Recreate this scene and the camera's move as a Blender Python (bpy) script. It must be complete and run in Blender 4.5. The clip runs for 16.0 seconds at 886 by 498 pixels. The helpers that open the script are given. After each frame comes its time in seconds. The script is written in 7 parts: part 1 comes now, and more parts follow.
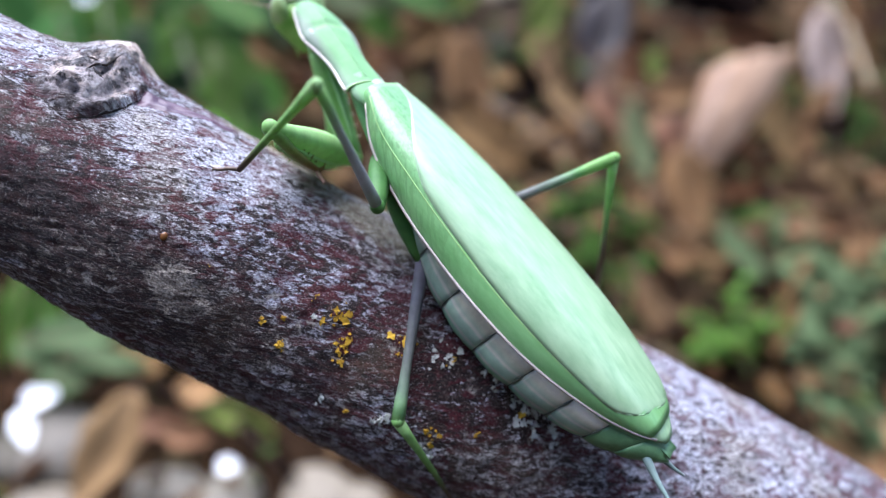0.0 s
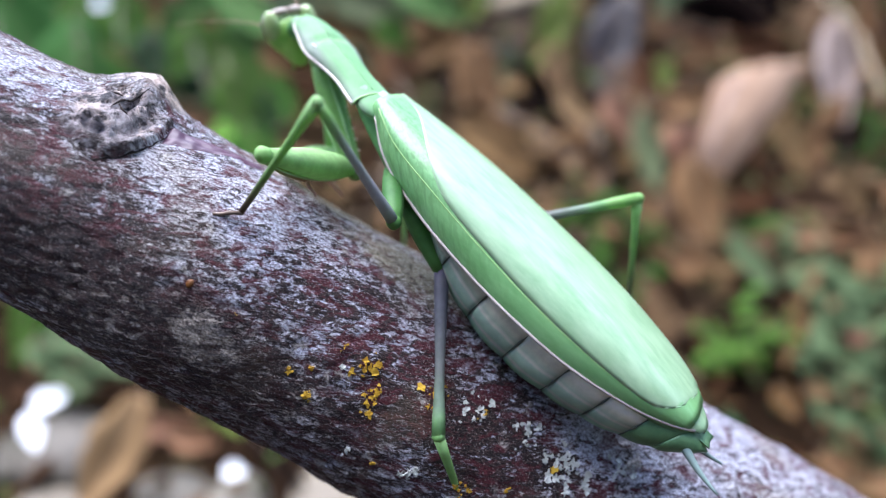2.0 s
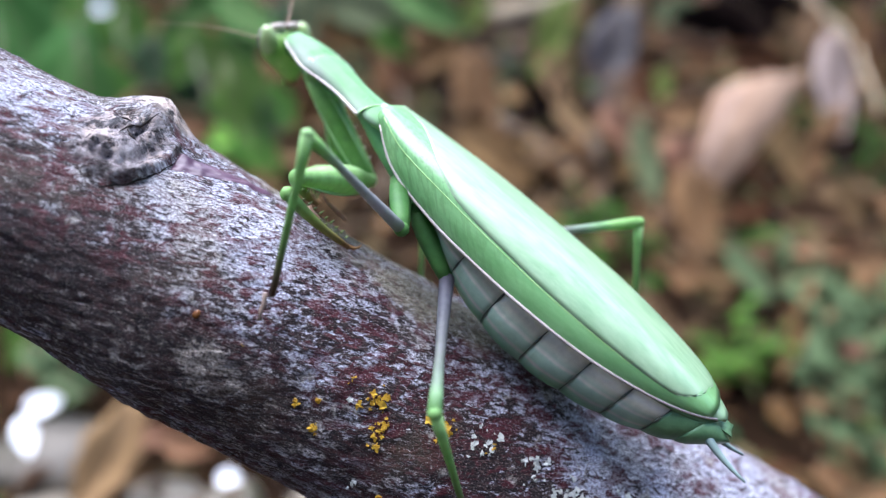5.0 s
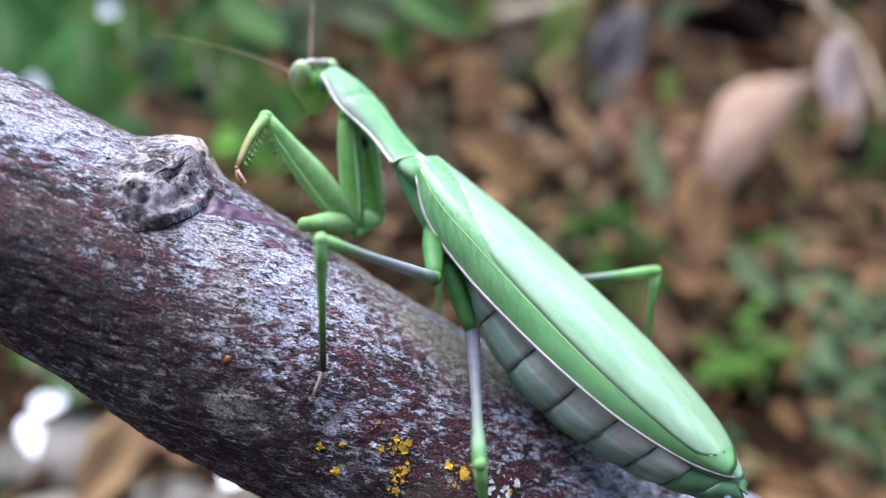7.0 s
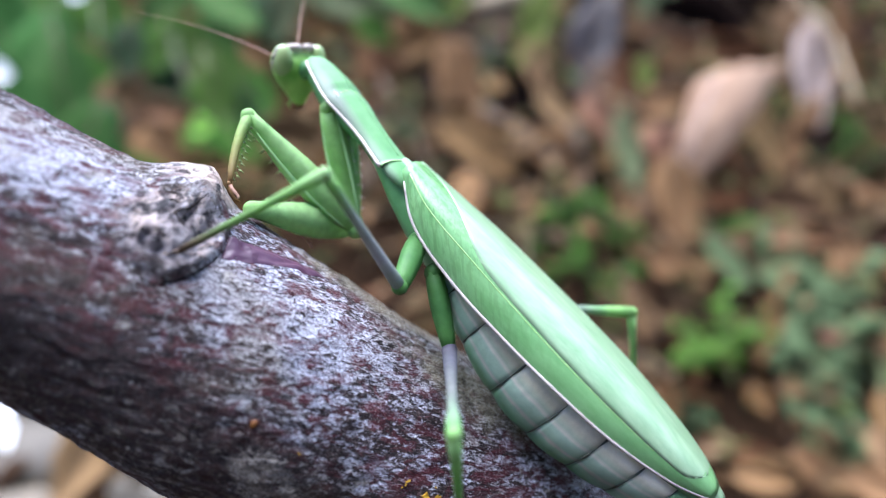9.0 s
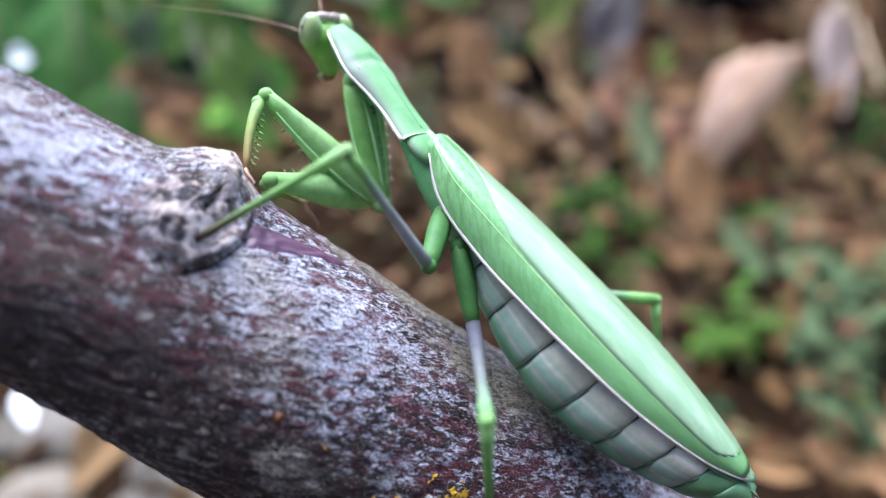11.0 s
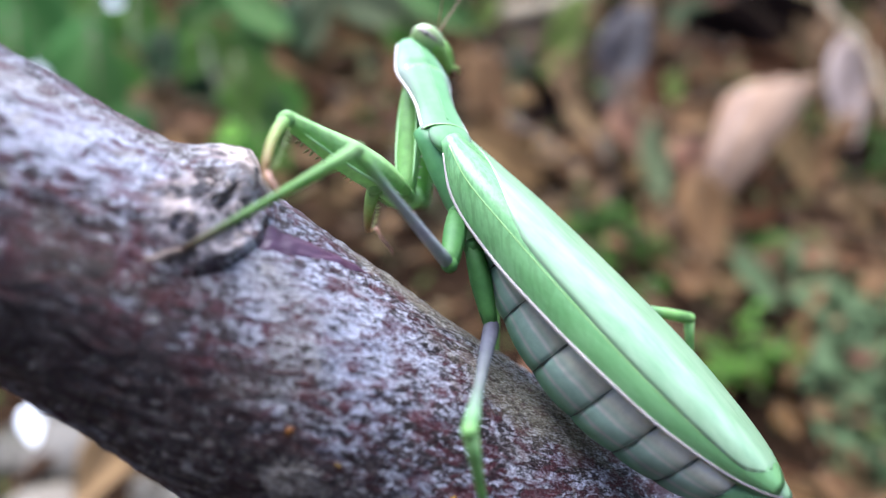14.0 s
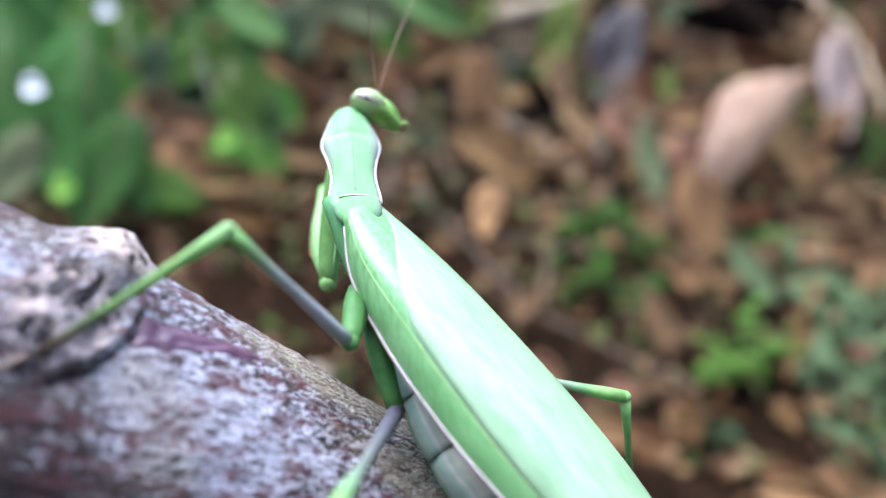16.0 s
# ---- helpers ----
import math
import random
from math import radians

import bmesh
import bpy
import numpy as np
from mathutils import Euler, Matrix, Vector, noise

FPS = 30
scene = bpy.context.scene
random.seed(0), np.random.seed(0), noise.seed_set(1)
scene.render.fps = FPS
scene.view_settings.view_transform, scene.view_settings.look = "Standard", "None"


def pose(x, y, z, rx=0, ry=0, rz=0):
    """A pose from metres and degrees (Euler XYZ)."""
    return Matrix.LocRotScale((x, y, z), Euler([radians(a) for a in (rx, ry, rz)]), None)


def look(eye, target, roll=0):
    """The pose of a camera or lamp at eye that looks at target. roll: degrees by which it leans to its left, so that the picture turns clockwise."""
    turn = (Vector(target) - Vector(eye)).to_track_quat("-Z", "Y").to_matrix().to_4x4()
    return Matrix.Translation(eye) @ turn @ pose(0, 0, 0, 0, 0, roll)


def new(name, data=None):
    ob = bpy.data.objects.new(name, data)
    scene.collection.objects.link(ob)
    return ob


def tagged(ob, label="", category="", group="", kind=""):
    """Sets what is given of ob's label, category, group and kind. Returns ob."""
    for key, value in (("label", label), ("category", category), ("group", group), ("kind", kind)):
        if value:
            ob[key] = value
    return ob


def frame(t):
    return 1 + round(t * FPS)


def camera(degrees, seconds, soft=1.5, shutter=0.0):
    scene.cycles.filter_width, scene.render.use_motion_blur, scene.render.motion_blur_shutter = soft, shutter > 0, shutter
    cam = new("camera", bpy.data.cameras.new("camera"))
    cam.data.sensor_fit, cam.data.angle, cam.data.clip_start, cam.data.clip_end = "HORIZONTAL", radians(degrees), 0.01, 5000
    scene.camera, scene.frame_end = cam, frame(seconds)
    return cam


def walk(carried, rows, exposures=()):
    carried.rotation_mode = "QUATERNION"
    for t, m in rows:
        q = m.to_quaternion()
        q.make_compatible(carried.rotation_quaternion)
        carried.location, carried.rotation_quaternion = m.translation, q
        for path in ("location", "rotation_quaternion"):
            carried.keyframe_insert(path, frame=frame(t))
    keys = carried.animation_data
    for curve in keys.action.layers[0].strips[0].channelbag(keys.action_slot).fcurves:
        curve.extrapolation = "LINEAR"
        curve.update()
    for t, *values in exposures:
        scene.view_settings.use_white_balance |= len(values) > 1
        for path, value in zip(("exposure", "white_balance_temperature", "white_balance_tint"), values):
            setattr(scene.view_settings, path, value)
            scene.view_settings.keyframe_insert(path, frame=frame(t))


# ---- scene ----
# ---- camera ----
cam = camera(69.2, 16.0, soft=1.25)
cam.data.dof.use_dof = True
cam.data.dof.focus_distance = 0.0635
cam.data.dof.aperture_fstop = 9.8
walk(cam, [
    (0, pose(0, 0, 0.32, 52.00, -0.00, 0.00)),
    (0.5, pose(0, 0, 0.32, 52.21, 0.53, 0.48)),
    (1, pose(0, 0, 0.32, 52.48, 0.46, 0.50)),
    (1.5, pose(0, 0, 0.32, 52.54, 0.25, 0.56)),
    (2, pose(0, 0, 0.32, 52.66, -0.02, 0.93)),
    (2.5, pose(0, 0, 0.32, 52.94, -0.36, 1.25)),
    (3, pose(0, 0, 0.32, 53.15, -0.36, 1.11)),
    (3.5, pose(0, 0, 0.32, 53.31, -0.64, 1.01)),
    (4, pose(0, 0, 0.32, 53.23, -0.53, 0.85)),
    (6.5, pose(0, 0, 0.32, 53.59, -0.63, 1.58)),
    (7, pose(0, 0, 0.32, 53.54, -0.57, 1.61)),
    (7.5, pose(0, 0, 0.32, 52.98, -0.60, 1.20)),
    (8, pose(0, 0, 0.32, 52.81, -0.90, 0.64)),
    (8.5, pose(0, 0, 0.32, 52.54, -1.33, 0.13)),
    (9, pose(0, 0, 0.32, 52.41, -1.36, -0.23)),
    (11.5, pose(0, 0, 0.32, 51.07, -0.92, 1.36)),
    (12, pose(0, 0, 0.32, 51.29, -1.16, 1.43)),
    (12.5, pose(0, 0, 0.32, 52.16, -1.18, 1.83)),
    (13, pose(0, 0, 0.32, 52.29, -1.39, 2.20)),
    (13.5, pose(0, 0, 0.32, 53.07, -0.95, 1.86)),
    (14, pose(0, 0, 0.32, 53.21, -1.18, 2.28)),
    (14.5, pose(0, 0, 0.32, 53.23, -1.47, 2.25)),
    (15, pose(0, 0, 0.32, 53.13, -1.09, 1.86)),
    (15.5, pose(0, 0, 0.32, 53.00, -0.84, 1.68)),
    (16, pose(0, 0, 0.32, 53.40, -0.38, 1.39)),
], exposures=[(0, 1.20, 5700, 14), (4.2, 1.26, 5700, 14), (7.5, 1.24, 5600, 14), (8.5, 1.25, 5600, 14), (9, 1.37, 5600, 14), (12.5, 1.39, 5600, 14), (16, 1.38, 5600, 14)])

# ---- light ----
MM = 0.001
SUN_UP, SUN_TURN = 59.0, -20.0
world = bpy.data.worlds.new("sky")
scene.world = world
world.use_nodes = True
sky = world.node_tree.nodes.new("ShaderNodeTexSky")
sky.sky_type, sky.sun_disc = "NISHITA", False
sky.sun_elevation, sky.sun_rotation = radians(SUN_UP), radians(SUN_TURN)
back = world.node_tree.nodes["Background"]
back.inputs["Strength"].default_value = 0.13
world.node_tree.links.new(sky.outputs[0], back.inputs[0])
lamp = bpy.data.lights.new("sun", "SUN")
lamp.energy, lamp.angle, lamp.color = 4.8, radians(64), (1.0, 0.98, 0.96)
sun = new("sun", lamp)
sun_way = Vector((math.sin(radians(SUN_TURN)) * math.cos(radians(SUN_UP)), math.cos(radians(SUN_TURN)) * math.cos(radians(SUN_UP)), math.sin(radians(SUN_UP))))
sun.matrix_world = look(sun_way * 3, (0, 0, 0))


# ---- materials ----
def material(name, rough=0.6, spec=0.5):
    m = bpy.data.materials.new(name)
    m.use_nodes = True
    b = m.node_tree.nodes["Principled BSDF"]
    b.inputs["Roughness"].default_value = rough
    b.inputs["Specular IOR Level"].default_value = spec
    return m, m.node_tree.nodes, m.node_tree.links, b


def coords(n, l, scale=(1, 1, 1), turn=None, source="Object"):
    """Texture space, stretched by scale along its own axes or, with turn, along axes turned that way."""
    tc, mp = n.new("ShaderNodeTexCoord"), n.new("ShaderNodeMapping")
    l.new(tc.outputs[source], mp.inputs["Vector"])
    if turn:
        mp.vector_type = "TEXTURE"
        mp.inputs["Rotation"].default_value = turn
        scale = [1 / k for k in scale]
    mp.inputs["Scale"].default_value = scale
    return mp.outputs["Vector"]


def noise_tex(n, l, vector, scale, detail=4.0, rough=0.6, distort=0.0):
    t = n.new("ShaderNodeTexNoise")
    l.new(vector, t.inputs["Vector"])
    t.inputs["Scale"].default_value, t.inputs["Detail"].default_value = scale, detail
    t.inputs["Roughness"].default_value, t.inputs["Distortion"].default_value = rough, distort
    return t.outputs["Fac"]


def ramp(n, l, fac, stops):
    r = n.new("ShaderNodeValToRGB")
    l.new(fac, r.inputs["Fac"])
    e = r.color_ramp.elements
    while len(e) < len(stops):
        e.new(0.5)
    for k, (p, c) in zip(e, stops):
        k.position, k.color = p, (*c, 1)
    return r.outputs["Color"]


def mix(n, l, fac, a, b, blend="MIX"):
    m = n.new("ShaderNodeMix")
    m.data_type, m.blend_type = "RGBA", blend
    for socket, value in ((m.inputs["Factor"], fac), (m.inputs[6], a), (m.inputs[7], b)):
        if isinstance(value, (int, float)):
            socket.default_value = value
        elif isinstance(value, tuple):
            socket.default_value = (*value, 1)
        else:
            l.new(value, socket)
    return m.outputs[2]


def bump(n, l, b, height, strength, distance):
    k = n.new("ShaderNodeBump")
    k.inputs["Strength"].default_value, k.inputs["Distance"].default_value = strength, distance
    l.new(height, k.inputs["Height"])
    l.new(k.outputs["Normal"], b.inputs["Normal"])


def axis(n, l, vector, which):
    s = n.new("ShaderNodeSeparateXYZ")
    l.new(vector, s.inputs[0])
    return s.outputs[which]


def simple(name, dark, light, scale, rough=0.6, relief=0.3, distance=0.0002, spec=0.5, through_light=0.0, vary=0.0):
    """Two tones of a grainy surface; vary: how far pieces differ from one another."""
    m, n, l, b = material(name, rough, spec)
    v = coords(n, l)
    grain = noise_tex(n, l, v, scale, 5)
    patch = noise_tex(n, l, v, scale * 0.22, 3)
    c = ramp(n, l, grain, [(0.3, dark), (0.7, light)])
    c = mix(n, l, 0.5, c, ramp(n, l, patch, [(0.35, dark), (0.65, light)]))
    if vary:
        info = n.new("ShaderNodeObjectInfo")
        h = n.new("ShaderNodeHueSaturation")
        h.inputs["Fac"].default_value = 1
        for socket, low, high in (("Value", 1 - vary, 1 + vary * 0.9), ("Hue", 0.5 - vary * 0.05, 0.5 + vary * 0.05)):
            r = n.new("ShaderNodeMapRange")
            r.inputs["To Min"].default_value, r.inputs["To Max"].default_value = low, high
            l.new(info.outputs["Random"], r.inputs["Value"])
            l.new(r.outputs[0], h.inputs[socket])
        l.new(c, h.inputs["Color"])
        c = h.outputs["Color"]
    l.new(c, b.inputs["Base Color"])
    if through_light:
        t = n.new("ShaderNodeBsdfTranslucent")
        l.new(c, t.inputs["Color"])
        s = n.new("ShaderNodeMixShader")
        s.inputs[0].default_value = through_light
        l.new(b.outputs[0], s.inputs[1])
        l.new(t.outputs[0], s.inputs[2])
        l.new(s.outputs[0], n["Material Output"].inputs["Surface"])
    bump(n, l, b, grain, relief, distance)
    return m


def near(n, l, vector, place, radius, wobble):
    """1 within radius mm of a place, fading out, with an uneven rim."""
    d = n.new("ShaderNodeVectorMath")
    d.operation = "DISTANCE"
    l.new(vector, d.inputs[0])
    d.inputs[1].default_value = Vector(place) * MM
    a = n.new("ShaderNodeMath")
    a.operation = "MULTIPLY_ADD"
    l.new(wobble, a.inputs[0])
    a.inputs[1].default_value = 0.006
    l.new(d.outputs["Value"], a.inputs[2])
    r = n.new("ShaderNodeMapRange")
    r.inputs["From Min"].default_value, r.inputs["From Max"].default_value = (radius + 3.8) * MM, (radius + 2.2) * MM
    l.new(a.outputs[0], r.inputs["Value"])
    return r.outputs[0]


def field(n, l, uv, place, size, wobble):
    """1 round a place of the bark (mm along, mm round), fading to 0 at size mm, with an uneven rim."""
    mp = n.new("ShaderNodeMapping")
    mp.vector_type = "TEXTURE"
    mp.inputs["Location"].default_value = (*place, 0)
    mp.inputs["Scale"].default_value = (*size, 1)
    l.new(uv, mp.inputs["Vector"])
    d = n.new("ShaderNodeVectorMath")
    d.operation = "LENGTH"
    l.new(mp.outputs[0], d.inputs[0])
    a = n.new("ShaderNodeMath")
    a.operation = "MULTIPLY_ADD"
    l.new(wobble, a.inputs[0])
    a.inputs[1].default_value = 1.3
    l.new(d.outputs["Value"], a.inputs[2])
    r = n.new("ShaderNodeMapRange")
    r.interpolation_type = "SMOOTHSTEP"
    r.inputs["From Min"].default_value, r.inputs["From Max"].default_value = 1.75, 1.05
    l.new(a.outputs[0], r.inputs["Value"])
    return r.outputs[0]


def total(n, l, start, *terms):
    """start + the sum of factor * value."""
    out = None
    for value, factor in terms:
        a = n.new("ShaderNodeMath")
        a.operation = "MULTIPLY_ADD"
        l.new(value, a.inputs[0])
        a.inputs[1].default_value = factor
        if out is None:
            a.inputs[2].default_value = start
        else:
            l.new(out, a.inputs[2])
        out = a.outputs[0]
    return out


def bark_material():
    m, n, l, b = material("bark", 0.42, 0.28)
    wide = coords(n, l)
    uv = coords(n, l, source="UV")
    dash = coords(n, l, (0.80, 2.1, 1), (0, 0, radians(19)), "UV")
    flake = noise_tex(n, l, dash, 1.0, 6, 0.66, 0.9)
    fine = noise_tex(n, l, dash, 2.7, 4, 0.7, 0.4)
    speck = noise_tex(n, l, uv, 3.4, 3, 0.7)
    patch = noise_tex(n, l, coords(n, l, (0.55, 0.85, 1), (0, 0, radians(19)), "UV"), 1.0, 5, 0.62, 0.8)
    clouds = noise_tex(n, l, uv, 0.27, 5, 0.62, 0.6)
    broad = noise_tex(n, l, uv, 0.085, 3, 0.5, 0.3)
    red = noise_tex(n, l, coords(n, l, (0.30, 0.62, 1), (0, 0, radians(19)), "UV"), 1.0, 5, 0.68, 0.7)
    # pale crust by place (weathered back, far end), plus painted sheen and underside shade
    thick = total(n, l, 0.0, (field(n, l, uv, (-33, 14), (11, 6), clouds), 0.055), (field(n, l, uv, (-8, 9.5), (17, 7), clouds), 0.046), (field(n, l, uv, (60, 9), (22, 15), clouds), 0.045),
                  (field(n, l, uv, (-3, -5), (4, 3), clouds), 0.12), (field(n, l, uv, (-25, 1), (18, 8), clouds), -0.050), (field(n, l, uv, (-14, -6), (34, 7), clouds), -0.032), (field(n, l, uv, (18, 0), (13, 6), clouds), -0.04), (field(n, l, uv, (5, 6.5), (9, 5), clouds), -0.025),
                  (field(n, l, uv, (27, 0), (10, 6), clouds), -0.05), (field(n, l, uv, (37, 7), (8, 6), clouds), 0.06), (field(n, l, uv, (-38, 24), (16, 5), clouds), -0.06))
    base = ramp(n, l, fine, [(0.34, (0.006, 0.004, 0.004)), (0.5, (0.030, 0.016, 0.017)), (0.66, (0.14, 0.085, 0.075))])
    # underside mask: its shade is put into darker, browner bark and duller flecks
    low = field(n, l, uv, (-14, -7), (38, 9), clouds)
    maroon = ramp(n, l, fine, [(0.3, (0.022, 0.004, 0.006)), (0.7, (0.20, 0.032, 0.048))])
    maroon = mix(n, l, mix(n, l, 0.75, (0, 0, 0), low), maroon, ramp(n, l, fine, [(0.36, (0.008, 0.005, 0.004)), (0.66, (0.075, 0.042, 0.030))]))
    base = mix(n, l, ramp(n, l, red, [(0.478, (0, 0, 0)), (0.552, (0.85, 0.85, 0.85))]), base, maroon)
    base = mix(n, l, ramp(n, l, broad, [(0.56, (0, 0, 0)), (0.72, (0.4, 0.4, 0.4))]), base, (0.13, 0.09, 0.05))
    mask = total(n, l, 0.0, (flake, 0.46), (fine, 0.20), (patch, 0.25), (clouds, 0.09), (thick, 0.85))
    # flecks tinted bluish white, the sky's reflection put into the colour
    pale = ramp(n, l, speck, [(0.36, (0.17, 0.14, 0.17)), (0.46, (0.50, 0.47, 0.57)), (0.56, (0.86, 0.87, 0.97))])
    pale = mix(n, l, ramp(n, l, broad, [(0.48, (0, 0, 0)), (0.62, (0.6, 0.6, 0.6))]), pale, ramp(n, l, speck, [(0.36, (0.16, 0.12, 0.09)), (0.5, (0.45, 0.38, 0.30)), (0.62, (0.80, 0.74, 0.64))]))
    flecks = ramp(n, l, mask, [(0.497, (0, 0, 0)), (0.520, (0.65, 0.65, 0.65)), (0.55, (1, 1, 1))])
    flecks = mix(n, l, 1.0, flecks, ramp(n, l, red, [(0.51, (1, 1, 1)), (0.59, (0.30, 0.30, 0.30))]), "MULTIPLY")
    pale = mix(n, l, low, pale, ramp(n, l, speck, [(0.36, (0.10, 0.075, 0.06)), (0.5, (0.40, 0.33, 0.27)), (0.62, (0.74, 0.66, 0.57))]))
    base = mix(n, l, flecks, base, pale)
    grit = noise_tex(n, l, uv, 4.6, 2, 0.6)
    base = mix(n, l, ramp(n, l, grit, [(0.60, (0, 0, 0)), (0.66, (0.7, 0.7, 0.7))]), base, (0.46, 0.41, 0.38))
    crust = noise_tex(n, l, uv, 0.30, 5, 0.62, 0.4)
    base = mix(n, l, ramp(n, l, crust, [(0.63, (0, 0, 0)), (0.67, (0.8, 0.8, 0.8))]), base, ramp(n, l, speck, [(0.34, (0.12, 0.09, 0.075)), (0.6, (0.66, 0.60, 0.54))]))
    khaki = mix(n, l, 1.0, mix(n, l, 1.0, field(n, l, uv, (2, 22.0), (16, 4.6), clouds), field(n, l, uv, (14, 15.0), (12, 5.0), clouds), "LIGHTEN"), ramp(n, l, flake, [(0.36, (0.2, 0.2, 0.2)), (0.56, (0.9, 0.9, 0.9))]), "MULTIPLY")
    base = mix(n, l, khaki, base, ramp(n, l, fine, [(0.36, (0.17, 0.13, 0.07)), (0.50, (0.43, 0.37, 0.25)), (0.64, (0.80, 0.74, 0.60))]))
    # the gnarled knot
    pits = noise_tex(n, l, wide, 620, 6, 0.68, 0.35)
    tone = ramp(n, l, clouds, [(0.36, (0.11, 0.088, 0.088)), (0.48, (0.34, 0.29, 0.29)), (0.56, (0.55, 0.43, 0.37)), (0.66, (0.75, 0.64, 0.58))])
    lumps = mix(n, l, ramp(n, l, pits, [(0.43, (1, 1, 1)), (0.50, (0.05, 0.05, 0.05))]), tone, (0.018, 0.012, 0.012))
    lumps = mix(n, l, ramp(n, l, pits, [(0.54, (0, 0, 0)), (0.68, (0.7, 0.7, 0.7))]), lumps, (0.66, 0.60, 0.60))
    crack = noise_tex(n, l, coords(n, l, (520, 700, 700), (0, radians(40), 0)), 1.0, 3, 0.5, 1.2)
    crack = ramp(n, l, crack, [(0.478, (0, 0, 0)), (0.492, (1, 1, 1)), (0.508, (1, 1, 1)), (0.522, (0, 0, 0))])
    crack = mix(n, l, 1.0, crack, near(n, l, wide, (-20.6, -7.5, 13.5), 2.4, clouds), "MULTIPLY")
    lumps = mix(n, l, crack, lumps, (0.006, 0.004, 0.004))
    knot = mix(n, l, 1.0, near(n, l, wide, (-21.6, -10.0, 11.0), 4.6, clouds), near(n, l, wide, (-21.3, -2.5, 17.0), 5.0, clouds), "LIGHTEN")
    base = mix(n, l, mix(n, l, 0.9, (0, 0, 0), knot), base, lumps)
    crown = near(n, l, wide, (-21.0, -3.5, 16.8), 3.6, clouds)
    base = mix(n, l, mix(n, l, 1.0, crown, ramp(n, l, pits, [(0.40, (0, 0, 0)), (0.52, (0.85, 0.85, 0.85))]), "MULTIPLY"), base, ramp(n, l, flake, [(0.36, (0.16, 0.10, 0.08)), (0.47, (0.50, 0.37, 0.30)), (0.60, (0.80, 0.66, 0.56))]))
    l.new(base, b.inputs["Base Color"])
    height = total(n, l, 0.0, (flake, 0.55), (fine, 0.30), (patch, 0.35), (grit, 0.10))
    height = mix(n, l, knot, height, mix(n, l, crack, mix(n, l, 0.75, height, pits), (0, 0, 0)))
    bump(n, l, b, height, 1.0, 0.0015)
    b.inputs["Sheen Weight"].default_value, b.inputs["Sheen Roughness"].default_value = 0.03, 0.4
    b.inputs["Sheen Tint"].default_value = (0.80, 0.86, 1.0, 1)
    return m


def wing_material(name, base, light, ribs=0.0):
    m, n, l, b = material(name, 0.34, 0.5)
    lines = noise_tex(n, l, coords(n, l, (260, 900, 900)), 1.0, 4)
    patch = noise_tex(n, l, coords(n, l), 110, 4)
    c = ramp(n, l, lines, [(0.3, base), (0.7, light)])
    c = mix(n, l, ramp(n, l, patch, [(0.38, (0, 0, 0)), (0.66, (0.45, 0.45, 0.45))]), c, light)
    relief = mix(n, l, 0.4, lines, patch)
    if ribs:
        # fine oblique cross-veins, strongest towards the root
        wave = noise_tex(n, l, coords(n, l, (380, 2600, 2600), (0, radians(-40), 0)), 1.0, 3, 0.55, 0.4)
        r = n.new("ShaderNodeMapRange")
        r.inputs["From Min"].default_value, r.inputs["From Max"].default_value = -26 * MM, -4 * MM
        r.inputs["To Min"].default_value, r.inputs["To Max"].default_value = 0.04, ribs
        l.new(axis(n, l, coords(n, l), 0), r.inputs["Value"])
        c = mix(n, l, r.outputs[0], c, mix(n, l, 1.0, c, ramp(n, l, wave, [(0.40, (0.62, 0.68, 0.55)), (0.55, (1.12, 1.12, 1.12))]), "MULTIPLY"))
        relief = mix(n, l, r.outputs[0], relief, wave)
    l.new(c, b.inputs["Base Color"])
    b.inputs["Coat Weight"].default_value, b.inputs["Coat Roughness"].default_value = 1.0, 0.33
    t = n.new("ShaderNodeBsdfTranslucent")
    l.new(c, t.inputs["Color"])
    s = n.new("ShaderNodeMixShader")
    s.inputs[0].default_value = 0.30
    l.new(b.outputs[0], s.inputs[1])
    l.new(t.outputs[0], s.inputs[2])
    l.new(s.outputs[0], n["Material Output"].inputs["Surface"])
    bump(n, l, b, relief, 0.30, 0.00014)
    return m


def along(name, length, stops, rough=0.58, scale=900):
    """A limb's colour from its base to its end, with fine mottling."""
    m, n, l, b = material(name, rough, 0.4)
    v = coords(n, l)
    r = n.new("ShaderNodeMapRange")
    r.inputs["From Max"].default_value = length * MM
    l.new(axis(n, l, v, 0), r.inputs["Value"])
    c = ramp(n, l, r.outputs[0], stops)
    g = noise_tex(n, l, v, scale, 4)
    c = mix(n, l, 0.35, c, ramp(n, l, g, [(0.3, (0.45, 0.45, 0.45)), (0.7, (1.3, 1.3, 1.3))]), "MULTIPLY")
    l.new(c, b.inputs["Base Color"])
    b.inputs["Subsurface Weight"].default_value = 0.15
    b.inputs["Subsurface Radius"].default_value = (0.0006, 0.0009, 0.0004)
    t = n.new("ShaderNodeBsdfTranslucent")
    l.new(c, t.inputs["Color"])
    s = n.new("ShaderNodeMixShader")
    s.inputs[0].default_value = 0.3
    l.new(b.outputs[0], s.inputs[1])
    l.new(t.outputs[0], s.inputs[2])
    l.new(s.outputs[0], n["Material Output"].inputs["Surface"])
    bump(n, l, b, g, 0.2, 0.0001)
    return m


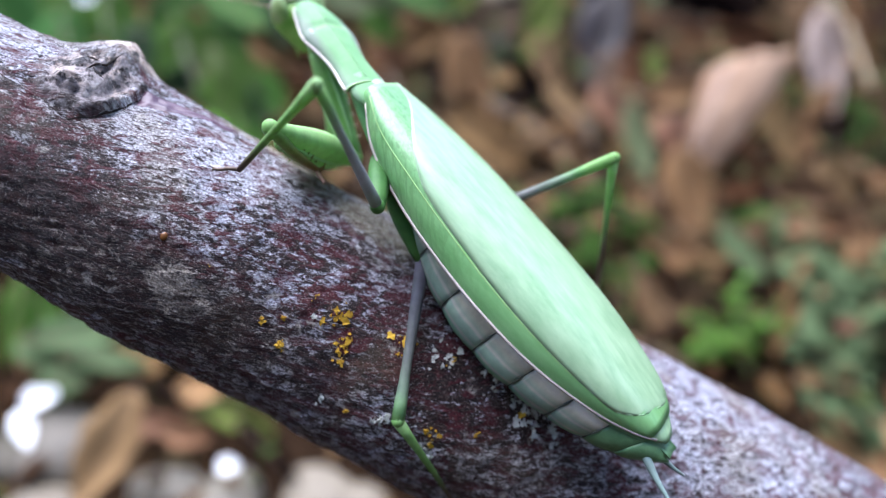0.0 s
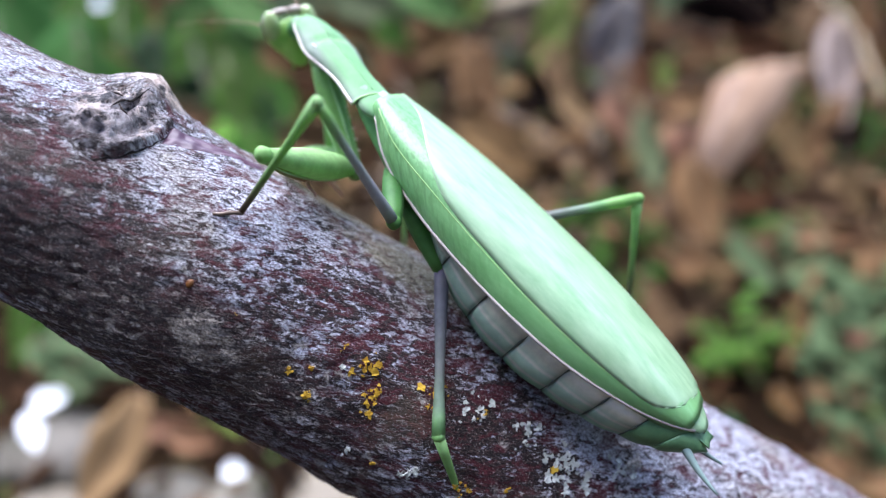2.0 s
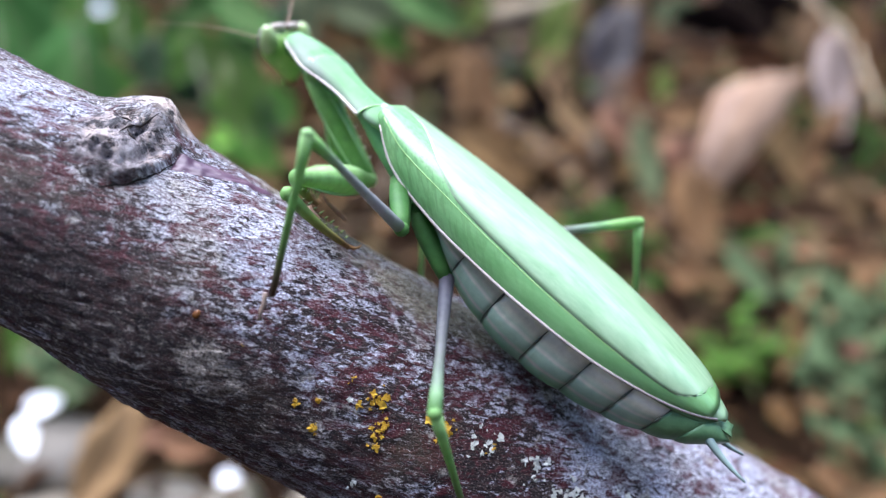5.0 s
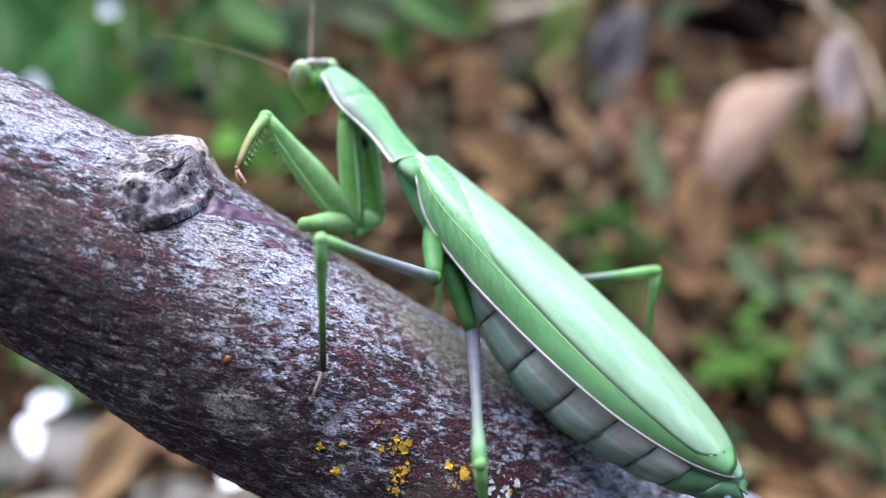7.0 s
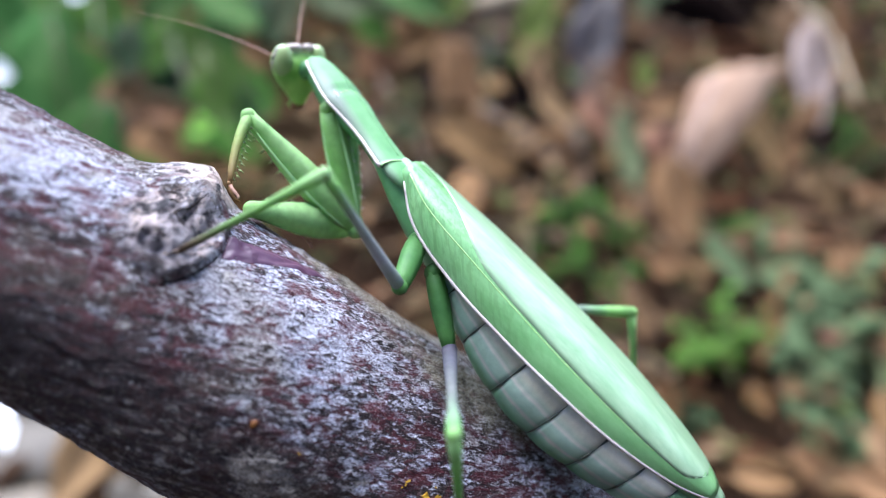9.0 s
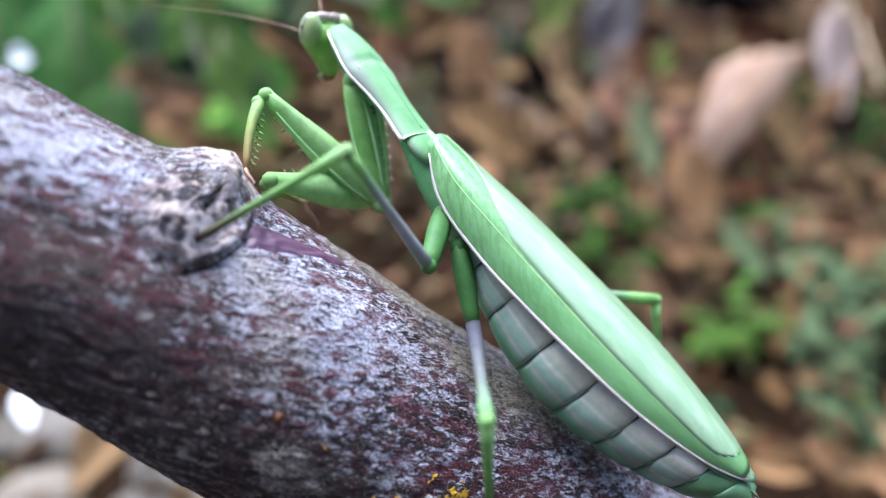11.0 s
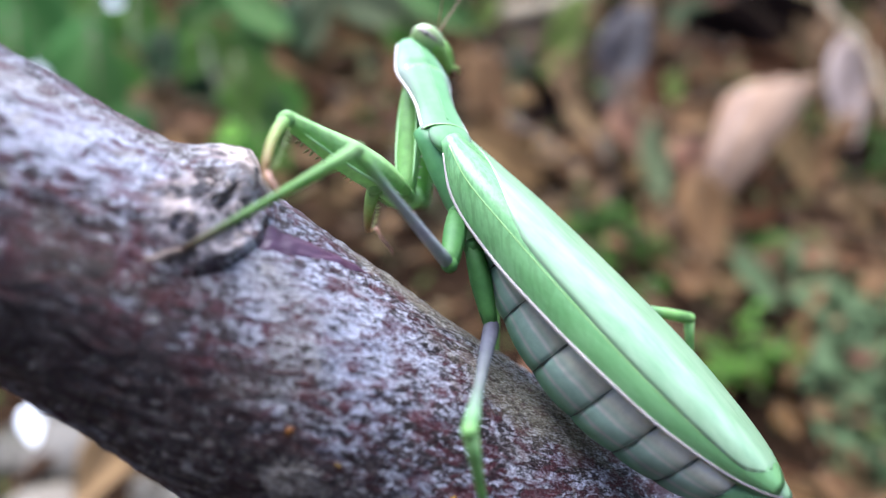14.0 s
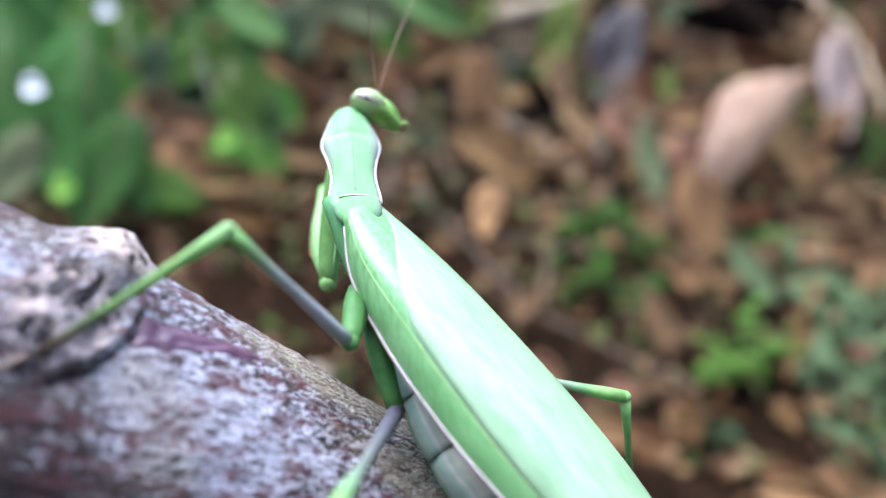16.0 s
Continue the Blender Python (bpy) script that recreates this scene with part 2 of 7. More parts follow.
def pronotum_material():
    """Green, with a mauve flush along both sides."""
    m, n, l, b = material("pronotum_green", 0.6, 0.3)
    v = coords(n, l)
    g = noise_tex(n, l, v, 420, 5)
    p = noise_tex(n, l, coords(n, l, (0.5, 1, 1)), 160, 3)
    c = mix(n, l, 0.5, ramp(n, l, g, [(0.3, (0.085, 0.225, 0.075)), (0.7, (0.165, 0.35, 0.14))]), ramp(n, l, p, [(0.35, (0.10, 0.25, 0.09)), (0.65, (0.185, 0.36, 0.165))]))
    side = n.new("ShaderNodeMath")
    side.operation = "ABSOLUTE"
    l.new(axis(n, l, v, 1), side.inputs[0])
    r = n.new("ShaderNodeMapRange")
    r.inputs["From Min"].default_value, r.inputs["From Max"].default_value, r.inputs["To Max"].default_value = 1.55 * MM, 2.5 * MM, 0.6
    l.new(side.outputs[0], r.inputs["Value"])
    c = mix(n, l, r.outputs[0], c, (0.27, 0.25, 0.26))
    l.new(c, b.inputs["Base Color"])
    b.inputs["Subsurface Weight"].default_value = 0.1
    b.inputs["Subsurface Radius"].default_value = (0.0006, 0.0009, 0.0004)
    bump(n, l, b, g, 0.3, 0.0002)
    return m


def abdomen_material():
    """Bands by height on the segment (0 underside, 1 back), darker where segments meet."""
    m, n, l, b = material("abdomen_skin", 0.32, 0.5)
    uv = coords(n, l, source="UV")
    g = noise_tex(n, l, coords(n, l), 330, 5, 0.65)
    blot = noise_tex(n, l, coords(n, l, (1, 0.6, 1.6)), 150, 3, 0.5, 0.6)
    v = total(n, l, -0.045, (axis(n, l, uv, 1), 1.0), (g, 0.05), (blot, 0.04))
    c = ramp(n, l, v, [(0.0, (0.11, 0.31, 0.15)), (0.14, (0.16, 0.36, 0.19)), (0.24, (0.25, 0.40, 0.28)), (0.27, (0.43, 0.42, 0.36)), (0.31, (0.26, 0.38, 0.28)), (0.42, (0.29, 0.39, 0.30)), (0.45, (0.48, 0.46, 0.39)), (0.49, (0.32, 0.37, 0.28)), (0.56, (0.52, 0.49, 0.37)), (0.63, (0.80, 0.75, 0.61)), (0.75, (0.85, 0.82, 0.70))])
    c = mix(n, l, 0.5, c, ramp(n, l, g, [(0.3, (0.75, 0.75, 0.75)), (0.7, (1.6, 1.6, 1.6))]), "MULTIPLY")
    c = mix(n, l, ramp(n, l, blot, [(0.56, (0, 0, 0)), (0.70, (0.4, 0.4, 0.4))]), c, (0.13, 0.16, 0.15))
    c = mix(n, l, 1.0, c, ramp(n, l, axis(n, l, uv, 0), [(0.0, (0.7, 0.7, 0.7)), (0.12, (1.0, 1.0, 1.0)), (0.3, (1.15, 1.15, 1.15)), (0.75, (1.0, 1.0, 1.0)), (1.0, (0.8, 0.8, 0.8))]), "MULTIPLY")
    l.new(c, b.inputs["Base Color"])
    b.inputs["Subsurface Weight"].default_value = 0.12
    b.inputs["Subsurface Radius"].default_value = (0.0008, 0.0009, 0.0006)
    bump(n, l, b, g, 0.25, 0.0002)
    return m


BARK = bark_material()
BARE = simple("bare_bark", (0.042, 0.014, 0.030), (0.100, 0.040, 0.074), 420, 0.42, 0.4, 0.0002)
CREVICE_SHADE = simple("crevice", (0.006, 0.004, 0.003), (0.030, 0.018, 0.012), 900, 0.9)
RESIN = simple("resin", (0.121, 0.039, 0.009), (0.231, 0.099, 0.030), 900, 0.15, 0.1)
YELLOW = simple("yellow_lichen", (0.42, 0.22, 0.01), (0.75, 0.48, 0.04), 1500, 0.8, 0.5, 0.0002)
WHITE = simple("pale_lichen", (0.38, 0.38, 0.33), (0.72, 0.72, 0.68), 1500, 0.85, 0.5, 0.0002)
# one wing green: lit tone on top, darker side tone, light in the colour
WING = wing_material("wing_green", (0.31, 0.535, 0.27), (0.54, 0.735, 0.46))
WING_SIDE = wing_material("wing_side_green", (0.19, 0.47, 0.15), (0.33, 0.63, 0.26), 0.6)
VEIN = simple("vein", (0.34, 0.58, 0.18), (0.47, 0.68, 0.28), 900, 0.4)
MARGIN = simple("pale_margin", (0.50, 0.42, 0.38), (0.72, 0.63, 0.58), 900, 0.45)
BROW = simple("brow", (0.342, 0.279, 0.208), (0.540, 0.418, 0.376), 900, 0.45)
ABDOMEN = abdomen_material()
BAND = simple("dark_band", (0.03, 0.04, 0.03), (0.09, 0.10, 0.075), 700, 0.5)
TAIL = simple("tail_green", (0.070, 0.170, 0.070), (0.200, 0.360, 0.170), 700, 0.45, 0.5)
THORAX = simple("thorax_green", (0.05, 0.17, 0.05), (0.13, 0.33, 0.12), 500, 0.42, 0.35)
PRONOTUM = pronotum_material()
HEAD = simple("head_green", (0.14, 0.32, 0.035), (0.34, 0.55, 0.12), 700, 0.4, 0.5)
EYE = simple("eye", (0.20, 0.32, 0.08), (0.40, 0.48, 0.22), 380, 0.18, 0.05)
EYEBAND = simple("eye_band", (0.17, 0.135, 0.115), (0.36, 0.30, 0.25), 420, 0.2, 0.05)
FACE = simple("face_plate", (0.05, 0.15, 0.015), (0.26, 0.48, 0.08), 900, 0.4, 0.5)
JAW = simple("jaw", (0.10, 0.035, 0.015), (0.34, 0.16, 0.08), 700, 0.4, 0.3)
PUPIL = simple("eye_dark", (0.02, 0.02, 0.02), (0.07, 0.06, 0.06), 600, 0.2, 0.05)
FEELER = simple("feeler", (0.24, 0.10, 0.06), (0.50, 0.28, 0.19), 900, 0.5)
CERCUS = simple("cercus", (0.120, 0.184, 0.168), (0.256, 0.336, 0.304), 700, 0.45)
SPINE = simple("spine", (0.08, 0.14, 0.03), (0.24, 0.28, 0.08), 900, 0.4)
RIDGE = simple("ridge_green", (0.30, 0.54, 0.20), (0.42, 0.64, 0.30), 900, 0.45)
SPOT = simple("coxal_spot", (0.004, 0.004, 0.004), (0.02, 0.02, 0.02), 900, 0.4)
G1, G2, G3 = (0.19, 0.40, 0.09), (0.28, 0.51, 0.15), (0.37, 0.60, 0.23)
MAUVE = (0.40, 0.39, 0.40)
FORE_COXA = along("fore_coxa", 14, [(0, G2), (0.5, G1), (1, G2)])
FORE_FEMUR = along("fore_femur", 16.8, [(0, G2), (0.4, G3), (0.8, G3), (1, G2)])
FORE_TIBIA = along("fore_tibia", 8.5, [(0, G2), (0.4, (0.29, 0.36, 0.09)), (1, (0.34, 0.19, 0.075))])
LEG_COXA = along("leg_coxa", 8.5, [(0, (0.08, 0.21, 0.05)), (0.5, (0.075, 0.21, 0.05)), (1, (0.13, 0.31, 0.07))])
LEG_FEMUR = along("leg_femur", 15, [(0, (0.28, 0.33, 0.26)), (0.3, MAUVE), (0.65, (0.34, 0.38, 0.32)), (0.9, G2), (1, G3)])
HIND_FEMUR = along("hind_femur", 17, [(0, (0.12, 0.11, 0.14)), (0.25, (0.13, 0.13, 0.155)), (0.6, (0.19, 0.20, 0.18)), (0.80, (0.22, 0.30, 0.20)), (0.93, (0.22, 0.42, 0.16)), (1, G2)])
LEG_TIBIA = along("leg_tibia", 15, [(0, G3), (0.4, G2), (0.68, (0.19, 0.31, 0.10)), (0.86, (0.16, 0.15, 0.08)), (1, (0.13, 0.085, 0.055))])
TARSUS = simple("foot_brown", (0.12, 0.085, 0.06), (0.30, 0.21, 0.16), 900, 0.5)
FORE_TARSUS = simple("fore_foot", (0.28, 0.13, 0.08), (0.52, 0.32, 0.24), 900, 0.5)


# ---- mesh helpers ----
def part(name, verts, faces, mat, parent=None, label="", smooth=True):
    me = bpy.data.meshes.new(name)
    me.from_pydata([tuple(v) for v in verts], [], faces)
    me.materials.append(mat)
    if smooth:
        me.polygons.foreach_set("use_smooth", [True] * len(me.polygons))
    me.update()
    ob = new(name, me)
    ob.parent = parent
    return tagged(ob, label) if label else ob


def curve_at(table, x):
    """Smooth value at x from pairs of (x, value)."""
    xs, ys = zip(*table)
    if x <= xs[0]:
        return ys[0]
    for i in range(len(xs) - 1):
        if x <= xs[i + 1]:
            f = (x - xs[i]) / (xs[i + 1] - xs[i])
            a = ys[max(i - 1, 0)], ys[i], ys[i + 1], ys[min(i + 2, len(ys) - 1)]
            h = (xs[i + 1] - xs[i])
            m0 = (a[2] - a[0]) / (xs[i + 1] - xs[max(i - 1, 0)]) * h
            m1 = (a[3] - a[1]) / (xs[min(i + 2, len(xs) - 1)] - xs[i]) * h
            return (2 * f**3 - 3 * f**2 + 1) * a[1] + (f**3 - 2 * f**2 + f) * m0 + (-2 * f**3 + 3 * f**2) * a[2] + (f**3 - f**2) * m1
    return ys[-1]


def tube(points, radii, sides=10, flat=1.0, up=(0, 0, 1)):
    """A closed round bar along points; flat: its height against its width."""
    pts = [Vector(p) for p in points]
    verts, faces = [], []
    for i, p in enumerate(pts):
        d = (pts[min(i + 1, len(pts) - 1)] - pts[max(i - 1, 0)]).normalized()
        side = d.cross(Vector(up))
        side = side.normalized() if side.length > 1e-4 else d.orthogonal().normalized()
        top = side.cross(d)
        r = radii[i] if isinstance(radii, (list, tuple)) else radii
        for k in range(sides):
            a = 2 * math.pi * k / sides
            verts.append(p + side * (r * math.cos(a)) + top * (r * flat * math.sin(a)))
    for i in range(len(pts) - 1):
        for k in range(sides):
            j = (k + 1) % sides
            faces.append((i * sides + k, i * sides + j, (i + 1) * sides + j, (i + 1) * sides + k))
    faces.append(tuple(range(sides))[::-1])
    faces.append(tuple(range((len(pts) - 1) * sides, len(pts) * sides)))
    return verts, faces


def scaled(shape, k=MM):
    return [Vector(v) * k for v in shape[0]], shape[1]


def joined(shapes):
    verts, faces = [], []
    for v, f in shapes:
        o = len(verts)
        verts += v
        faces += [tuple(i + o for i in q) for q in f]
    return verts, faces


def ball(c, r, seg=14, rings=10):
    verts = [Vector((c[0], c[1], c[2] + r[2]))]
    for i in range(1, rings):
        a = math.pi * i / rings
        verts += [Vector((c[0] + r[0] * math.sin(a) * math.cos(2 * math.pi * k / seg), c[1] + r[1] * math.sin(a) * math.sin(2 * math.pi * k / seg), c[2] + r[2] * math.cos(a))) for k in range(seg)]
    verts.append(Vector((c[0], c[1], c[2] - r[2])))
    faces = [(0, 1 + k, 1 + (k + 1) % seg) for k in range(seg)]
    for i in range(rings - 2):
        faces += [(1 + i * seg + k, 1 + (i + 1) * seg + k, 1 + (i + 1) * seg + (k + 1) % seg, 1 + i * seg + (k + 1) % seg) for k in range(seg)]
    o = 1 + (rings - 2) * seg
    faces += [(o + k, len(verts) - 1, o + (k + 1) % seg) for k in range(seg)]
    return verts, faces


def sheet(grid, thick):
    """A thin shell with two faces and a rim from a grid of points."""
    rows, cols = len(grid), len(grid[0])
    top = [Vector(p) for r in grid for p in r]
    normals = []
    for i in range(rows):
        for j in range(cols):
            a = Vector(grid[min(i + 1, rows - 1)][j]) - Vector(grid[max(i - 1, 0)][j])
            b = Vector(grid[i][min(j + 1, cols - 1)]) - Vector(grid[i][max(j - 1, 0)])
            n = a.cross(b)
            normals.append(n.normalized() if n.length > 1e-12 else Vector((0, 0, 1)))
    verts = [p + n * (thick / 2) for p, n in zip(top, normals)] + [p - n * (thick / 2) for p, n in zip(top, normals)]
    o, faces = rows * cols, []
    for i in range(rows - 1):
        for j in range(cols - 1):
            q = (i * cols + j, (i + 1) * cols + j, (i + 1) * cols + j + 1, i * cols + j + 1)
            faces += [q, tuple(k + o for k in q[::-1])]
    rim = [j for j in range(cols)] + [i * cols + cols - 1 for i in range(1, rows)] + [(rows - 1) * cols + j for j in range(cols - 2, -1, -1)] + [i * cols for i in range(rows - 2, 0, -1)]
    for a, b in zip(rim, rim[1:] + rim[:1]):
        faces.append((a, b, b + o, a + o))
    return verts, faces


# ---- light blocker behind the camera ----
BLOCKER = simple("light_blocker", (0.02, 0.016, 0.01), (0.06, 0.05, 0.03), 20, 0.95, 0.6, 0.01)


def make_blocker():
    """A plain dark wall, unseen, added behind the camera to block skylight from there."""
    grid = [[Vector((1.6 * math.cos(radians(a)), 0.9 * math.sin(radians(a)) - 0.15, -0.1 + h)) for a in range(180, 361, 10)] for h in (0, 0.3, 0.7, 1.1, 1.5)]
    tagged(part("wall_behind", *sheet(grid, 0.1), BLOCKER), "unseen plain dark wall behind the camera, added to block skylight", "bank", kind="structure")


make_blocker()

# ---- branch ----
BR0, BRK = 13.57, 0.0414


LIP = [(-21.6, 22), (-20.3, 27), (-19.1, 32), (-18.2, 38), (-17.5, 46), (-17.2, 54), (-17.2, 62)]


def lip_distance(s, th):
    """Signed mm from the raised lip under the knot, positive on its outer side."""
    best = (99.0, 1.0)
    for (s0, t0), (s1, t1) in zip(LIP, LIP[1:]):
        ax, ay, bx, by = s0, t0 * 0.25, s1, t1 * 0.25
        px, py, dx, dy = s - ax, th * 0.25 - ay, bx - ax, by - ay
        f = max(0, min(1, (px * dx + py * dy) / (dx * dx + dy * dy)))
        best = min(best, (math.hypot(px - f * dx, py - f * dy), 1.0 if dx * py - dy * px < 0 else -1.0))
    return best[0] * best[1]


def branch_radius(s, th):
    """Radius in mm at s mm along the branch and th degrees round it."""
    r = BR0 + BRK * max(min(s, 70), -70)
    r += 0.45 * math.exp(-((s + 9) / 9) ** 2) - 0.5 * math.exp(-((s + 48) / 14) ** 2)
    d = ((th - 84 + 180) % 360) - 180
    r += 3.2 * math.exp(-((s + 22.3) / 3.5) ** 2 - (d / 24) ** 2)
    r += 0.8 * math.exp(-((s + 16) / 5) ** 2 - (d / 22) ** 2)
    r += 1.5 * math.exp(-((s + 20.4) / 2.6) ** 2 - ((d + 16) / 11) ** 2)
    if -26 < s < -13 and 10 < th < 80:
        e = lip_distance(s, th) + 0.5 * noise.noise((s * 0.8, th * 0.2, 21.0))
        fade = min(1, max(0, (th - 20) / 12))
        r += fade * (0.30 * math.exp(-((e + 0.25) / 0.42) ** 2) - 0.20 * math.exp(-((e - 0.5) / 0.30) ** 2))
        k = math.hypot(s + 22.0, (th - 38) * 0.25)
        r += 0.55 * math.exp(-(k / 0.45) ** 2) - 0.40 * math.exp(-((k - 0.85) / 0.25) ** 2) + 0.25 * math.exp(-((k - 1.4) / 0.3) ** 2)
        r -= 0.8 * math.exp(-((s + 23.1) / 0.9) ** 2 - ((th - 62) / 1.4) ** 2)
        r -= 0.5 * math.exp(-((s + 21.9 - 0.10 * (th - 60)) / 0.25) ** 2 - ((th - 58) / 6) ** 2)
    a, b = (s + 21.2) / 3.5, (d + 36) / 15.0
    rad = math.hypot(a, b) * (1 + 0.28 * noise.noise((s * 0.28, th * 0.055, 2.0))) + 0.12 * noise.noise((s * 0.9, th * 0.16, 7.0))
    if rad < 2.2:
        low = max(0, 0.25 + 0.75 * math.cos(math.atan2(b, a) + 0.85)) ** 1.5
        r += 1.4 * math.exp(-0.9 * rad * rad) + 0.14 * math.cos(rad * 11 + 0.6 * a) * math.exp(-(rad / 1.1) ** 4)
        r += 0.5 * low * math.exp(-((rad - 1.05) / 0.16) ** 2) - 0.32 * low * math.exp(-((rad - 1.3) / 0.13) ** 2)
        r -= 1.3 * math.exp(-((s + 20.9) / 0.4) ** 2 - ((d + 28) / 4.5) ** 2)
    return r


def branch_point(s, th, lift=0.0):
    a = radians(th)
    c, w = math.cos(a), math.sin(a)
    r = branch_radius(s, th)
    rough = 0.26 * noise.noise((s * 0.16, c * 2.1, w * 2.1)) + 0.55 * noise.noise((s * 0.045 + 9, c * 0.9, w * 0.9))
    f = noise.noise((s * 0.45, c * 13 + s * 0.13, w * 13))
    f2 = noise.noise((s * 1.0 + 31, c * 27, w * 27))
    knot = math.exp(-(((s + 22) / 5) ** 2 + ((((th - 60 + 180) % 360) - 180) / 32) ** 2))
    v = math.radians((th + 180) % 360 - 180) * 14.5
    along_dash, across = 0.946 * s + 0.326 * v, 0.946 * v - 0.326 * s
    r += 0.17 * noise.noise((along_dash * 0.5, across * 1.15, 5.0)) + 0.10 * noise.noise((along_dash * 0.9, across * 2.0, 15.0))
    r += rough + 0.13 * f + 0.075 * f2 + knot * (0.8 * noise.noise((s * 0.4 + 4, c * 7, w * 7)) + 0.22 * noise.noise((s * 1.0, c * 12, w * 17)) + 0.10 * noise.noise((s * 2.3, c * 34, w * 34)) - 0.5 * max(0, 0.05 - abs(noise.noise((s * 0.5 + 11, c * 6, w * 9)))) / 0.05)
    r += lift
    return Vector((s, -r * c, r * w)) * MM


def make_branch():
    stations = [-150 + 5 * i for i in range(20)] + [-50 + 0.3 * i for i in range(418)] + [75.3 + 8 * i for i in range(54)]
    sides = 310
    verts = [branch_point(s, 360 * k / sides) for s in stations for k in range(sides)]
    faces = []
    for i in range(len(stations) - 1):
        a, b = i * sides, (i + 1) * sides
        faces += [(a + k, a + (k + 1) % sides, b + (k + 1) % sides, b + k) for k in range(sides)]
    faces += [tuple(range(sides))[::-1], tuple(range(len(verts) - sides, len(verts)))]
    ob = part("branch", verts, faces, BARK)
    # bark space: mm along the branch and mm round it, parting at the far side
    unrolled, step = [], math.radians(360 / sides) * 14.5
    for i in range(len(stations) - 1):
        s0, s1 = stations[i], stations[i + 1]
        for k in range(sides):
            v0 = (k if k < sides / 2 else k - sides) * step
            unrolled += [s0, v0, s0, v0 + step, s1, v0 + step, s1, v0]
    unrolled += [0.0] * (4 * sides)
    ob.data.uv_layers.new(name="bark").data.foreach_set("uv", unrolled)
    tagged(ob, "thick purple-brown branch with pale flaky bark and a knot", "branch")
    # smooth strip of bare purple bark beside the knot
    grid = []
    for i in range(61):
        f = i / 60
        s = -16.7 + 10.5 * f
        mid, half = 54 + 19 * f, 0.5 + 9.0 * (1 - f) ** 0.8 * min(1, 0.8 + f * 3)
        grid.append([branch_point(s - 0.3 * q, mid + half * q + 1.5 * noise.noise((f * 6, q, 3)), 0.05 - 0.30 * abs(q) ** 3) for q in [-1 + 0.1 * j for j in range(21)]])
    part("bare_bark", *sheet(grid, 0.06 * MM), BARE, ob, "smooth dark purple strip of bare bark")
    # dark tubes laid on the bark, painted shade for its lip and cracks
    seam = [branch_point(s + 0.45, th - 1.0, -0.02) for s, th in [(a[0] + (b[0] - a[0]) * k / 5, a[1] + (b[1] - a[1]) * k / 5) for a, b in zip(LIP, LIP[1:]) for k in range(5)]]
    part("crevice", *tube(seam, [0.00004 + 0.00009 * math.sin(math.pi * k / (len(seam) - 1)) * (1 + 0.5 * math.sin(k * 1.9)) for k in range(len(seam))], 7), CREVICE_SHADE, ob, "dark crevice under the knot's lip")
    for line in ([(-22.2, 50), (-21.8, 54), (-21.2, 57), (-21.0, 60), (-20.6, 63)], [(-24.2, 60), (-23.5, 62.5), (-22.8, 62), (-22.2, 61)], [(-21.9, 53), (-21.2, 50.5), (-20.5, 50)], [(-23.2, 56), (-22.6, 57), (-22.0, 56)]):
        part("crevice", *tube([branch_point(s, th, 0.02) for s, th in line], [0.00004] + [0.00013] * (len(line) - 2) + [0.00003], 6), CREVICE_SHADE, ob)
    drop = ball((0, 0, 0), (0.34 * MM, 0.46 * MM, 0.26 * MM), 14, 10)
    at = branch_point(-6.75, -1, 0.05)
    part("resin_drop", [p + at for p in (Matrix.Rotation(radians(90), 3, "X") @ q for q in drop[0])], drop[1], RESIN, ob, "small amber drop of resin")
    return ob


def lichen(parent, name, mat, s, th, spread, count, size, seed, label):
    """A patch of small crusty lobes on the branch."""
    rng = random.Random(seed)
    shapes = []
    for _ in range(count):
        ds, dt = rng.gauss(0, spread * 0.85), rng.gauss(0, spread * 0.85)
        cs, ct = s + ds, th + dt * 4.2
        r = size * rng.choice((0.22, 0.35, 0.5, 0.7, 0.95))
        k = rng.randint(9, 14)
        turn = rng.uniform(0, 6.28)
        rims = [r * rng.uniform(0.25, 1.5) for _ in range(k)]
        ring, low = [], []
        for j in range(k):
            a = turn + 2 * math.pi * j / k
            x, y = rims[j] * math.cos(a), rims[j] * math.sin(a) * 4.2
            ring.append(branch_point(cs + x, ct + y, 0.03 + rng.uniform(0, 0.22)))
            low.append(branch_point(cs + x * 0.85, ct + y * 0.85, -0.2))
        top = branch_point(cs, ct, 0.10)
        verts = ring + low + [top]
        faces = [(j, (j + 1) % k, 2 * k) for j in range(k)] + [(j, k + j, k + (j + 1) % k, (j + 1) % k) for j in range(k)]
        shapes.append((verts, faces))
    return tagged(part(name, *joined(shapes), mat, parent, label, smooth=False), kind="stuff")


branch = make_branch()
Y = "crusty yellow-orange lichen"
for i, (s, th, spread, count, size) in enumerate([(-1.7, -3, 0.1, 2, 0.3), (8.9, 6, 0.35, 4, 0.32), (12.0, 3.5, 0.75, 16, 0.42), (13.2, -5, 0.6, 12, 0.42), (14.0, -11.5, 0.6, 12, 0.4), (8.1, -19, 0.5, 7, 0.4), (5.2, -13, 0.25, 3, 0.35), (19.4, 5.4, 0.85, 18, 0.42), (7.2, -8, 0.3, 3, 0.3), (24.5, 9, 0.4, 4, 0.3), (17.5, -33, 0.2, 2, 0.35), (26.6, -22, 0.6, 8, 0.35), (34.0, 2, 0.3, 3, 0.35), (31, -12, 0.3, 3, 0.3)]):
    lichen(branch, "yellow_lichen", YELLOW, s, th, spread, count, size, 40 + i, Y)
P = "pale grey-white leafy lichen"
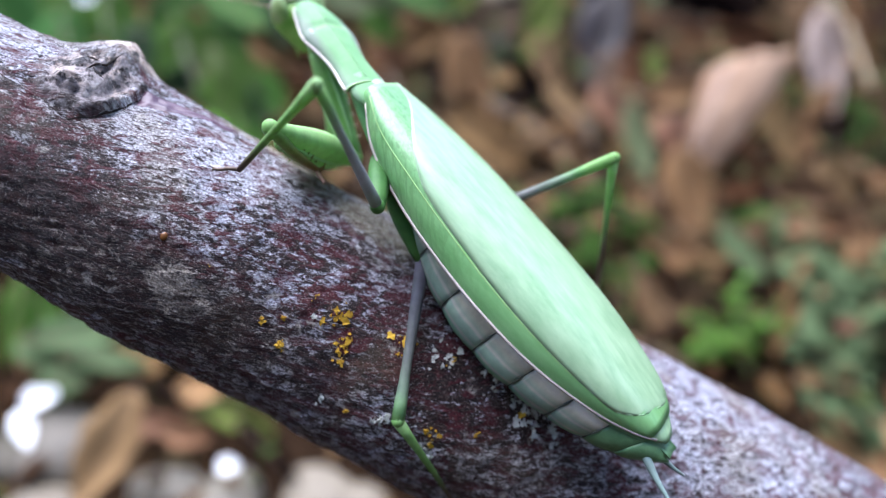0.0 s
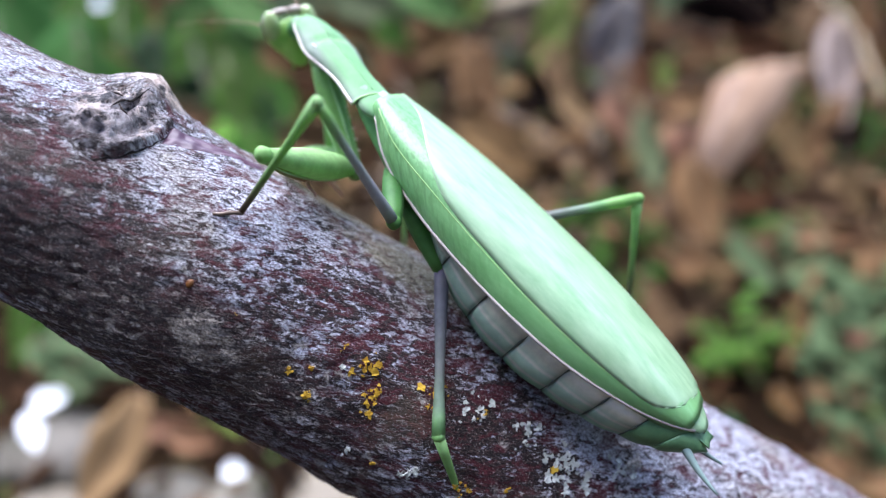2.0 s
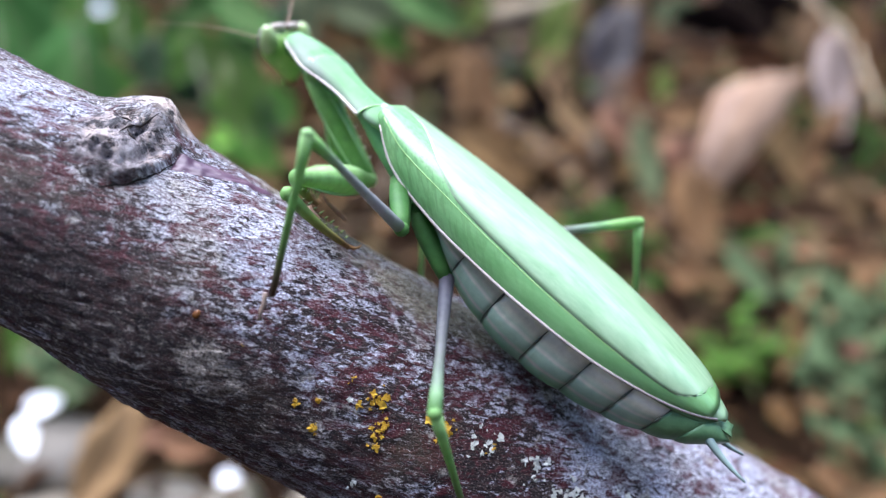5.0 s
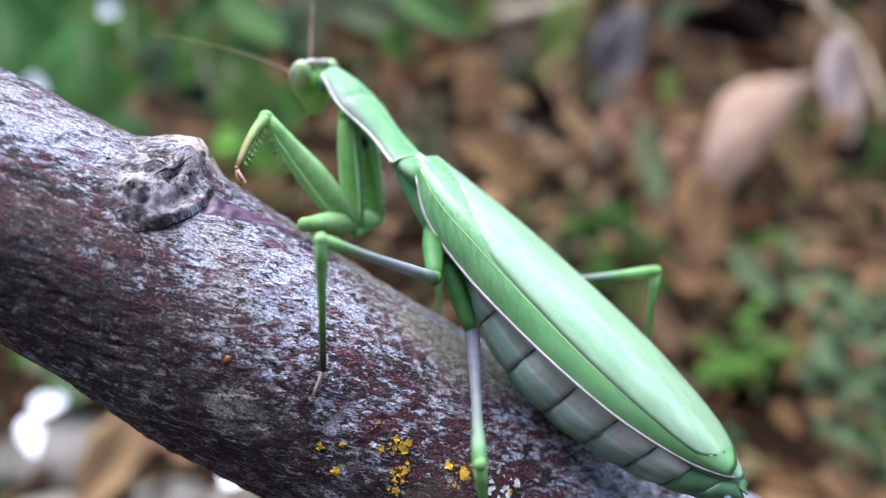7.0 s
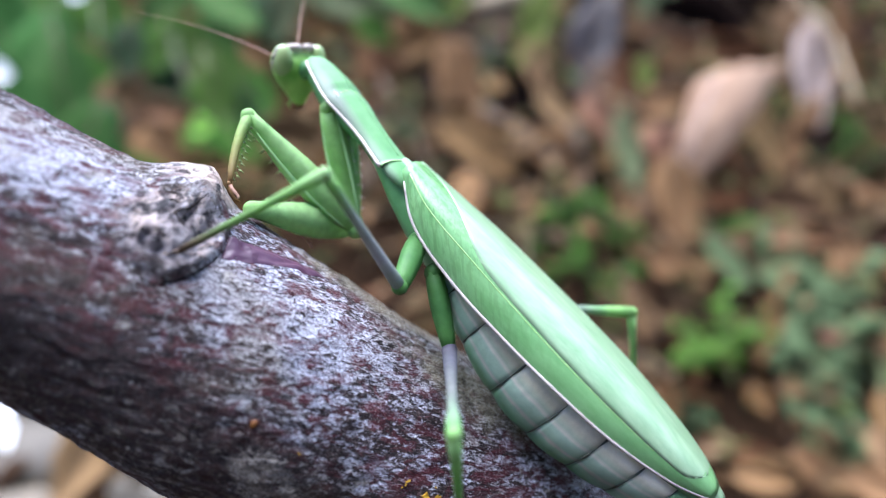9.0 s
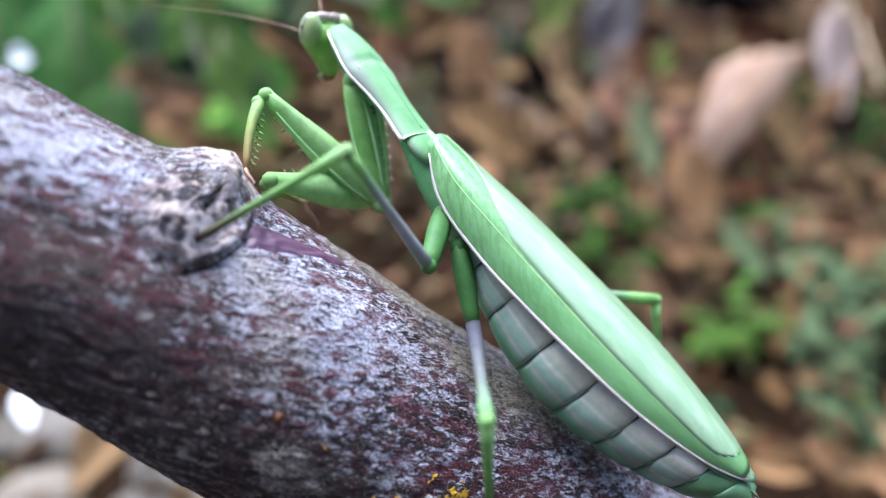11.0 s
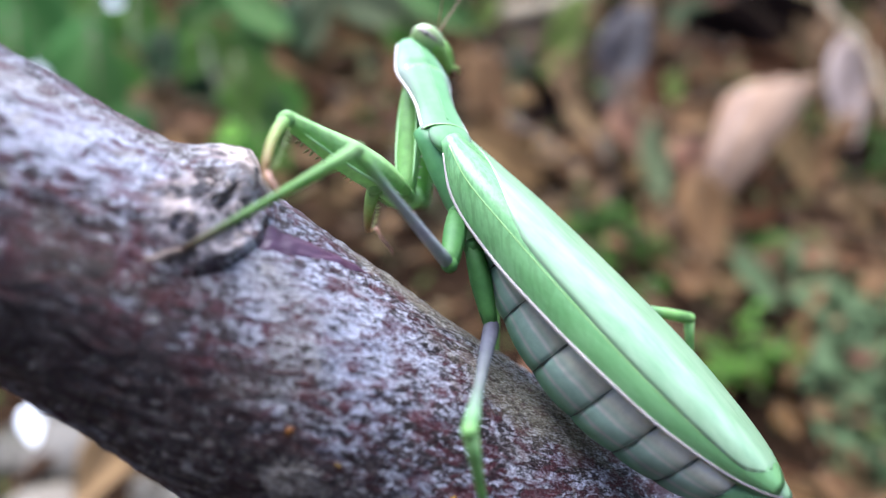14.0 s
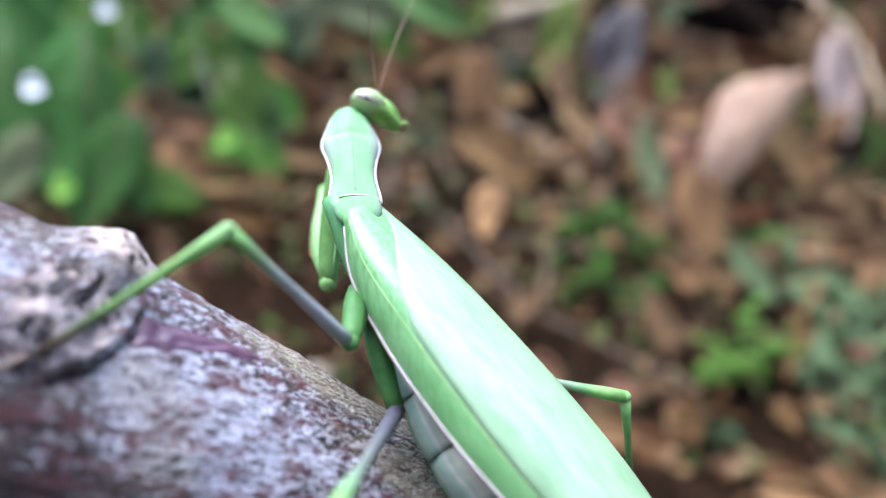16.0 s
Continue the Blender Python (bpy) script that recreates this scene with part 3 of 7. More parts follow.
for i, (s, th, spread, count, size) in enumerate([(14.7, -34, 0.4, 6, 0.4), (21.4, -26.5, 0.45, 8, 0.42), (35.2, 5, 1.0, 18, 0.55), (33.4, 7.5, 0.8, 12, 0.5), (29.4, 11.3, 1.1, 14, 0.5), (24.3, 10.2, 1.0, 12, 0.42), (37.6, 7.5, 0.5, 8, 0.5), (22.5, 6, 0.7, 9, 0.35), (26.5, -30, 0.6, 8, 0.35), (38.5, -2, 0.5, 8, 0.45), (9.6, -2, 0.15, 2, 0.3), (41, 16, 0.8, 10, 0.45)]):
    lichen(branch, "pale_lichen", WHITE, s, th, spread, count, size, 80 + i, P)

# ---- mantis ----
mantis = tagged(new("praying_mantis"), "bright green praying mantis standing on the branch, wings folded", "insect")
mantis.empty_display_size = 0.01
WL = 46.0
EDGE_Y = [(0, 2.7), (0.1, 3.6), (0.25, 5.2), (0.4, 6.5), (0.55, 7.1), (0.7, 6.4), (0.85, 4.3), (0.94, 2.3), (1, 0.3)]
EDGE_Z = [(0, -0.2), (0.1, -3.2), (0.25, -4.3), (0.4, -4.4), (0.55, -4.3), (0.7, -4.2), (0.85, -3.7), (0.94, -3.0), (1, -2.2)]
FOLD_Y = [(0, 2.7), (0.1, 4.5), (0.25, 5.6), (0.4, 6.3), (0.55, 6.5), (0.7, 5.9), (0.85, 4.2), (0.94, 2.3), (1, 0.3)]
FOLD_Z = [(0, 0.5), (0.1, -0.4), (0.25, -0.8), (0.4, -1.2), (0.55, -1.6), (0.7, -1.9), (0.85, -2.3), (0.94, -2.4), (1, -2.1)]
SIDE_Y = [(0, -2.7), (0.1, -5.0), (0.25, -6.4), (0.4, -6.9), (0.55, -7.3), (0.7, -7.2), (0.85, -6.6), (0.94, -5.2), (1, -1.6)]
SIDE_Z = [(0, 0.9), (0.1, 0.6), (0.25, 0.6), (0.4, 0.5), (0.55, 0.3), (0.7, 0.0), (0.85, -0.7), (0.94, -1.3), (1, -1.8)]
TOP = [(0, 1.08), (0.1, 1.1), (0.25, 1.2), (0.4, 1.1), (0.55, 0.87), (0.7, 0.48), (0.85, -0.37), (0.94, -1.06), (1, -1.71)]


def wing_point(s, q, lift=0.0):
    """A place on the folded wings: s from root to tip, q from -1 (right edge) over 0.62 (the fold) to 1 (left edge)."""
    top = curve_at(TOP, s)
    left, right = (curve_at(FOLD_Y, s), curve_at(FOLD_Z, s)), (curve_at(SIDE_Y, s), curve_at(SIDE_Z, s))
    mid = (left[0] + right[0]) / 2
    if q > 0.62:
        f = (q - 0.62) / 0.38
        y = left[0] + (curve_at(EDGE_Y, s) - left[0]) * f + 0.5 * math.sin(math.pi * f) * min(1, s * 6) * (1 - s)
        z = left[1] + (curve_at(EDGE_Z, s) - left[1]) * f
    elif q > -0.78:
        e, f = (left, q / 0.62) if q > 0 else (right, -q / 0.78)
        y, z = mid + (e[0] - mid) * math.sin(f * 1.2) / math.sin(1.2), top + (e[1] - top) * f ** 2.7
    else:
        f = (-q - 0.78) / 0.22
        y, z = right[0] * (1 - 0.08 * f * f), right[1] - 2.6 * f * math.sin(math.pi * min(1, 0.1 + s * 0.9)) ** 0.5
    return Vector((0.6 - (WL + 0.6) * s, y, z + lift)) * MM


def make_wings():
    left = [[wing_point(0.968 * i / 60, 1 - 1.62 * j / 36) for j in range(37)] for i in range(61)]
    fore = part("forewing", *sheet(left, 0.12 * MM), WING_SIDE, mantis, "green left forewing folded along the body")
    part("wing_margin", *tube([wing_point(i / 50, 1, 0.03) for i in range(1, 50)], [0.10 * MM + 0.13 * MM * min(1, i / 4) * (1 - 0.55 * i / 50) for i in range(1, 50)], 8), MARGIN, fore, "pale whitish wing edge")
    part("wing_vein", *tube([wing_point(i / 50, 0.668, 0.05) for i in range(1, 47)], [0.095 * MM * (1 - 0.6 * i / 50) for i in range(1, 47)], 8), VEIN, fore, "yellow-green lengthwise vein")
    for k in range(5):
        q = 0.70 + 0.055 * k
        part("wing_vein", *tube([wing_point(0.03 + 0.8 * i / 40, q + 0.10 * (i / 40) * (1 - q), 0.03) for i in range(41)], 0.045 * MM, 6), WING_SIDE, fore)
    inner = [(0, -0.45), (0.05, -0.22), (0.12, 0.14), (0.19, 0.42), (0.25, 0.57), (0.31, 0.63), (0.45, 0.645), (0.88, 0.65), (0.93, 0.58), (0.965, 0.36), (0.985, -0.1), (1, -0.7)]
    right = []
    for i in range(61):
        s = 0.958 * i / 60
        e = curve_at(inner, i / 60)
        right.append([wing_point(s, e + (-1 - e) * j / 30, 0.055) for j in range(31)])
    over = part("forewing", *sheet(right, 0.12 * MM), WING, mantis, "pale glossy green right forewing folded over the back")
    part("wing_margin", *tube([wing_point(0.958 * i / 50, -1, 0.05) for i in range(1, 50)], 0.09 * MM, 8), WING, over)
    part("wing_vein", *tube([wing_point(0.958 * i / 50, -0.80, 0.10) for i in range(1, 47)], [0.15 * MM * (1 - 0.6 * i / 50) for i in range(1, 47)], 8), VEIN, over)
    part("wing_edge", *tube([wing_point(0.958 * i / 50, curve_at(inner, i / 50), 0.085) for i in range(0, 51)], 0.05 * MM, 6), WING, over, "raised inner edge of the wing")
    tip = [[wing_point(0.80 + 0.2 * i / 16, 0.75 - 1.6 * j / 16, -0.22) for j in range(17)] for i in range(17)]
    part("hindwing_tip", *sheet(tip, 0.1 * MM), WING, mantis, "pale green hindwing tip showing past the forewings")
    hind = [[wing_point(0.55 + 0.48 * i / 30, 0.8 - 1.6 * j / 16, -0.9 - 0.5 * math.sin(math.pi * j / 16)) for j in range(17)] for i in range(31)]
    part("hindwing", *sheet(hind, 0.1 * MM), TAIL, mantis, "dark green hindwing showing under the forewings")


AB = [(-8, 1.3, 1.2, -4.2), (-10.5, 1.9, 1.7, -4.7), (-13, 3.2, 2.8, -5.2), (-18, 4.8, 4.2, -5.8), (-23, 5.7, 5.0, -6.3), (-28, 5.8, 5.1, -6.6), (-33, 5.5, 4.8, -6.4), (-38, 4.6, 4.1, -6.0), (-42, 3.4, 3.1, -5.5), (-45, 2.3, 2.1, -5.0), (-47, 1.1, 1.0, -4.6)]


def abdomen_ring(x, grow=0.0, n=36):
    t = [(-a[0], a[1]) for a in AB], [(-a[0], a[2]) for a in AB], [(-a[0], a[3]) for a in AB]
    w, h, c = (curve_at(k, -x) for k in t)
    return [Vector((x + 0.9 * math.cos(2 * math.pi * k / n + 0.6), (w + grow) * math.cos(2 * math.pi * k / n), c + (h + grow) * math.sin(2 * math.pi * k / n))) * MM for k in range(n)]


def make_abdomen():
    cuts = [-9, -12.5, -17, -22.5, -28, -33, -37.5, -41.5, -44.5, -47]
    for i, (a, b) in enumerate(zip(cuts, cuts[1:])):
        n, rings = 36, 9
        verts = []
        for k in range(rings):
            f = k / (rings - 1)
            verts += abdomen_ring(a + (b - a) * f * 1.03, -0.32 + 0.42 * math.sin(math.pi * min(1, 0.12 + 0.8 * f)) ** 0.6, n)
        faces = [(k * n + j, k * n + (j + 1) % n, (k + 1) * n + (j + 1) % n, (k + 1) * n + j)[::-1] for k in range(rings - 1) for j in range(n)]
        faces += [tuple(range(n)), tuple(range((rings - 1) * n, rings * n))[::-1]]
        seg = part("abdomen_segment", verts, faces, TAIL if i > 6 else ABDOMEN, mantis, "dark green tip of the abdomen" if i > 6 else "swollen grey-green abdomen segment with a beige flank")
        flat = []
        for k in range(rings - 1):
            for j in range(n):
                for kk, jj in ((k + 1, j), (k + 1, j + 1), (k, j + 1), (k, j)):
                    flat += [kk / (rings - 1), 0.5 + 0.5 * math.sin(2 * math.pi * jj / n)]
        seg.data.uv_layers.new(name="skin").data.foreach_set("uv", flat + [0.5] * (4 * n))
        if 0 < i < 8:
            ring = abdomen_ring(a, -0.06, 72)
            for start in (58, 22):
                arc = [ring[(start + k) % 72] for k in range(1, 28)]
                part("dark_band", *tube(arc, [(0.03 + 0.075 * math.sin(math.pi * k / 28) * (0.7 + 0.7 * math.sin(k * 0.9 + 2 * i))) * MM for k in range(1, 28)], 6), BAND, seg, "dark band between segments")
    for side in (1, -1):
        pts = [(-45.5 - 0.7 * k, side * (1.0 + 0.25 * k), -4.4 - 0.2 * k + 0.02 * k * k) for k in range(8)]
        part("cercus", *scaled(tube(pts, [0.5 - 0.055 * k for k in range(8)], 10)), CERCUS, mantis, "thin bluish tail feeler")


def make_thorax():
    pts = [(4.0, 0, -1.2), (2.0, 0, -1.6), (0, 0, -2.2), (-4, 0, -3.4), (-8, 0, -4.2), (-11, 0, -4.6)]
    part("thorax", *scaled(tube(pts, [1.2, 1.6, 1.9, 2.2, 2.4, 2.2], 20, 0.95)), THORAX, mantis, "green thorax beneath the wing roots")
    plate = [[Vector((2.0 - 2.6 * i / 8, -2.6 + 3.9 * j / 12, 0.75 - 0.05 * (j - 6) ** 2 + 0.05 * math.sin(i * 2) - 0.5 * (1 - i / 8))) * MM for j in range(13)] for i in range(9)]
    part("back_plate", *sheet(plate, 0.3 * MM), WING, mantis, "pale green plate at the wing roots")


def make_pronotum():
    ob = None
    wid = [(0, 2.55), (1.0, 2.5), (4, 2.25), (6.5, 2.55), (9, 3.15), (10.5, 3.1), (13, 2.5), (15, 1.95), (16.2, 1.2), (16.6, 0.3)]
    hei = [(0, 1.0), (4, 1.25), (9, 1.5), (10, 1.35), (11, 1.6), (14, 1.4), (16, 0.9), (16.6, 0.2)]
    n, verts, st = 28, [], [16.6 * i / 48 for i in range(49)]
    for x in st:
        w, h = curve_at(wid, x), curve_at(hei, x)
        for k in range(n):
            a = 2 * math.pi * k / n
            y, z = w * math.cos(a) * 1.0, math.sin(a)
            z = h * (z * (1 + 0.12 * math.exp(-(y / 0.35) ** 2))) - 0.1 if z > 0 else 0.75 * z - 0.1
            if z < -0.2:
                y *= 0.82
            verts.append(Vector((x, y, z)) * MM)
    faces = [(i * n + k, (i + 1) * n + k, (i + 1) * n + (k + 1) % n, i * n + (k + 1) % n)[::-1] for i in range(48) for k in range(n)]
    faces += [tuple(range(n)), tuple(range(48 * n, 49 * n))[::-1]]
    ob = part("pronotum", verts, faces, PRONOTUM, mantis, "long green neck shield with pale pinkish edges")
    for side in (1, -1):
        part("shield_margin", *scaled(tube([(x, side * curve_at(wid, x) * 1.0, -0.12) for x in st[:47]], [0.21 - 0.002 * i for i in range(47)], 8)), MARGIN, ob, "pale pinkish edge")
    part("crease", *scaled(tube([(9.9 - 0.02 * (k - 6) ** 2, -2.4 + 0.4 * k, curve_at(hei, 9.8) * math.sqrt(1 - ((-2.4 + 0.4 * k) / 3.1) ** 2) - 0.1) for k in range(13)], 0.08, 6)), VEIN, ob)
    part("keel", *scaled(tube([(x, 0, curve_at(hei, x) * 1.12 - 0.17) for x in [0.3 * k for k in range(2, 46)]], 0.11, 8)), PRONOTUM, ob, "low ridge along the middle")
    part("mark", *scaled(ball((9.4, 2.35, 0.85), (0.5, 0.14, 0.14), 8, 6)), WHITE, ob, "small white mark")
    part("rear_rim", *scaled(tube([(-0.05, 2.5 * math.cos(math.pi * k / 16), 1.05 * math.sin(math.pi * k / 16) - 0.1) for k in range(17)], 0.07, 8)), VEIN, ob)
    part("rear_collar", *scaled(ball((-0.9, -0.2, 0.0), (2.7, 2.4, 0.98), 20, 12)), PRONOTUM, ob, "pale green collar behind the neck shield")
    part("underside", *scaled(tube([(0.2, 0, -0.7), (4, 0, -0.7), (8, 0, -1.0), (12, 0, -1.2), (15, 0, -0.8), (16.4, 0, -0.4)], [1.3, 1.0, 1.3, 1.5, 1.2, 0.8], 14)), THORAX, ob)
    for piece in [ob] + list(ob.children):
        piece.data.transform(Matrix.Diagonal((1.09, 1.0, 1.0, 1.0)))
    return ob


def make_head():
    K = 1.24 * MM
    prof = [(-3.3, 0.45, 0.35, 1.9), (-3.0, 0.8, 0.6, 1.85), (-2.6, 1.05, 0.8, 1.75), (-2.0, 1.55, 0.95, 1.55), (-1.4, 2.1, 1.1, 1.4), (-0.6, 2.65, 1.25, 1.25), (0.2, 2.8, 1.3, 1.15), (0.8, 2.35, 1.2, 1.1), (1.25, 1.75, 0.95, 1.1), (1.5, 1.0, 0.6, 1.1), (1.6, 0.3, 0.2, 1.1)]
    n, verts = 28, []
    for z, w, d, cx in prof:
        verts += [Vector((cx + d * math.sin(2 * math.pi * k / n), w * math.cos(2 * math.pi * k / n), z)) * K for k in range(n)]
    m = len(prof)
    faces = [(i * n + k, i * n + (k + 1) % n, (i + 1) * n + (k + 1) % n, (i + 1) * n + k)[::-1] for i in range(m - 1) for k in range(n)]
    faces += [tuple(range(n)), tuple(range((m - 1) * n, m * n))[::-1]]
    ob = part("head", verts, faces, HEAD, mantis, "triangular yellow-green head with bulging eyes")
    lean = Matrix.Rotation(radians(-34), 3, "Y")

    def slanted(c, r, seg, rings):
        """An egg shape with its lower end leaning forwards."""
        v, f = ball((0, 0, 0), r, seg, rings)
        return scaled(([lean @ Vector(p) + Vector(c) for p in v], f), K)

    for side in (1, -1):
        e = part("eye", *slanted((0.9, side * 1.95, 0.62), (1.22, 0.92, 1.70), 24, 16), EYE, ob, "oval greyish-green compound eye")
        part("eye_band", *slanted((0.98, side * 2.20, 0.78), (0.52, 0.72, 1.42), 20, 14), EYEBAND, e, "pinkish-grey band across the eye")
        part("pupil", *slanted((0.86, side * 2.86, 0.98), (0.15, 0.10, 0.24), 12, 8), PUPIL, e, "small dark false pupil")
        part("brow", *scaled(tube([(0.1 + 0.07 * k, side * (0.10 + 0.36 * k), 1.72 + 0.085 * k - 0.020 * k * k) for k in range(8)], [0.40 * q for q in (0.9, 1.0, 1.0, 0.95, 0.85, 0.72, 0.55, 0.3)], 10), K), BROW, ob, "pale pinkish crown")
        reach = (0.72, 0.21, 0.51, 0.010) if side > 0 else (0.36, -0.45, 0.70, 0.002)
        pts = [(2.0 + reach[0] * k, side * 0.5 + reach[1] * k + reach[3] * side * k * k, 0.6 + reach[2] * k - 0.006 * k * k) for k in range(20)]
        part("antenna", *scaled(tube(pts, [0.07 - 0.0032 * k for k in range(20)], 8), K), FEELER, ob, "thin reddish-brown antenna")
        part("antenna_base", *scaled(ball((2.05, side * 0.5, 0.62), (0.26, 0.22, 0.26), 10, 8), K), HEAD, ob)
        part("jaw", *scaled(tube([(1.95, side * 0.42, -2.9), (2.15, side * 0.40, -3.35), (2.2, side * 0.1, -3.7)], [0.36, 0.30, 0.1], 8), K), JAW, ob, "reddish-brown jaw")
        part("palp", *scaled(tube([(2.2, side * 0.5, -2.7), (2.75, side * 0.62, -3.1), (2.65, side * 0.5, -3.6)], [0.15, 0.13, 0.07], 8), K), HEAD, ob)
    part("face_plate", *scaled(tube([(2.35, 0, 0.2), (2.42, 0, -0.5), (2.45, 0, -1.3), (2.42, 0, -2.1), (2.35, 0, -2.7)], [0.35, 0.75, 0.85, 0.7, 0.3], 12, 0.5, (1, 0, 0)), K), FACE, ob, "dark-speckled green face plate")
    part("neck", *scaled(tube([(-1.4, 0, -0.3), (0, 0, -0.3), (1.0, 0, -0.4)], [0.9, 0.85, 0.9], 12), K), THORAX, ob)
    return ob


def limb(name, mat, length, radii, label="", flat=1.0, sides=12, bow=0.0, facets=False):
    """A limb section along +x from its joint, its radii spread evenly."""
    k = len(radii)
    pts = [(length * i / (k - 1), 0, bow * math.sin(math.pi * i / (k - 1))) for i in range(k)]
    v, f = scaled(tube(pts, [r for r in radii], 7 if facets else sides, flat))
    caps = [scaled(ball((0, 0, 0), (radii[0],) * 3, 10, 8)), scaled(ball((length, 0, 0), (radii[-1],) * 3, 10, 8))]
    ob = part(name, *joined([(v, f)] + caps), mat, mantis, label)
    return ob


def spines(parent, start, stop, count, base_z, size, mat, turn=0.0):
    """Two rows of spines along a limb; turn: degrees about the limb."""
    spin = Matrix.Rotation(radians(-turn), 3, "X")
    for i in range(count):
        x = start + (stop - start) * i / (count - 1)
        k = size * (1.25 if i % 2 else 0.8)
        low = base_z * (0.55 + 0.5 * math.sin(math.pi * (0.12 + 0.76 * i / (count - 1))))
        for side in (-0.35, 0.35):
            v, f = scaled(tube([(x, side, low), (x + 0.12 * k, side * 1.3, low - 0.6 * k), (x + 0.45 * k, side * 1.5, low - 1.2 * k)], [0.14, 0.09, 0.015], 5))
            part("spine", [spin @ p for p in v], f, mat, parent)


def make_foreleg(side):
    coxa = limb("fore_coxa", FORE_COXA, 14.0, [1.1, 1.4, 1.55, 1.55, 1.48, 1.35, 1.15, 1.0], "green upper arm", 0.8, facets=True)
    for k in range(8):
        part("tooth", *scaled(tube([(2.2 + 1.35 * k, 1.32 - 0.06 * abs(k - 3), -0.35), (2.25 + 1.35 * k, 1.72 - 0.06 * abs(k - 3), -0.4)], [0.12, 0.03], 5)), MARGIN, coxa, "tiny whitish tooth")
    for y, z in ((0.85, 0.80), (-1.12, 0.46)):
        part("ridge", *scaled(tube([(0.8 + 1.2 * k, y * (0.72 + 0.42 * math.sin(math.pi * (k + 1) / 13)), z * (0.72 + 0.42 * math.sin(math.pi * (k + 1) / 13))) for k in range(11)], [0.05, 0.1, 0.12, 0.13, 0.13, 0.13, 0.13, 0.12, 0.11, 0.1, 0.05], 8)), RIDGE, coxa, "pale lengthwise ridge")
    if side == "right":
        part("coxal_spot", *scaled(ball((3.2, 0.1, 0.9), (1.2, 0.6, 0.32), 10, 8)), SPOT, coxa, "black spot")
    femur = limb("fore_femur", FORE_FEMUR, 16.8, [0.75, 1.3, 1.75, 1.95, 1.95, 1.85, 1.6, 1.3, 1.05, 0.85], "thick green grasping femur with spines", 0.85, facets=True)
    tibia = limb("fore_tibia", FORE_TIBIA, 8.5, [0.75, 0.72, 0.62, 0.55, 0.48, 0.42, 0.3], "curved spiny fore shin", 0.8, bow=0.35)
    part("ridge", *scaled(tube([(1.5 + 1.35 * k, 0.25, -0.85 * (0.75 + 1.2 * math.sin(math.pi * (k + 1.6) / 12.5) ** 0.8)) for k in range(11)], [0.06, 0.12, 0.16, 0.17, 0.17, 0.17, 0.16, 0.15, 0.12, 0.10, 0.05], 8)), RIDGE, femur, "pale lengthwise ridge")
    spines(femur, 3.5, 14.5, 9, -1.5, 0.38, SPINE, 58)
    spines(tibia, 1.5, 7.6, 9, -0.45, 0.4, SPINE)
    part("claw", *scaled(tube([(8.3, 0, 0), (9.2, 0, -0.3), (9.8, 0, -0.9), (9.9, 0, -1.5)], [0.26, 0.2, 0.12, 0.03], 8)), FORE_TIBIA, tibia, "hooked claw")
    foot = part("fore_tarsus", *scaled(tube([(0, 0, 0), (0.7, 0, 0.1), (0.8, 0, 0.1), (1.2, 0, 0), (1.3, 0, 0), (1.7, 0, -0.1), (2.0, 0, -0.15), (2.3, 0, 0.1)], [0.22, 0.17, 0.22, 0.16, 0.2, 0.15, 0.17, 0.06], 8)), FORE_TARSUS, mantis, "thin reddish jointed foot")
    foot.data.transform(Matrix.Diagonal((1.75 if side == "right" else 0.8, 1.0, 1.0, 1.0)))
    return coxa, femur, tibia, foot


def make_leg(kind, coxa_len, femur_len, tibia_len, toe=1.0):
    hind = kind == "hind"
    coxa = limb(kind + "_coxa", LEG_COXA, coxa_len, [1.0, 1.2, 1.25, 1.15, 1.0, 0.78], "stout green upper leg joint", 0.85, facets=True)
    femur = limb(kind + "_femur", HIND_FEMUR if hind else LEG_FEMUR, femur_len, [r * (1.0 if hind else 0.8) for r in (0.8, 0.76, 0.7, 0.64, 0.57, 0.52, 0.5, 0.54, 0.66, 0.68)], "slender mauve-grey thigh turning green at the knee")
    tibia = limb(kind + "_tibia", LEG_TIBIA, tibia_len, [0.62, 0.5, 0.4, 0.36, 0.34, 0.33, 0.32, 0.3], "thin green shin")
    foot = part(kind + "_tarsus", *scaled(tube([(0, 0, 0), (1.9, 0, 0.1), (2.0, 0, 0.1), (2.9, 0, 0), (3.0, 0, 0), (3.7, 0, 0), (4.3, 0, 0.1), (4.8, 0, -0.2)], [0.24, 0.19, 0.24, 0.17, 0.22, 0.16, 0.2, 0.07], 8)), TARSUS, mantis, "thin brown jointed foot")
    foot.data.transform(Matrix.Diagonal((toe, 1.0, 1.0, 1.0)))
    return coxa, femur, tibia, foot


make_wings()
make_abdomen()
make_thorax()
pronotum = make_pronotum()
head = make_head()
fore_left, fore_right = make_foreleg("left"), make_foreleg("right")
middle_left, hind_left = make_leg("middle", 7.8, 14.5, 15.4, 0.6), make_leg("hind", 8.0, 16.5, 18.5)
middle_right, hind_right = make_leg("middle", 3.6, 5.0, 14.0), make_leg("hind", 6.0, 20.0, 19.0)

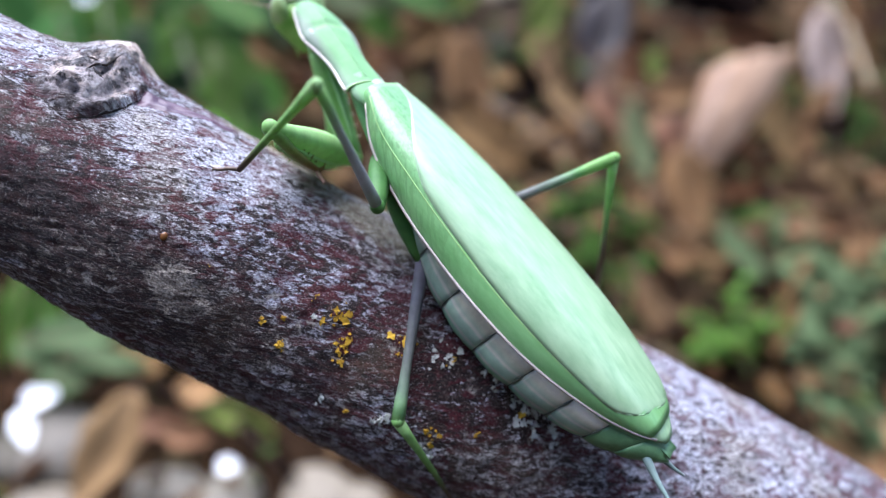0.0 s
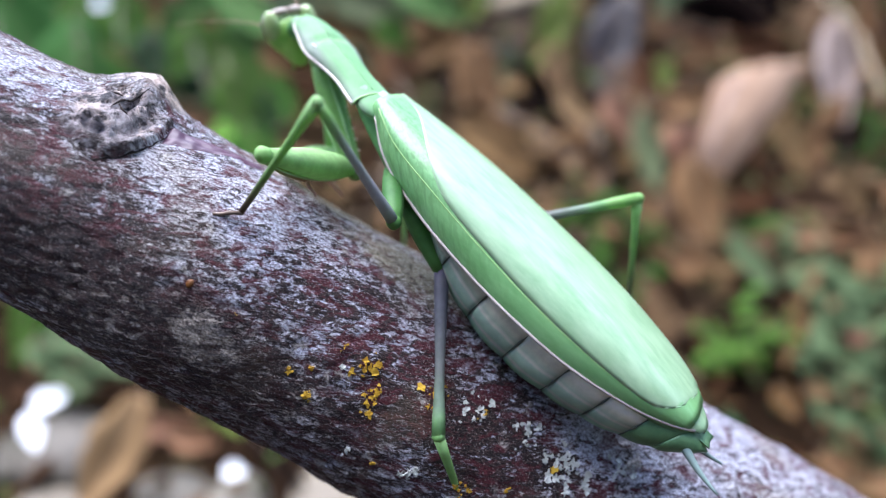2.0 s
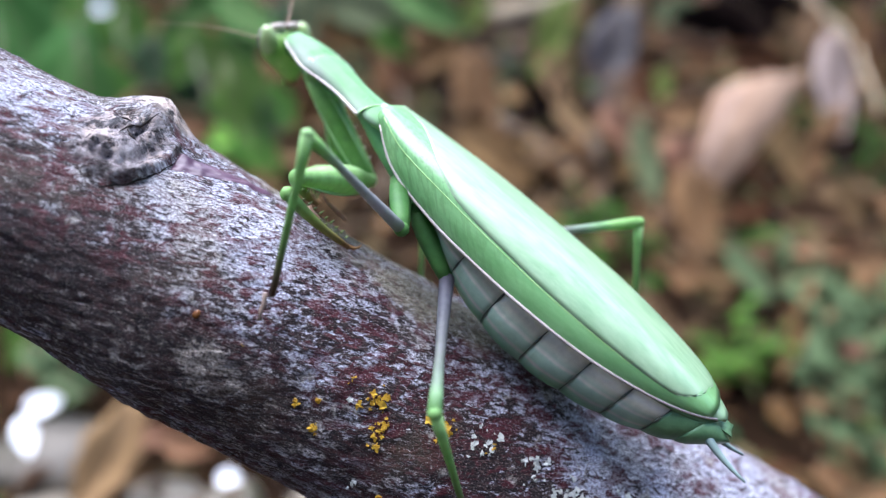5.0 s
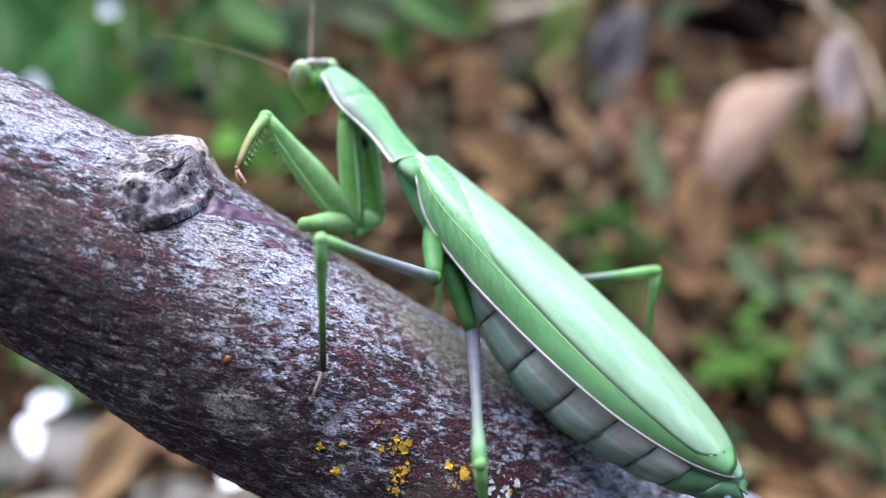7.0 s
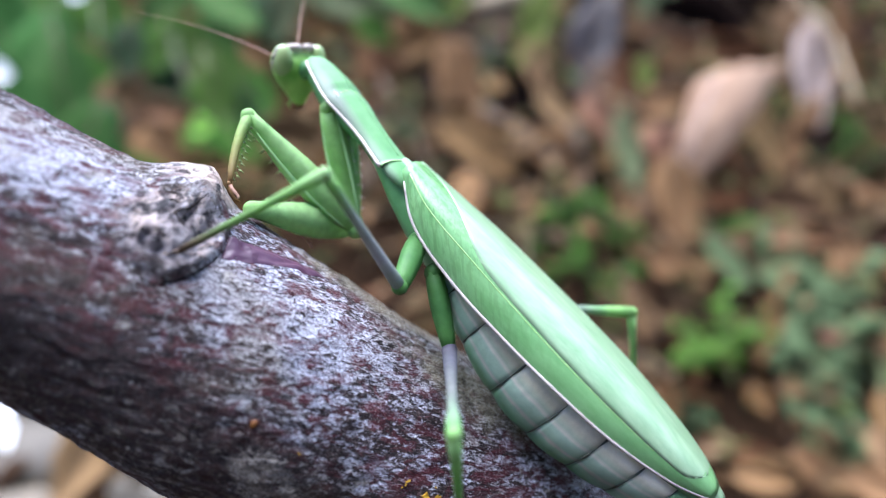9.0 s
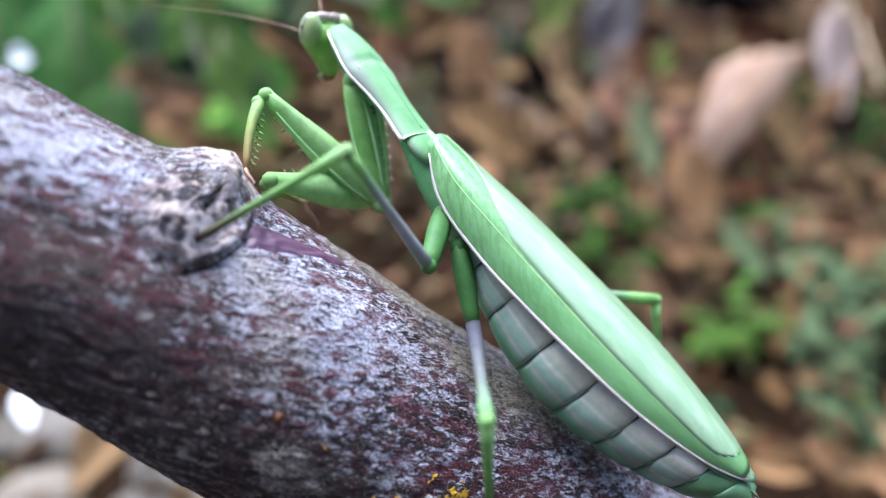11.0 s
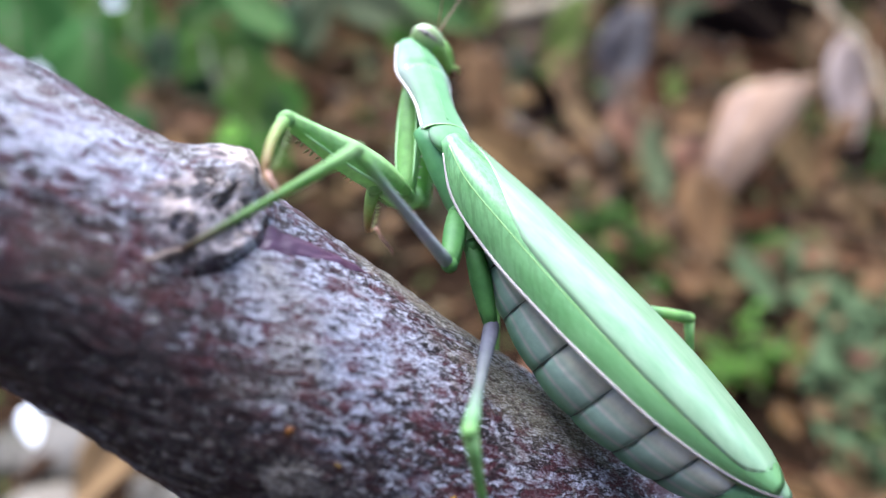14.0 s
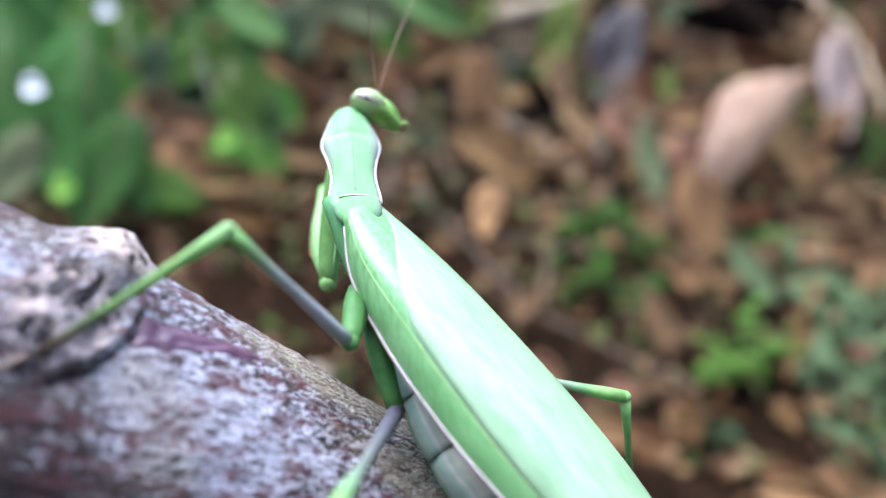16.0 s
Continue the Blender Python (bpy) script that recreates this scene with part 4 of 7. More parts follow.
# ---- ground and plants ----
def island_mix(name, tones):
    """Scraps that each take one of several tones."""
    m, n, l, b = material(name, 0.95, 0.2)
    geo = n.new("ShaderNodeNewGeometry")
    c = ramp(n, l, geo.outputs["Random Per Island"], [(0.02 + 0.96 * k / (len(tones) - 1), t) for k, t in enumerate(tones)])
    g = noise_tex(n, l, coords(n, l), 120, 4)
    c = mix(n, l, 0.5, c, ramp(n, l, g, [(0.3, (0.4, 0.4, 0.4)), (0.7, (1.2, 1.2, 1.2))]), "MULTIPLY")
    l.new(c, b.inputs["Base Color"])
    bump(n, l, b, g, 0.4, 0.001)
    return m


SOIL = simple("soil", (0.008, 0.005, 0.003), (0.030, 0.017, 0.010), 60, 1.0, 0.8, 0.004, 0.0)
SCRAPS = island_mix("leaf_scraps", [(0.05, 0.075, 0.014), (0.075, 0.085, 0.022), (0.18, 0.115, 0.06), (0.045, 0.065, 0.016), (0.012, 0.007, 0.004), (0.21, 0.125, 0.060), (0.022, 0.009, 0.004), (0.070, 0.031, 0.010), (0.105, 0.052, 0.018), (0.070, 0.041, 0.016), (0.120, 0.068, 0.026)])
DEAD = simple("dead_leaf", (0.042, 0.017, 0.005), (0.109, 0.049, 0.014), 45, 0.9, 0.4, 0.002, 0.2, vary=0.3)
TAN = simple("tan_leaf", (0.146, 0.077, 0.030), (0.254, 0.142, 0.060), 40, 0.85, 0.4, 0.002, 0.2, vary=0.12)
TANDULL = simple("dull_tan_leaf", (0.099, 0.053, 0.020), (0.197, 0.110, 0.041), 40, 0.9, 0.4, 0.002, 0.2, vary=0.15)
GREYLEAF = simple("grey_leaf", (0.061, 0.035, 0.014), (0.137, 0.077, 0.032), 40, 0.9, 0.4, 0.002, 0.2, vary=0.2)
PALE = simple("faded_leaf", (0.151, 0.087, 0.038), (0.273, 0.164, 0.076), 40, 0.85, 0.4, 0.002, 0.2, vary=0.12)
PINKWOOD = simple("pink_bark", (0.248, 0.142, 0.085), (0.453, 0.295, 0.189), 30, 0.8, 0.5, 0.002, 0.3)
MAUVEWOOD = simple("mauve_wood", (0.29, 0.20, 0.155), (0.54, 0.41, 0.34), 26, 0.75, 0.5, 0.002, 0.3)
MAUVEDULL = simple("mauve_leaf", (0.070, 0.044, 0.028), (0.154, 0.099, 0.061), 40, 0.85, 0.4, 0.002, 0.2)
RUSTY = simple("rust_leaf", (0.083, 0.033, 0.010), (0.195, 0.081, 0.029), 45, 0.8, 0.4, 0.002, vary=0.15)
AMBER = simple("amber_leaf", (0.227, 0.113, 0.037), (0.474, 0.261, 0.102), 45, 0.8, 0.4, 0.002)
# near-black colour for sheets that stand for shade in gaps of the litter
GAPSHADE = simple("gap_shade", (0.002, 0.0015, 0.0015), (0.010, 0.006, 0.005), 45, 1.0, 0.4, 0.002, 0.0)
DARKRED = simple("dark_red_leaf", (0.030, 0.010, 0.003), (0.101, 0.033, 0.012), 45, 0.85, 0.4, 0.002, 0.2, vary=0.2)
BLUEGREY = simple("bluish_leaf", (0.022, 0.016, 0.015), (0.066, 0.050, 0.048), 40, 0.7, 0.4, 0.002)
FERN = simple("blue_green_leaf", (0.026, 0.072, 0.014), (0.052, 0.125, 0.026), 30, 0.85, 0.3, 0.001, 0.1, through_light=0.25, vary=0.2)
MIDGREEN = simple("mid_green_leaf", (0.030, 0.076, 0.010), (0.064, 0.138, 0.018), 40, 0.85, 0.3, 0.001, 0.1, through_light=0.25, vary=0.3)
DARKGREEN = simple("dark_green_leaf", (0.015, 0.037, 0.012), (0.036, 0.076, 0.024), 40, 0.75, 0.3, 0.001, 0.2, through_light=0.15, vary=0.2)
VIVID = simple("vivid_leaf", (0.072, 0.154, 0.018), (0.143, 0.264, 0.035), 60, 0.75, 0.3, 0.001, 0.2, through_light=0.3, vary=0.25)
PALEGREEN = simple("pale_green_leaf", (0.085, 0.170, 0.045), (0.150, 0.260, 0.080), 40, 0.85, 0.3, 0.001, 0.1, through_light=0.25)
LIME = simple("lime_leaf", (0.14, 0.32, 0.03), (0.25, 0.48, 0.06), 60, 0.7, 0.3, 0.001, 0.2, through_light=0.3)
OLIVE = simple("olive_leaf", (0.085, 0.115, 0.018), (0.155, 0.195, 0.035), 50, 0.8, 0.3, 0.001, 0.2, through_light=0.2)
SAGE = simple("sage_leaf", (0.075, 0.090, 0.036), (0.145, 0.165, 0.070), 60, 0.8, 0.3, 0.001, 0.15, through_light=0.2, vary=0.2)
SAGEDULL = simple("dull_sage_leaf", (0.055, 0.067, 0.029), (0.105, 0.121, 0.052), 40, 0.85, 0.3, 0.001, 0.2, vary=0.15)
PALESAGE = simple("pale_sage_leaf", (0.066, 0.100, 0.041), (0.120, 0.173, 0.071), 40, 0.8, 0.3, 0.001, 0.2, through_light=0.2, vary=0.15)
STEM = simple("stem", (0.06, 0.08, 0.03), (0.16, 0.16, 0.07), 80, 0.7, 0.3, 0.001)
TWIG = simple("twig", (0.072, 0.044, 0.024), (0.206, 0.131, 0.071), 90, 0.8, 0.5, 0.001, vary=0.3)
TWIG2 = simple("weathered_twig", (0.055, 0.033, 0.016), (0.110, 0.070, 0.035), 90, 0.85, 0.5, 0.001)
ROTTENWOOD = simple("rotting_stick", (0.02, 0.015, 0.014), (0.06, 0.045, 0.042), 90, 0.8, 0.5, 0.001)
STRAW = simple("straw", (0.20, 0.142, 0.075), (0.35, 0.265, 0.150), 80, 0.7, 0.4, 0.001)
STONE = simple("stone", (0.092, 0.076, 0.056), (0.184, 0.158, 0.117), 35, 0.7, 0.5, 0.003, vary=0.15)
PALESTONE = simple("pale_stone", (0.14, 0.11, 0.075), (0.235, 0.195, 0.138), 35, 0.7, 0.5, 0.003, vary=0.1)
# white for sheets that stand for glints in the background
GLINT = simple("white_glint", (0.86, 0.85, 0.83), (0.93, 0.93, 0.92), 30, 0.3, 0.2, 0.0005)
GREENS = (FERN, MIDGREEN, DARKGREEN, VIVID, PALEGREEN, LIME, OLIVE, SAGE, SAGEDULL, PALESAGE)


def ground_height(x, y):
    return 0.02 * noise.noise((x * 3, y * 3, 0)) + 0.012 * noise.noise((x * 9, y * 9, 5))


def make_ground():
    xs = [-60, -20, -6, -2.5] + [-1.5 + 0.05 * i for i in range(61)] + [2.5, 6, 20, 60]
    ys = [-60, -20, -6, -2] + [-0.6 + 0.05 * i for i in range(71)] + [4, 8, 20, 60]
    verts = [Vector((x, y, ground_height(x, y))) for y in ys for x in xs]
    c = len(xs)
    faces = [(j * c + i, j * c + i + 1, (j + 1) * c + i + 1, (j + 1) * c + i) for j in range(len(ys) - 1) for i in range(c - 1)]
    tagged(part("ground", verts, faces, SOIL), "dark brown forest soil under leaf litter", "ground", kind="structure")


def leaf_grid(length, width, curl, fold, wave, rng, rows=9, cols=5):
    grid = []
    for i in range(rows):
        f = i / (rows - 1)
        w = width * (math.sin(math.pi * (0.06 + 0.9 * f) ** 0.8)) * (1 + 0.12 * rng.uniform(-1, 1))
        line = []
        for j in range(cols):
            q = -1 + 2 * j / (cols - 1)
            z = fold * abs(q) * w + curl * length * (f - 0.4) ** 2 + wave * length * math.sin(f * 7 + q * 2)
            line.append(Vector((f * length, q * w / 2, z)))
        grid.append(line)
    return grid


def place(ob, x, y, z, rx=0, ry=0, rz=0):
    ob.matrix_world = pose(x, y, z, rx, ry, rz)
    return ob


def midrib(leaf, grid):
    """The raised rib along a leaf's middle, ending in a short stalk."""
    mid = len(grid[0]) // 2
    line = [row[mid] + Vector((0, 0, 0.0003)) for row in grid]
    line = [line[0] - (line[1] - line[0]) * 0.8] + line
    part("midrib", *tube(line, [0.0009 - 0.0007 * k / (len(line) - 1) for k in range(len(line))], 5), TWIG, leaf)


def dead_leaf(x, y, size, mat, turn, tilt, roll, seed, label, lift=0.0, width=0.55, group="leaf litter"):
    rng = random.Random(seed)
    g = leaf_grid(size, size * width, rng.uniform(0.1, 0.7), rng.uniform(-0.2, 0.5), rng.uniform(0.02, 0.05), rng)
    ob = part("dead_leaf", *sheet(g, 0.0006), mat)
    midrib(ob, g)
    low = min(v.co.z for v in ob.data.vertices)
    place(ob, x, y, ground_height(x, y) - low + 0.002 + lift + abs(math.sin(radians(tilt))) * size * 0.4, roll, -tilt, turn)
    return tagged(ob, label, "leaf", group)


def laid_leaf(at, turn, size, width, mat, seed, label):
    rng = random.Random(seed)
    g = leaf_grid(size, size * width, rng.uniform(0.1, 0.35), rng.uniform(0.1, 0.4), rng.uniform(0.015, 0.035), rng, 13, 7)
    # a petal here is a white sheet standing for a glint
    ob = part("leaf" if mat in GREENS else "petal" if mat is GLINT else "dead_leaf", *sheet(g, 0.0006), mat)
    if mat is not GLINT:
        midrib(ob, g)
    ob.matrix_world = pose(*at, *turn)
    return tagged(ob, label, "petal" if mat is GLINT else "leaf", "green leaves" if mat in GREENS else "white petals" if mat is GLINT else "leaf litter")


def bark_slab(at, turn, size, width, seed, label):
    """A curled three-cornered slab of bark, narrow at its foot, with a slanted broken top and a split ridge."""
    rng = random.Random(seed)
    grid = []
    for i in range(25):
        f = i / 24
        w = size * width * (0.30 + 0.70 * min(1, f / 0.72) ** 0.8) * (1 + 0.03 * rng.uniform(-1, 1))
        grid.append([Vector((size * f * (1 - 0.16 * q * f) + 0.004 * rng.uniform(-1, 1) * (f > 0.95), q * w / 2, 0.16 * w * (1 - q * q) + 0.05 * size * math.sin(f * 4) + 0.0015 * noise.noise((f * 5, q * 3, seed)))) for q in [-1 + k / 6 for k in range(13)]])
    ob = part("bark_piece", *sheet(grid, 0.004), PINKWOOD)
    part("ridge", *tube([row[9] + Vector((0, 0, 0.002)) for row in grid[1:-1]], [0.0022] * 23, 6), MAUVEWOOD, ob, "raised greyish split along the bark")
    part("torn_edge", *tube([row[12] for row in grid], [0.0015 + 0.0012 * rng.random() for _ in grid], 6), TAN, ob, "frayed tan edge")
    ob.matrix_world = pose(*at, *turn)
    return tagged(ob, label, "bark")


def broad_plant(base, mat, seed, label, leaves):
    """A plant of a few large leaves, each with its place from the base, turn, length and width, on a bowed stem."""
    rng = random.Random(seed)
    root = tagged(new("plant"), label, "plant", "green ground plants")
    root.matrix_world = pose(*base)
    for at, turn, size, width in leaves:
        g = leaf_grid(size, size * width, rng.uniform(0.0, 0.3), rng.uniform(0.0, 0.25), rng.uniform(0.01, 0.03), rng, 13, 7)
        leaf = part("leaf", *sheet(g, 0.0006), mat, root)
        leaf.matrix_local = pose(*at, *turn)
        midrib(leaf, g)
        top = Vector(at)
        part("stem", *tube([Vector((top.x * f ** 1.6, top.y * f ** 1.6, top.z * f)) for f in [k / 6 for k in range(7)]], [0.003 - 0.0003 * k for k in range(7)], 6), STEM, root)
    return root


def plant(x, y, height, count, leaf, mat, seed, label, spread=0.5):
    rng = random.Random(seed)
    root = tagged(new("plant"), label, "plant", "green ground plants")
    root.matrix_world = pose(x, y, ground_height(x, y))
    for s in range(max(2, count // 9)):
        a, lean = rng.uniform(0, 6.28), rng.uniform(0.1, spread)
        top = Vector((math.cos(a) * lean * height, math.sin(a) * lean * height, height * rng.uniform(0.6, 1.0)))
        pts = [top * (k / 6) + Vector((0, 0, 0.06 * height * math.sin(math.pi * k / 6))) for k in range(7)]
        part("stem", *tube(pts, [0.0022 - 0.0002 * k for k in range(7)], 6), STEM, root)
        for i in range(9):
            f = 0.25 + 0.75 * i / 8
            g = leaf_grid(leaf * rng.uniform(0.6, 1.15), leaf * rng.uniform(0.4, 0.62), rng.uniform(-0.5, 0.1), 0.2, 0.02, rng, 7, 3)
            m = Matrix.Translation(top * f) @ pose(0, 0, 0, rng.uniform(-25, 25), rng.uniform(-35, 40), rng.uniform(0, 360))
            v, fc = sheet(g, 0.0005)
            part("leaf", [m @ p for p in v], fc, mat, root)
    return root


def twig(a, b, r, seed, label="dry brown twig lying in the litter", mat=TWIG):
    rng = random.Random(seed)
    a, b = Vector(a), Vector(b)
    pts = [a.lerp(b, k / 8) + Vector((rng.uniform(-1, 1), rng.uniform(-1, 1), rng.uniform(0, 0.5))) * (b - a).length * 0.02 for k in range(9)]
    ob = part("twig", *tube(pts, [r * (1 - 0.05 * k) for k in range(9)], 8), mat)
    return tagged(ob, label, "twig", "twigs in the litter")


def stone(x, y, size, mat, seed, label):
    rng = random.Random(seed)
    v, f = ball((0, 0, 0), (size, size * rng.uniform(0.6, 0.9), size * rng.uniform(0.4, 0.6)), 18, 12)
    v = [p * (1 + 0.16 * noise.noise(p * (1.6 / size) + Vector((seed, 0, 0)))) for p in v]
    ob = part("stone", v, f, mat)
    place(ob, x, y, ground_height(x, y) + size * 0.2, 0, 0, rng.uniform(0, 360))
    return tagged(ob, label, "stone", "stones")


make_ground()
# near-black sheets here and below are painted shade, laid out like leaves
laid_leaf((0.427, 1.069, 0.043), (42, 20, -46), 0.183, 0.59, GAPSHADE, 101, "near-black sheet standing for a shaded hollow")
laid_leaf((0.319, 0.965, 0.021), (44, 10, -32), 0.135, 0.68, GAPSHADE, 102, "near-black sheet standing for shade in the litter")
laid_leaf((0.215, 0.748, 0.039), (23, 36, -72), 0.093, 0.55, DARKRED, 103, "dark reddish sheet in the litter")
laid_leaf((0.282, 0.840, 0.009), (43, -7, -16), 0.149, 0.32, DARKRED, 104, "dark reddish sheet in the litter")
bark_slab((0.220, 0.484, 0.023), (11, -46, 50), 0.115, 0.49, 11, "pale pinkish slab of curled dead bark")
# dark red sheet painted for the shade inside the bark slab
laid_leaf((0.312, 0.565, 0.031), (7, 39, -109), 0.035, 2.08, DARKRED, 105, "dark reddish sheet in the litter")
laid_leaf((0.304, 0.600, 0.065), (27, 31, -76), 0.114, 0.25, GREYLEAF, 106, "grey-brown dry leaf in the litter")
laid_leaf((0.215, 0.615, 0.035), (39, -14, -4), 0.043, 0.79, TAN, 107, "pale tan dry leaf in the litter")
laid_leaf((0.215, 0.551, 0.045), (16, 35, -85), 0.051, 0.87, RUSTY, 108, "rust-coloured dry leaf in the litter")
laid_leaf((0.374, 0.648, 0.114), (34, 51, -81), 0.113, 0.30, MAUVEWOOD, 109, "pale mauve-grey strip of dead wood")
laid_leaf((0.353, 0.553, 0.076), (-1, 41, -124), 0.080, 0.28, TANDULL, 110, "pale tan dry leaf in the litter")
twig((0.524, 1.006, 0.060), (0.480, 0.762, 0.060), 0.0045, 111, "dry straw-coloured stalk in the litter", STRAW)
twig((0.480, 0.762, 0.060), (0.414, 0.584, 0.060), 0.0032, 112, "dry straw-coloured stalk in the litter", STRAW)
laid_leaf((0.437, 0.811, 0.094), (11, 43, -103), 0.174, 0.18, GREYLEAF, 113, "grey-brown dry leaf in the litter")
laid_leaf((0.495, 0.808, 0.094), (22, 39, -92), 0.202, 0.15, DEAD, 114, "brown dry leaf in the litter")
laid_leaf((0.337, 0.509, 0.068), (15, 38, -100), 0.026, 1.18, GAPSHADE, 115, "near-black sheet standing for shade in the litter")
laid_leaf((0.237, 0.702, 0.054), (6, 42, -100), 0.042, 0.48, OLIVE, 116, "small olive-green leaf in the litter")
laid_leaf((0.273, 0.772, 0.027), (43, -6, -14), 0.052, 0.66, TANDULL, 117, "pale tan dry leaf in the litter")
laid_leaf((0.244, 0.878, 0.033), (44, 4, -22), 0.088, 0.42, GREYLEAF, 118, "grey-brown dry leaf in the litter")
laid_leaf((0.298, 0.986, 0.027), (46, -5, -14), 0.079, 0.72, SAGEDULL, 119, "grey-green dull leaf in the litter")
plant(0.413, 0.560, 0.061, 36, 0.017, MIDGREEN, 120, "fresh green low plant in the litter", 0.9)
laid_leaf((-0.073, 0.802, 0.111), (40, 24, -24), 0.103, 0.45, PALEGREEN, 121, "light green broad leaf of the undergrowth")
laid_leaf((0.041, 0.875, 0.080), (-24, 39, -127), 0.062, 0.46, OLIVE, 122, "small olive-green leaf in the litter")
twig((0.047, 0.877, 0.050), (0.187, 1.009, 0.050), 0.0177, 123, "thick pale tan dead stick", STRAW)
laid_leaf((0.040, 0.843, 0.030), (43, -13, 7), 0.096, 0.37, MAUVEDULL, 124, "mauve-grey dry leaf in the litter")
twig((0.029, 0.766, 0.035), (0.085, 0.784, 0.035), 0.0077, 125, "dark rotting stick in the litter", ROTTENWOOD)
laid_leaf((0.135, 0.786, 0.110), (-14, 42, -119), 0.117, 0.34, OLIVE, 126, "olive-green leaf of the undergrowth")
laid_leaf((0.045, 0.726, 0.032), (42, 5, -11), 0.053, 0.83, SAGEDULL, 127, "grey-green dull leaf in the litter")
laid_leaf((0.072, 0.718, 0.033), (25, 33, -57), 0.076, 0.94, GAPSHADE, 128, "near-black sheet standing for shade in the litter")
laid_leaf((-0.004, 0.715, 0.032), (-1, 40, -91), 0.063, 0.58, GAPSHADE, 129, "near-black sheet standing for shade in the litter")
laid_leaf((0.093, 0.627, 0.017), (38, 9, -23), 0.065, 0.68, GAPSHADE, 130, "near-black sheet standing for shade in the litter")
laid_leaf((0.021, 0.684, 0.075), (5, 40, -84), 0.123, 0.41, TANDULL, 131, "pale tan dry leaf in the litter")
laid_leaf((0.007, 0.535, 0.056), (32, 21, -35), 0.089, 0.38, TANDULL, 132, "pale tan dry leaf in the litter")
laid_leaf((0.105, 0.731, 0.059), (19, 38, -70), 0.076, 0.35, PALE, 133, "pale tan dry leaf in the litter")
laid_leaf((0.107, 0.617, 0.048), (31, 26, -48), 0.060, 0.37, PALE, 134, "pale tan dry leaf in the litter")
laid_leaf((0.211, 0.813, 0.087), (-7, 43, -115), 0.138, 0.44, BLUEGREY, 135, "dark grey-brown curled dead leaf")
laid_leaf((0.179, 0.660, 0.064), (-8, 41, -117), 0.044, 0.59, MAUVEDULL, 136, "mauve-grey dry leaf in the litter")
laid_leaf((0.152, 0.605, 0.054), (27, 30, -60), 0.076, 0.44, RUSTY, 137, "rust-coloured dry leaf in the litter")
twig((0.052, 0.614, 0.030), (0.115, 0.506, 0.030), 0.0071, 138, "dry grey-brown stalk in the litter", TWIG2)
twig((0.139, 0.585, 0.030), (0.132, 0.451, 0.030), 0.0040, 139, "dry grey-brown stalk in the litter", TWIG2)
laid_leaf((0.170, 0.542, 0.063), (16, 35, -82), 0.082, 0.30, SAGEDULL, 140, "grey-green dull leaf in the litter")
laid_leaf((0.192, 0.954, 0.041), (44, 11, -26), 0.113, 0.52, GREYLEAF, 141, "grey-brown dry leaf in the litter")
plant(-0.014, 0.555, 0.043, 27, 0.017, SAGE, 142, "grey-green low plant in the litter", 0.9)
laid_leaf((0.030, 0.453, 0.049), (-3, 34, -99), 0.049, 0.48, AMBER, 143, "amber-tan dry leaf in the litter")
laid_leaf((0.181, 0.976, 0.058), (23, 39, -68), 0.105, 0.45, GREYLEAF, 144, "grey-brown dry leaf in the litter")
laid_leaf((0.185, 0.889, 0.048), (45, -4, -10), 0.052, 0.94, GAPSHADE, 145, "near-black sheet standing for shade in the litter")
laid_leaf((-0.166, 0.772, 0.124), (-10, 44, -92), 0.097, 0.34, SAGEDULL, 146, "grey-green drooping leaf of the undergrowth")
laid_leaf((-0.166, 0.841, 0.085), (43, 15, -8), 0.122, 0.51, SAGEDULL, 147, "grey-green broad leaf of the undergrowth")
laid_leaf((-0.185, 0.842, 0.037), (43, 9, 0), 0.081, 0.89, TANDULL, 148, "pale tan dry leaf in the litter")
laid_leaf((-0.092, 0.792, 0.065), (32, 31, -34), 0.057, 0.71, MIDGREEN, 149, "green leaf in the litter")
laid_leaf((-0.227, 0.755, 0.041), (39, 18, -6), 0.074, 0.80, TANDULL, 150, "pale tan dry leaf in the litter")
laid_leaf((-0.189, 0.781, 0.031), (43, 2, 9), 0.049, 0.78, RUSTY, 151, "rust-coloured dry leaf in the litter")
laid_leaf((-0.064, 0.772, 0.014), (38, -21, 27), 0.087, 0.60, TANDULL, 152, "pale tan dry leaf in the litter")
laid_leaf((-0.179, 0.647, 0.038), (34, 23, -17), 0.067, 0.77, DEAD, 153, "brown dry leaf in the litter")
laid_leaf((-0.166, 0.543, 0.031), (37, 10, 0), 0.064, 0.73, GREYLEAF, 154, "grey-brown dry leaf in the litter")
laid_leaf((-0.073, 0.730, 0.048), (14, 39, -63), 0.091, 0.51, DEAD, 155, "brown dry leaf in the litter")
laid_leaf((-0.216, 0.463, 0.044), (36, 10, 9), 0.046, 0.70, TANDULL, 156, "pale tan dry leaf in the litter")
laid_leaf((-0.174, 0.464, 0.037), (36, 6, 11), 0.033, 0.80, TANDULL, 157, "pale tan dry leaf in the litter")
laid_leaf((-0.257, 0.524, 0.064), (39, 10, 12), 0.043, 0.62, RUSTY, 158, "rust-coloured dry leaf in the litter")
laid_leaf((-0.326, 0.599, 0.079), (37, 22, 1), 0.046, 0.79, MAUVEDULL, 159, "mauve-grey dry leaf in the litter")
laid_leaf((-0.355, 0.599, 0.083), (43, 7, 21), 0.051, 0.55, TANDULL, 160, "pale tan dry leaf in the litter")
laid_leaf((-0.364, 0.751, 0.082), (45, 5, 19), 0.039, 1.08, TANDULL, 161, "pale tan dry leaf in the litter")
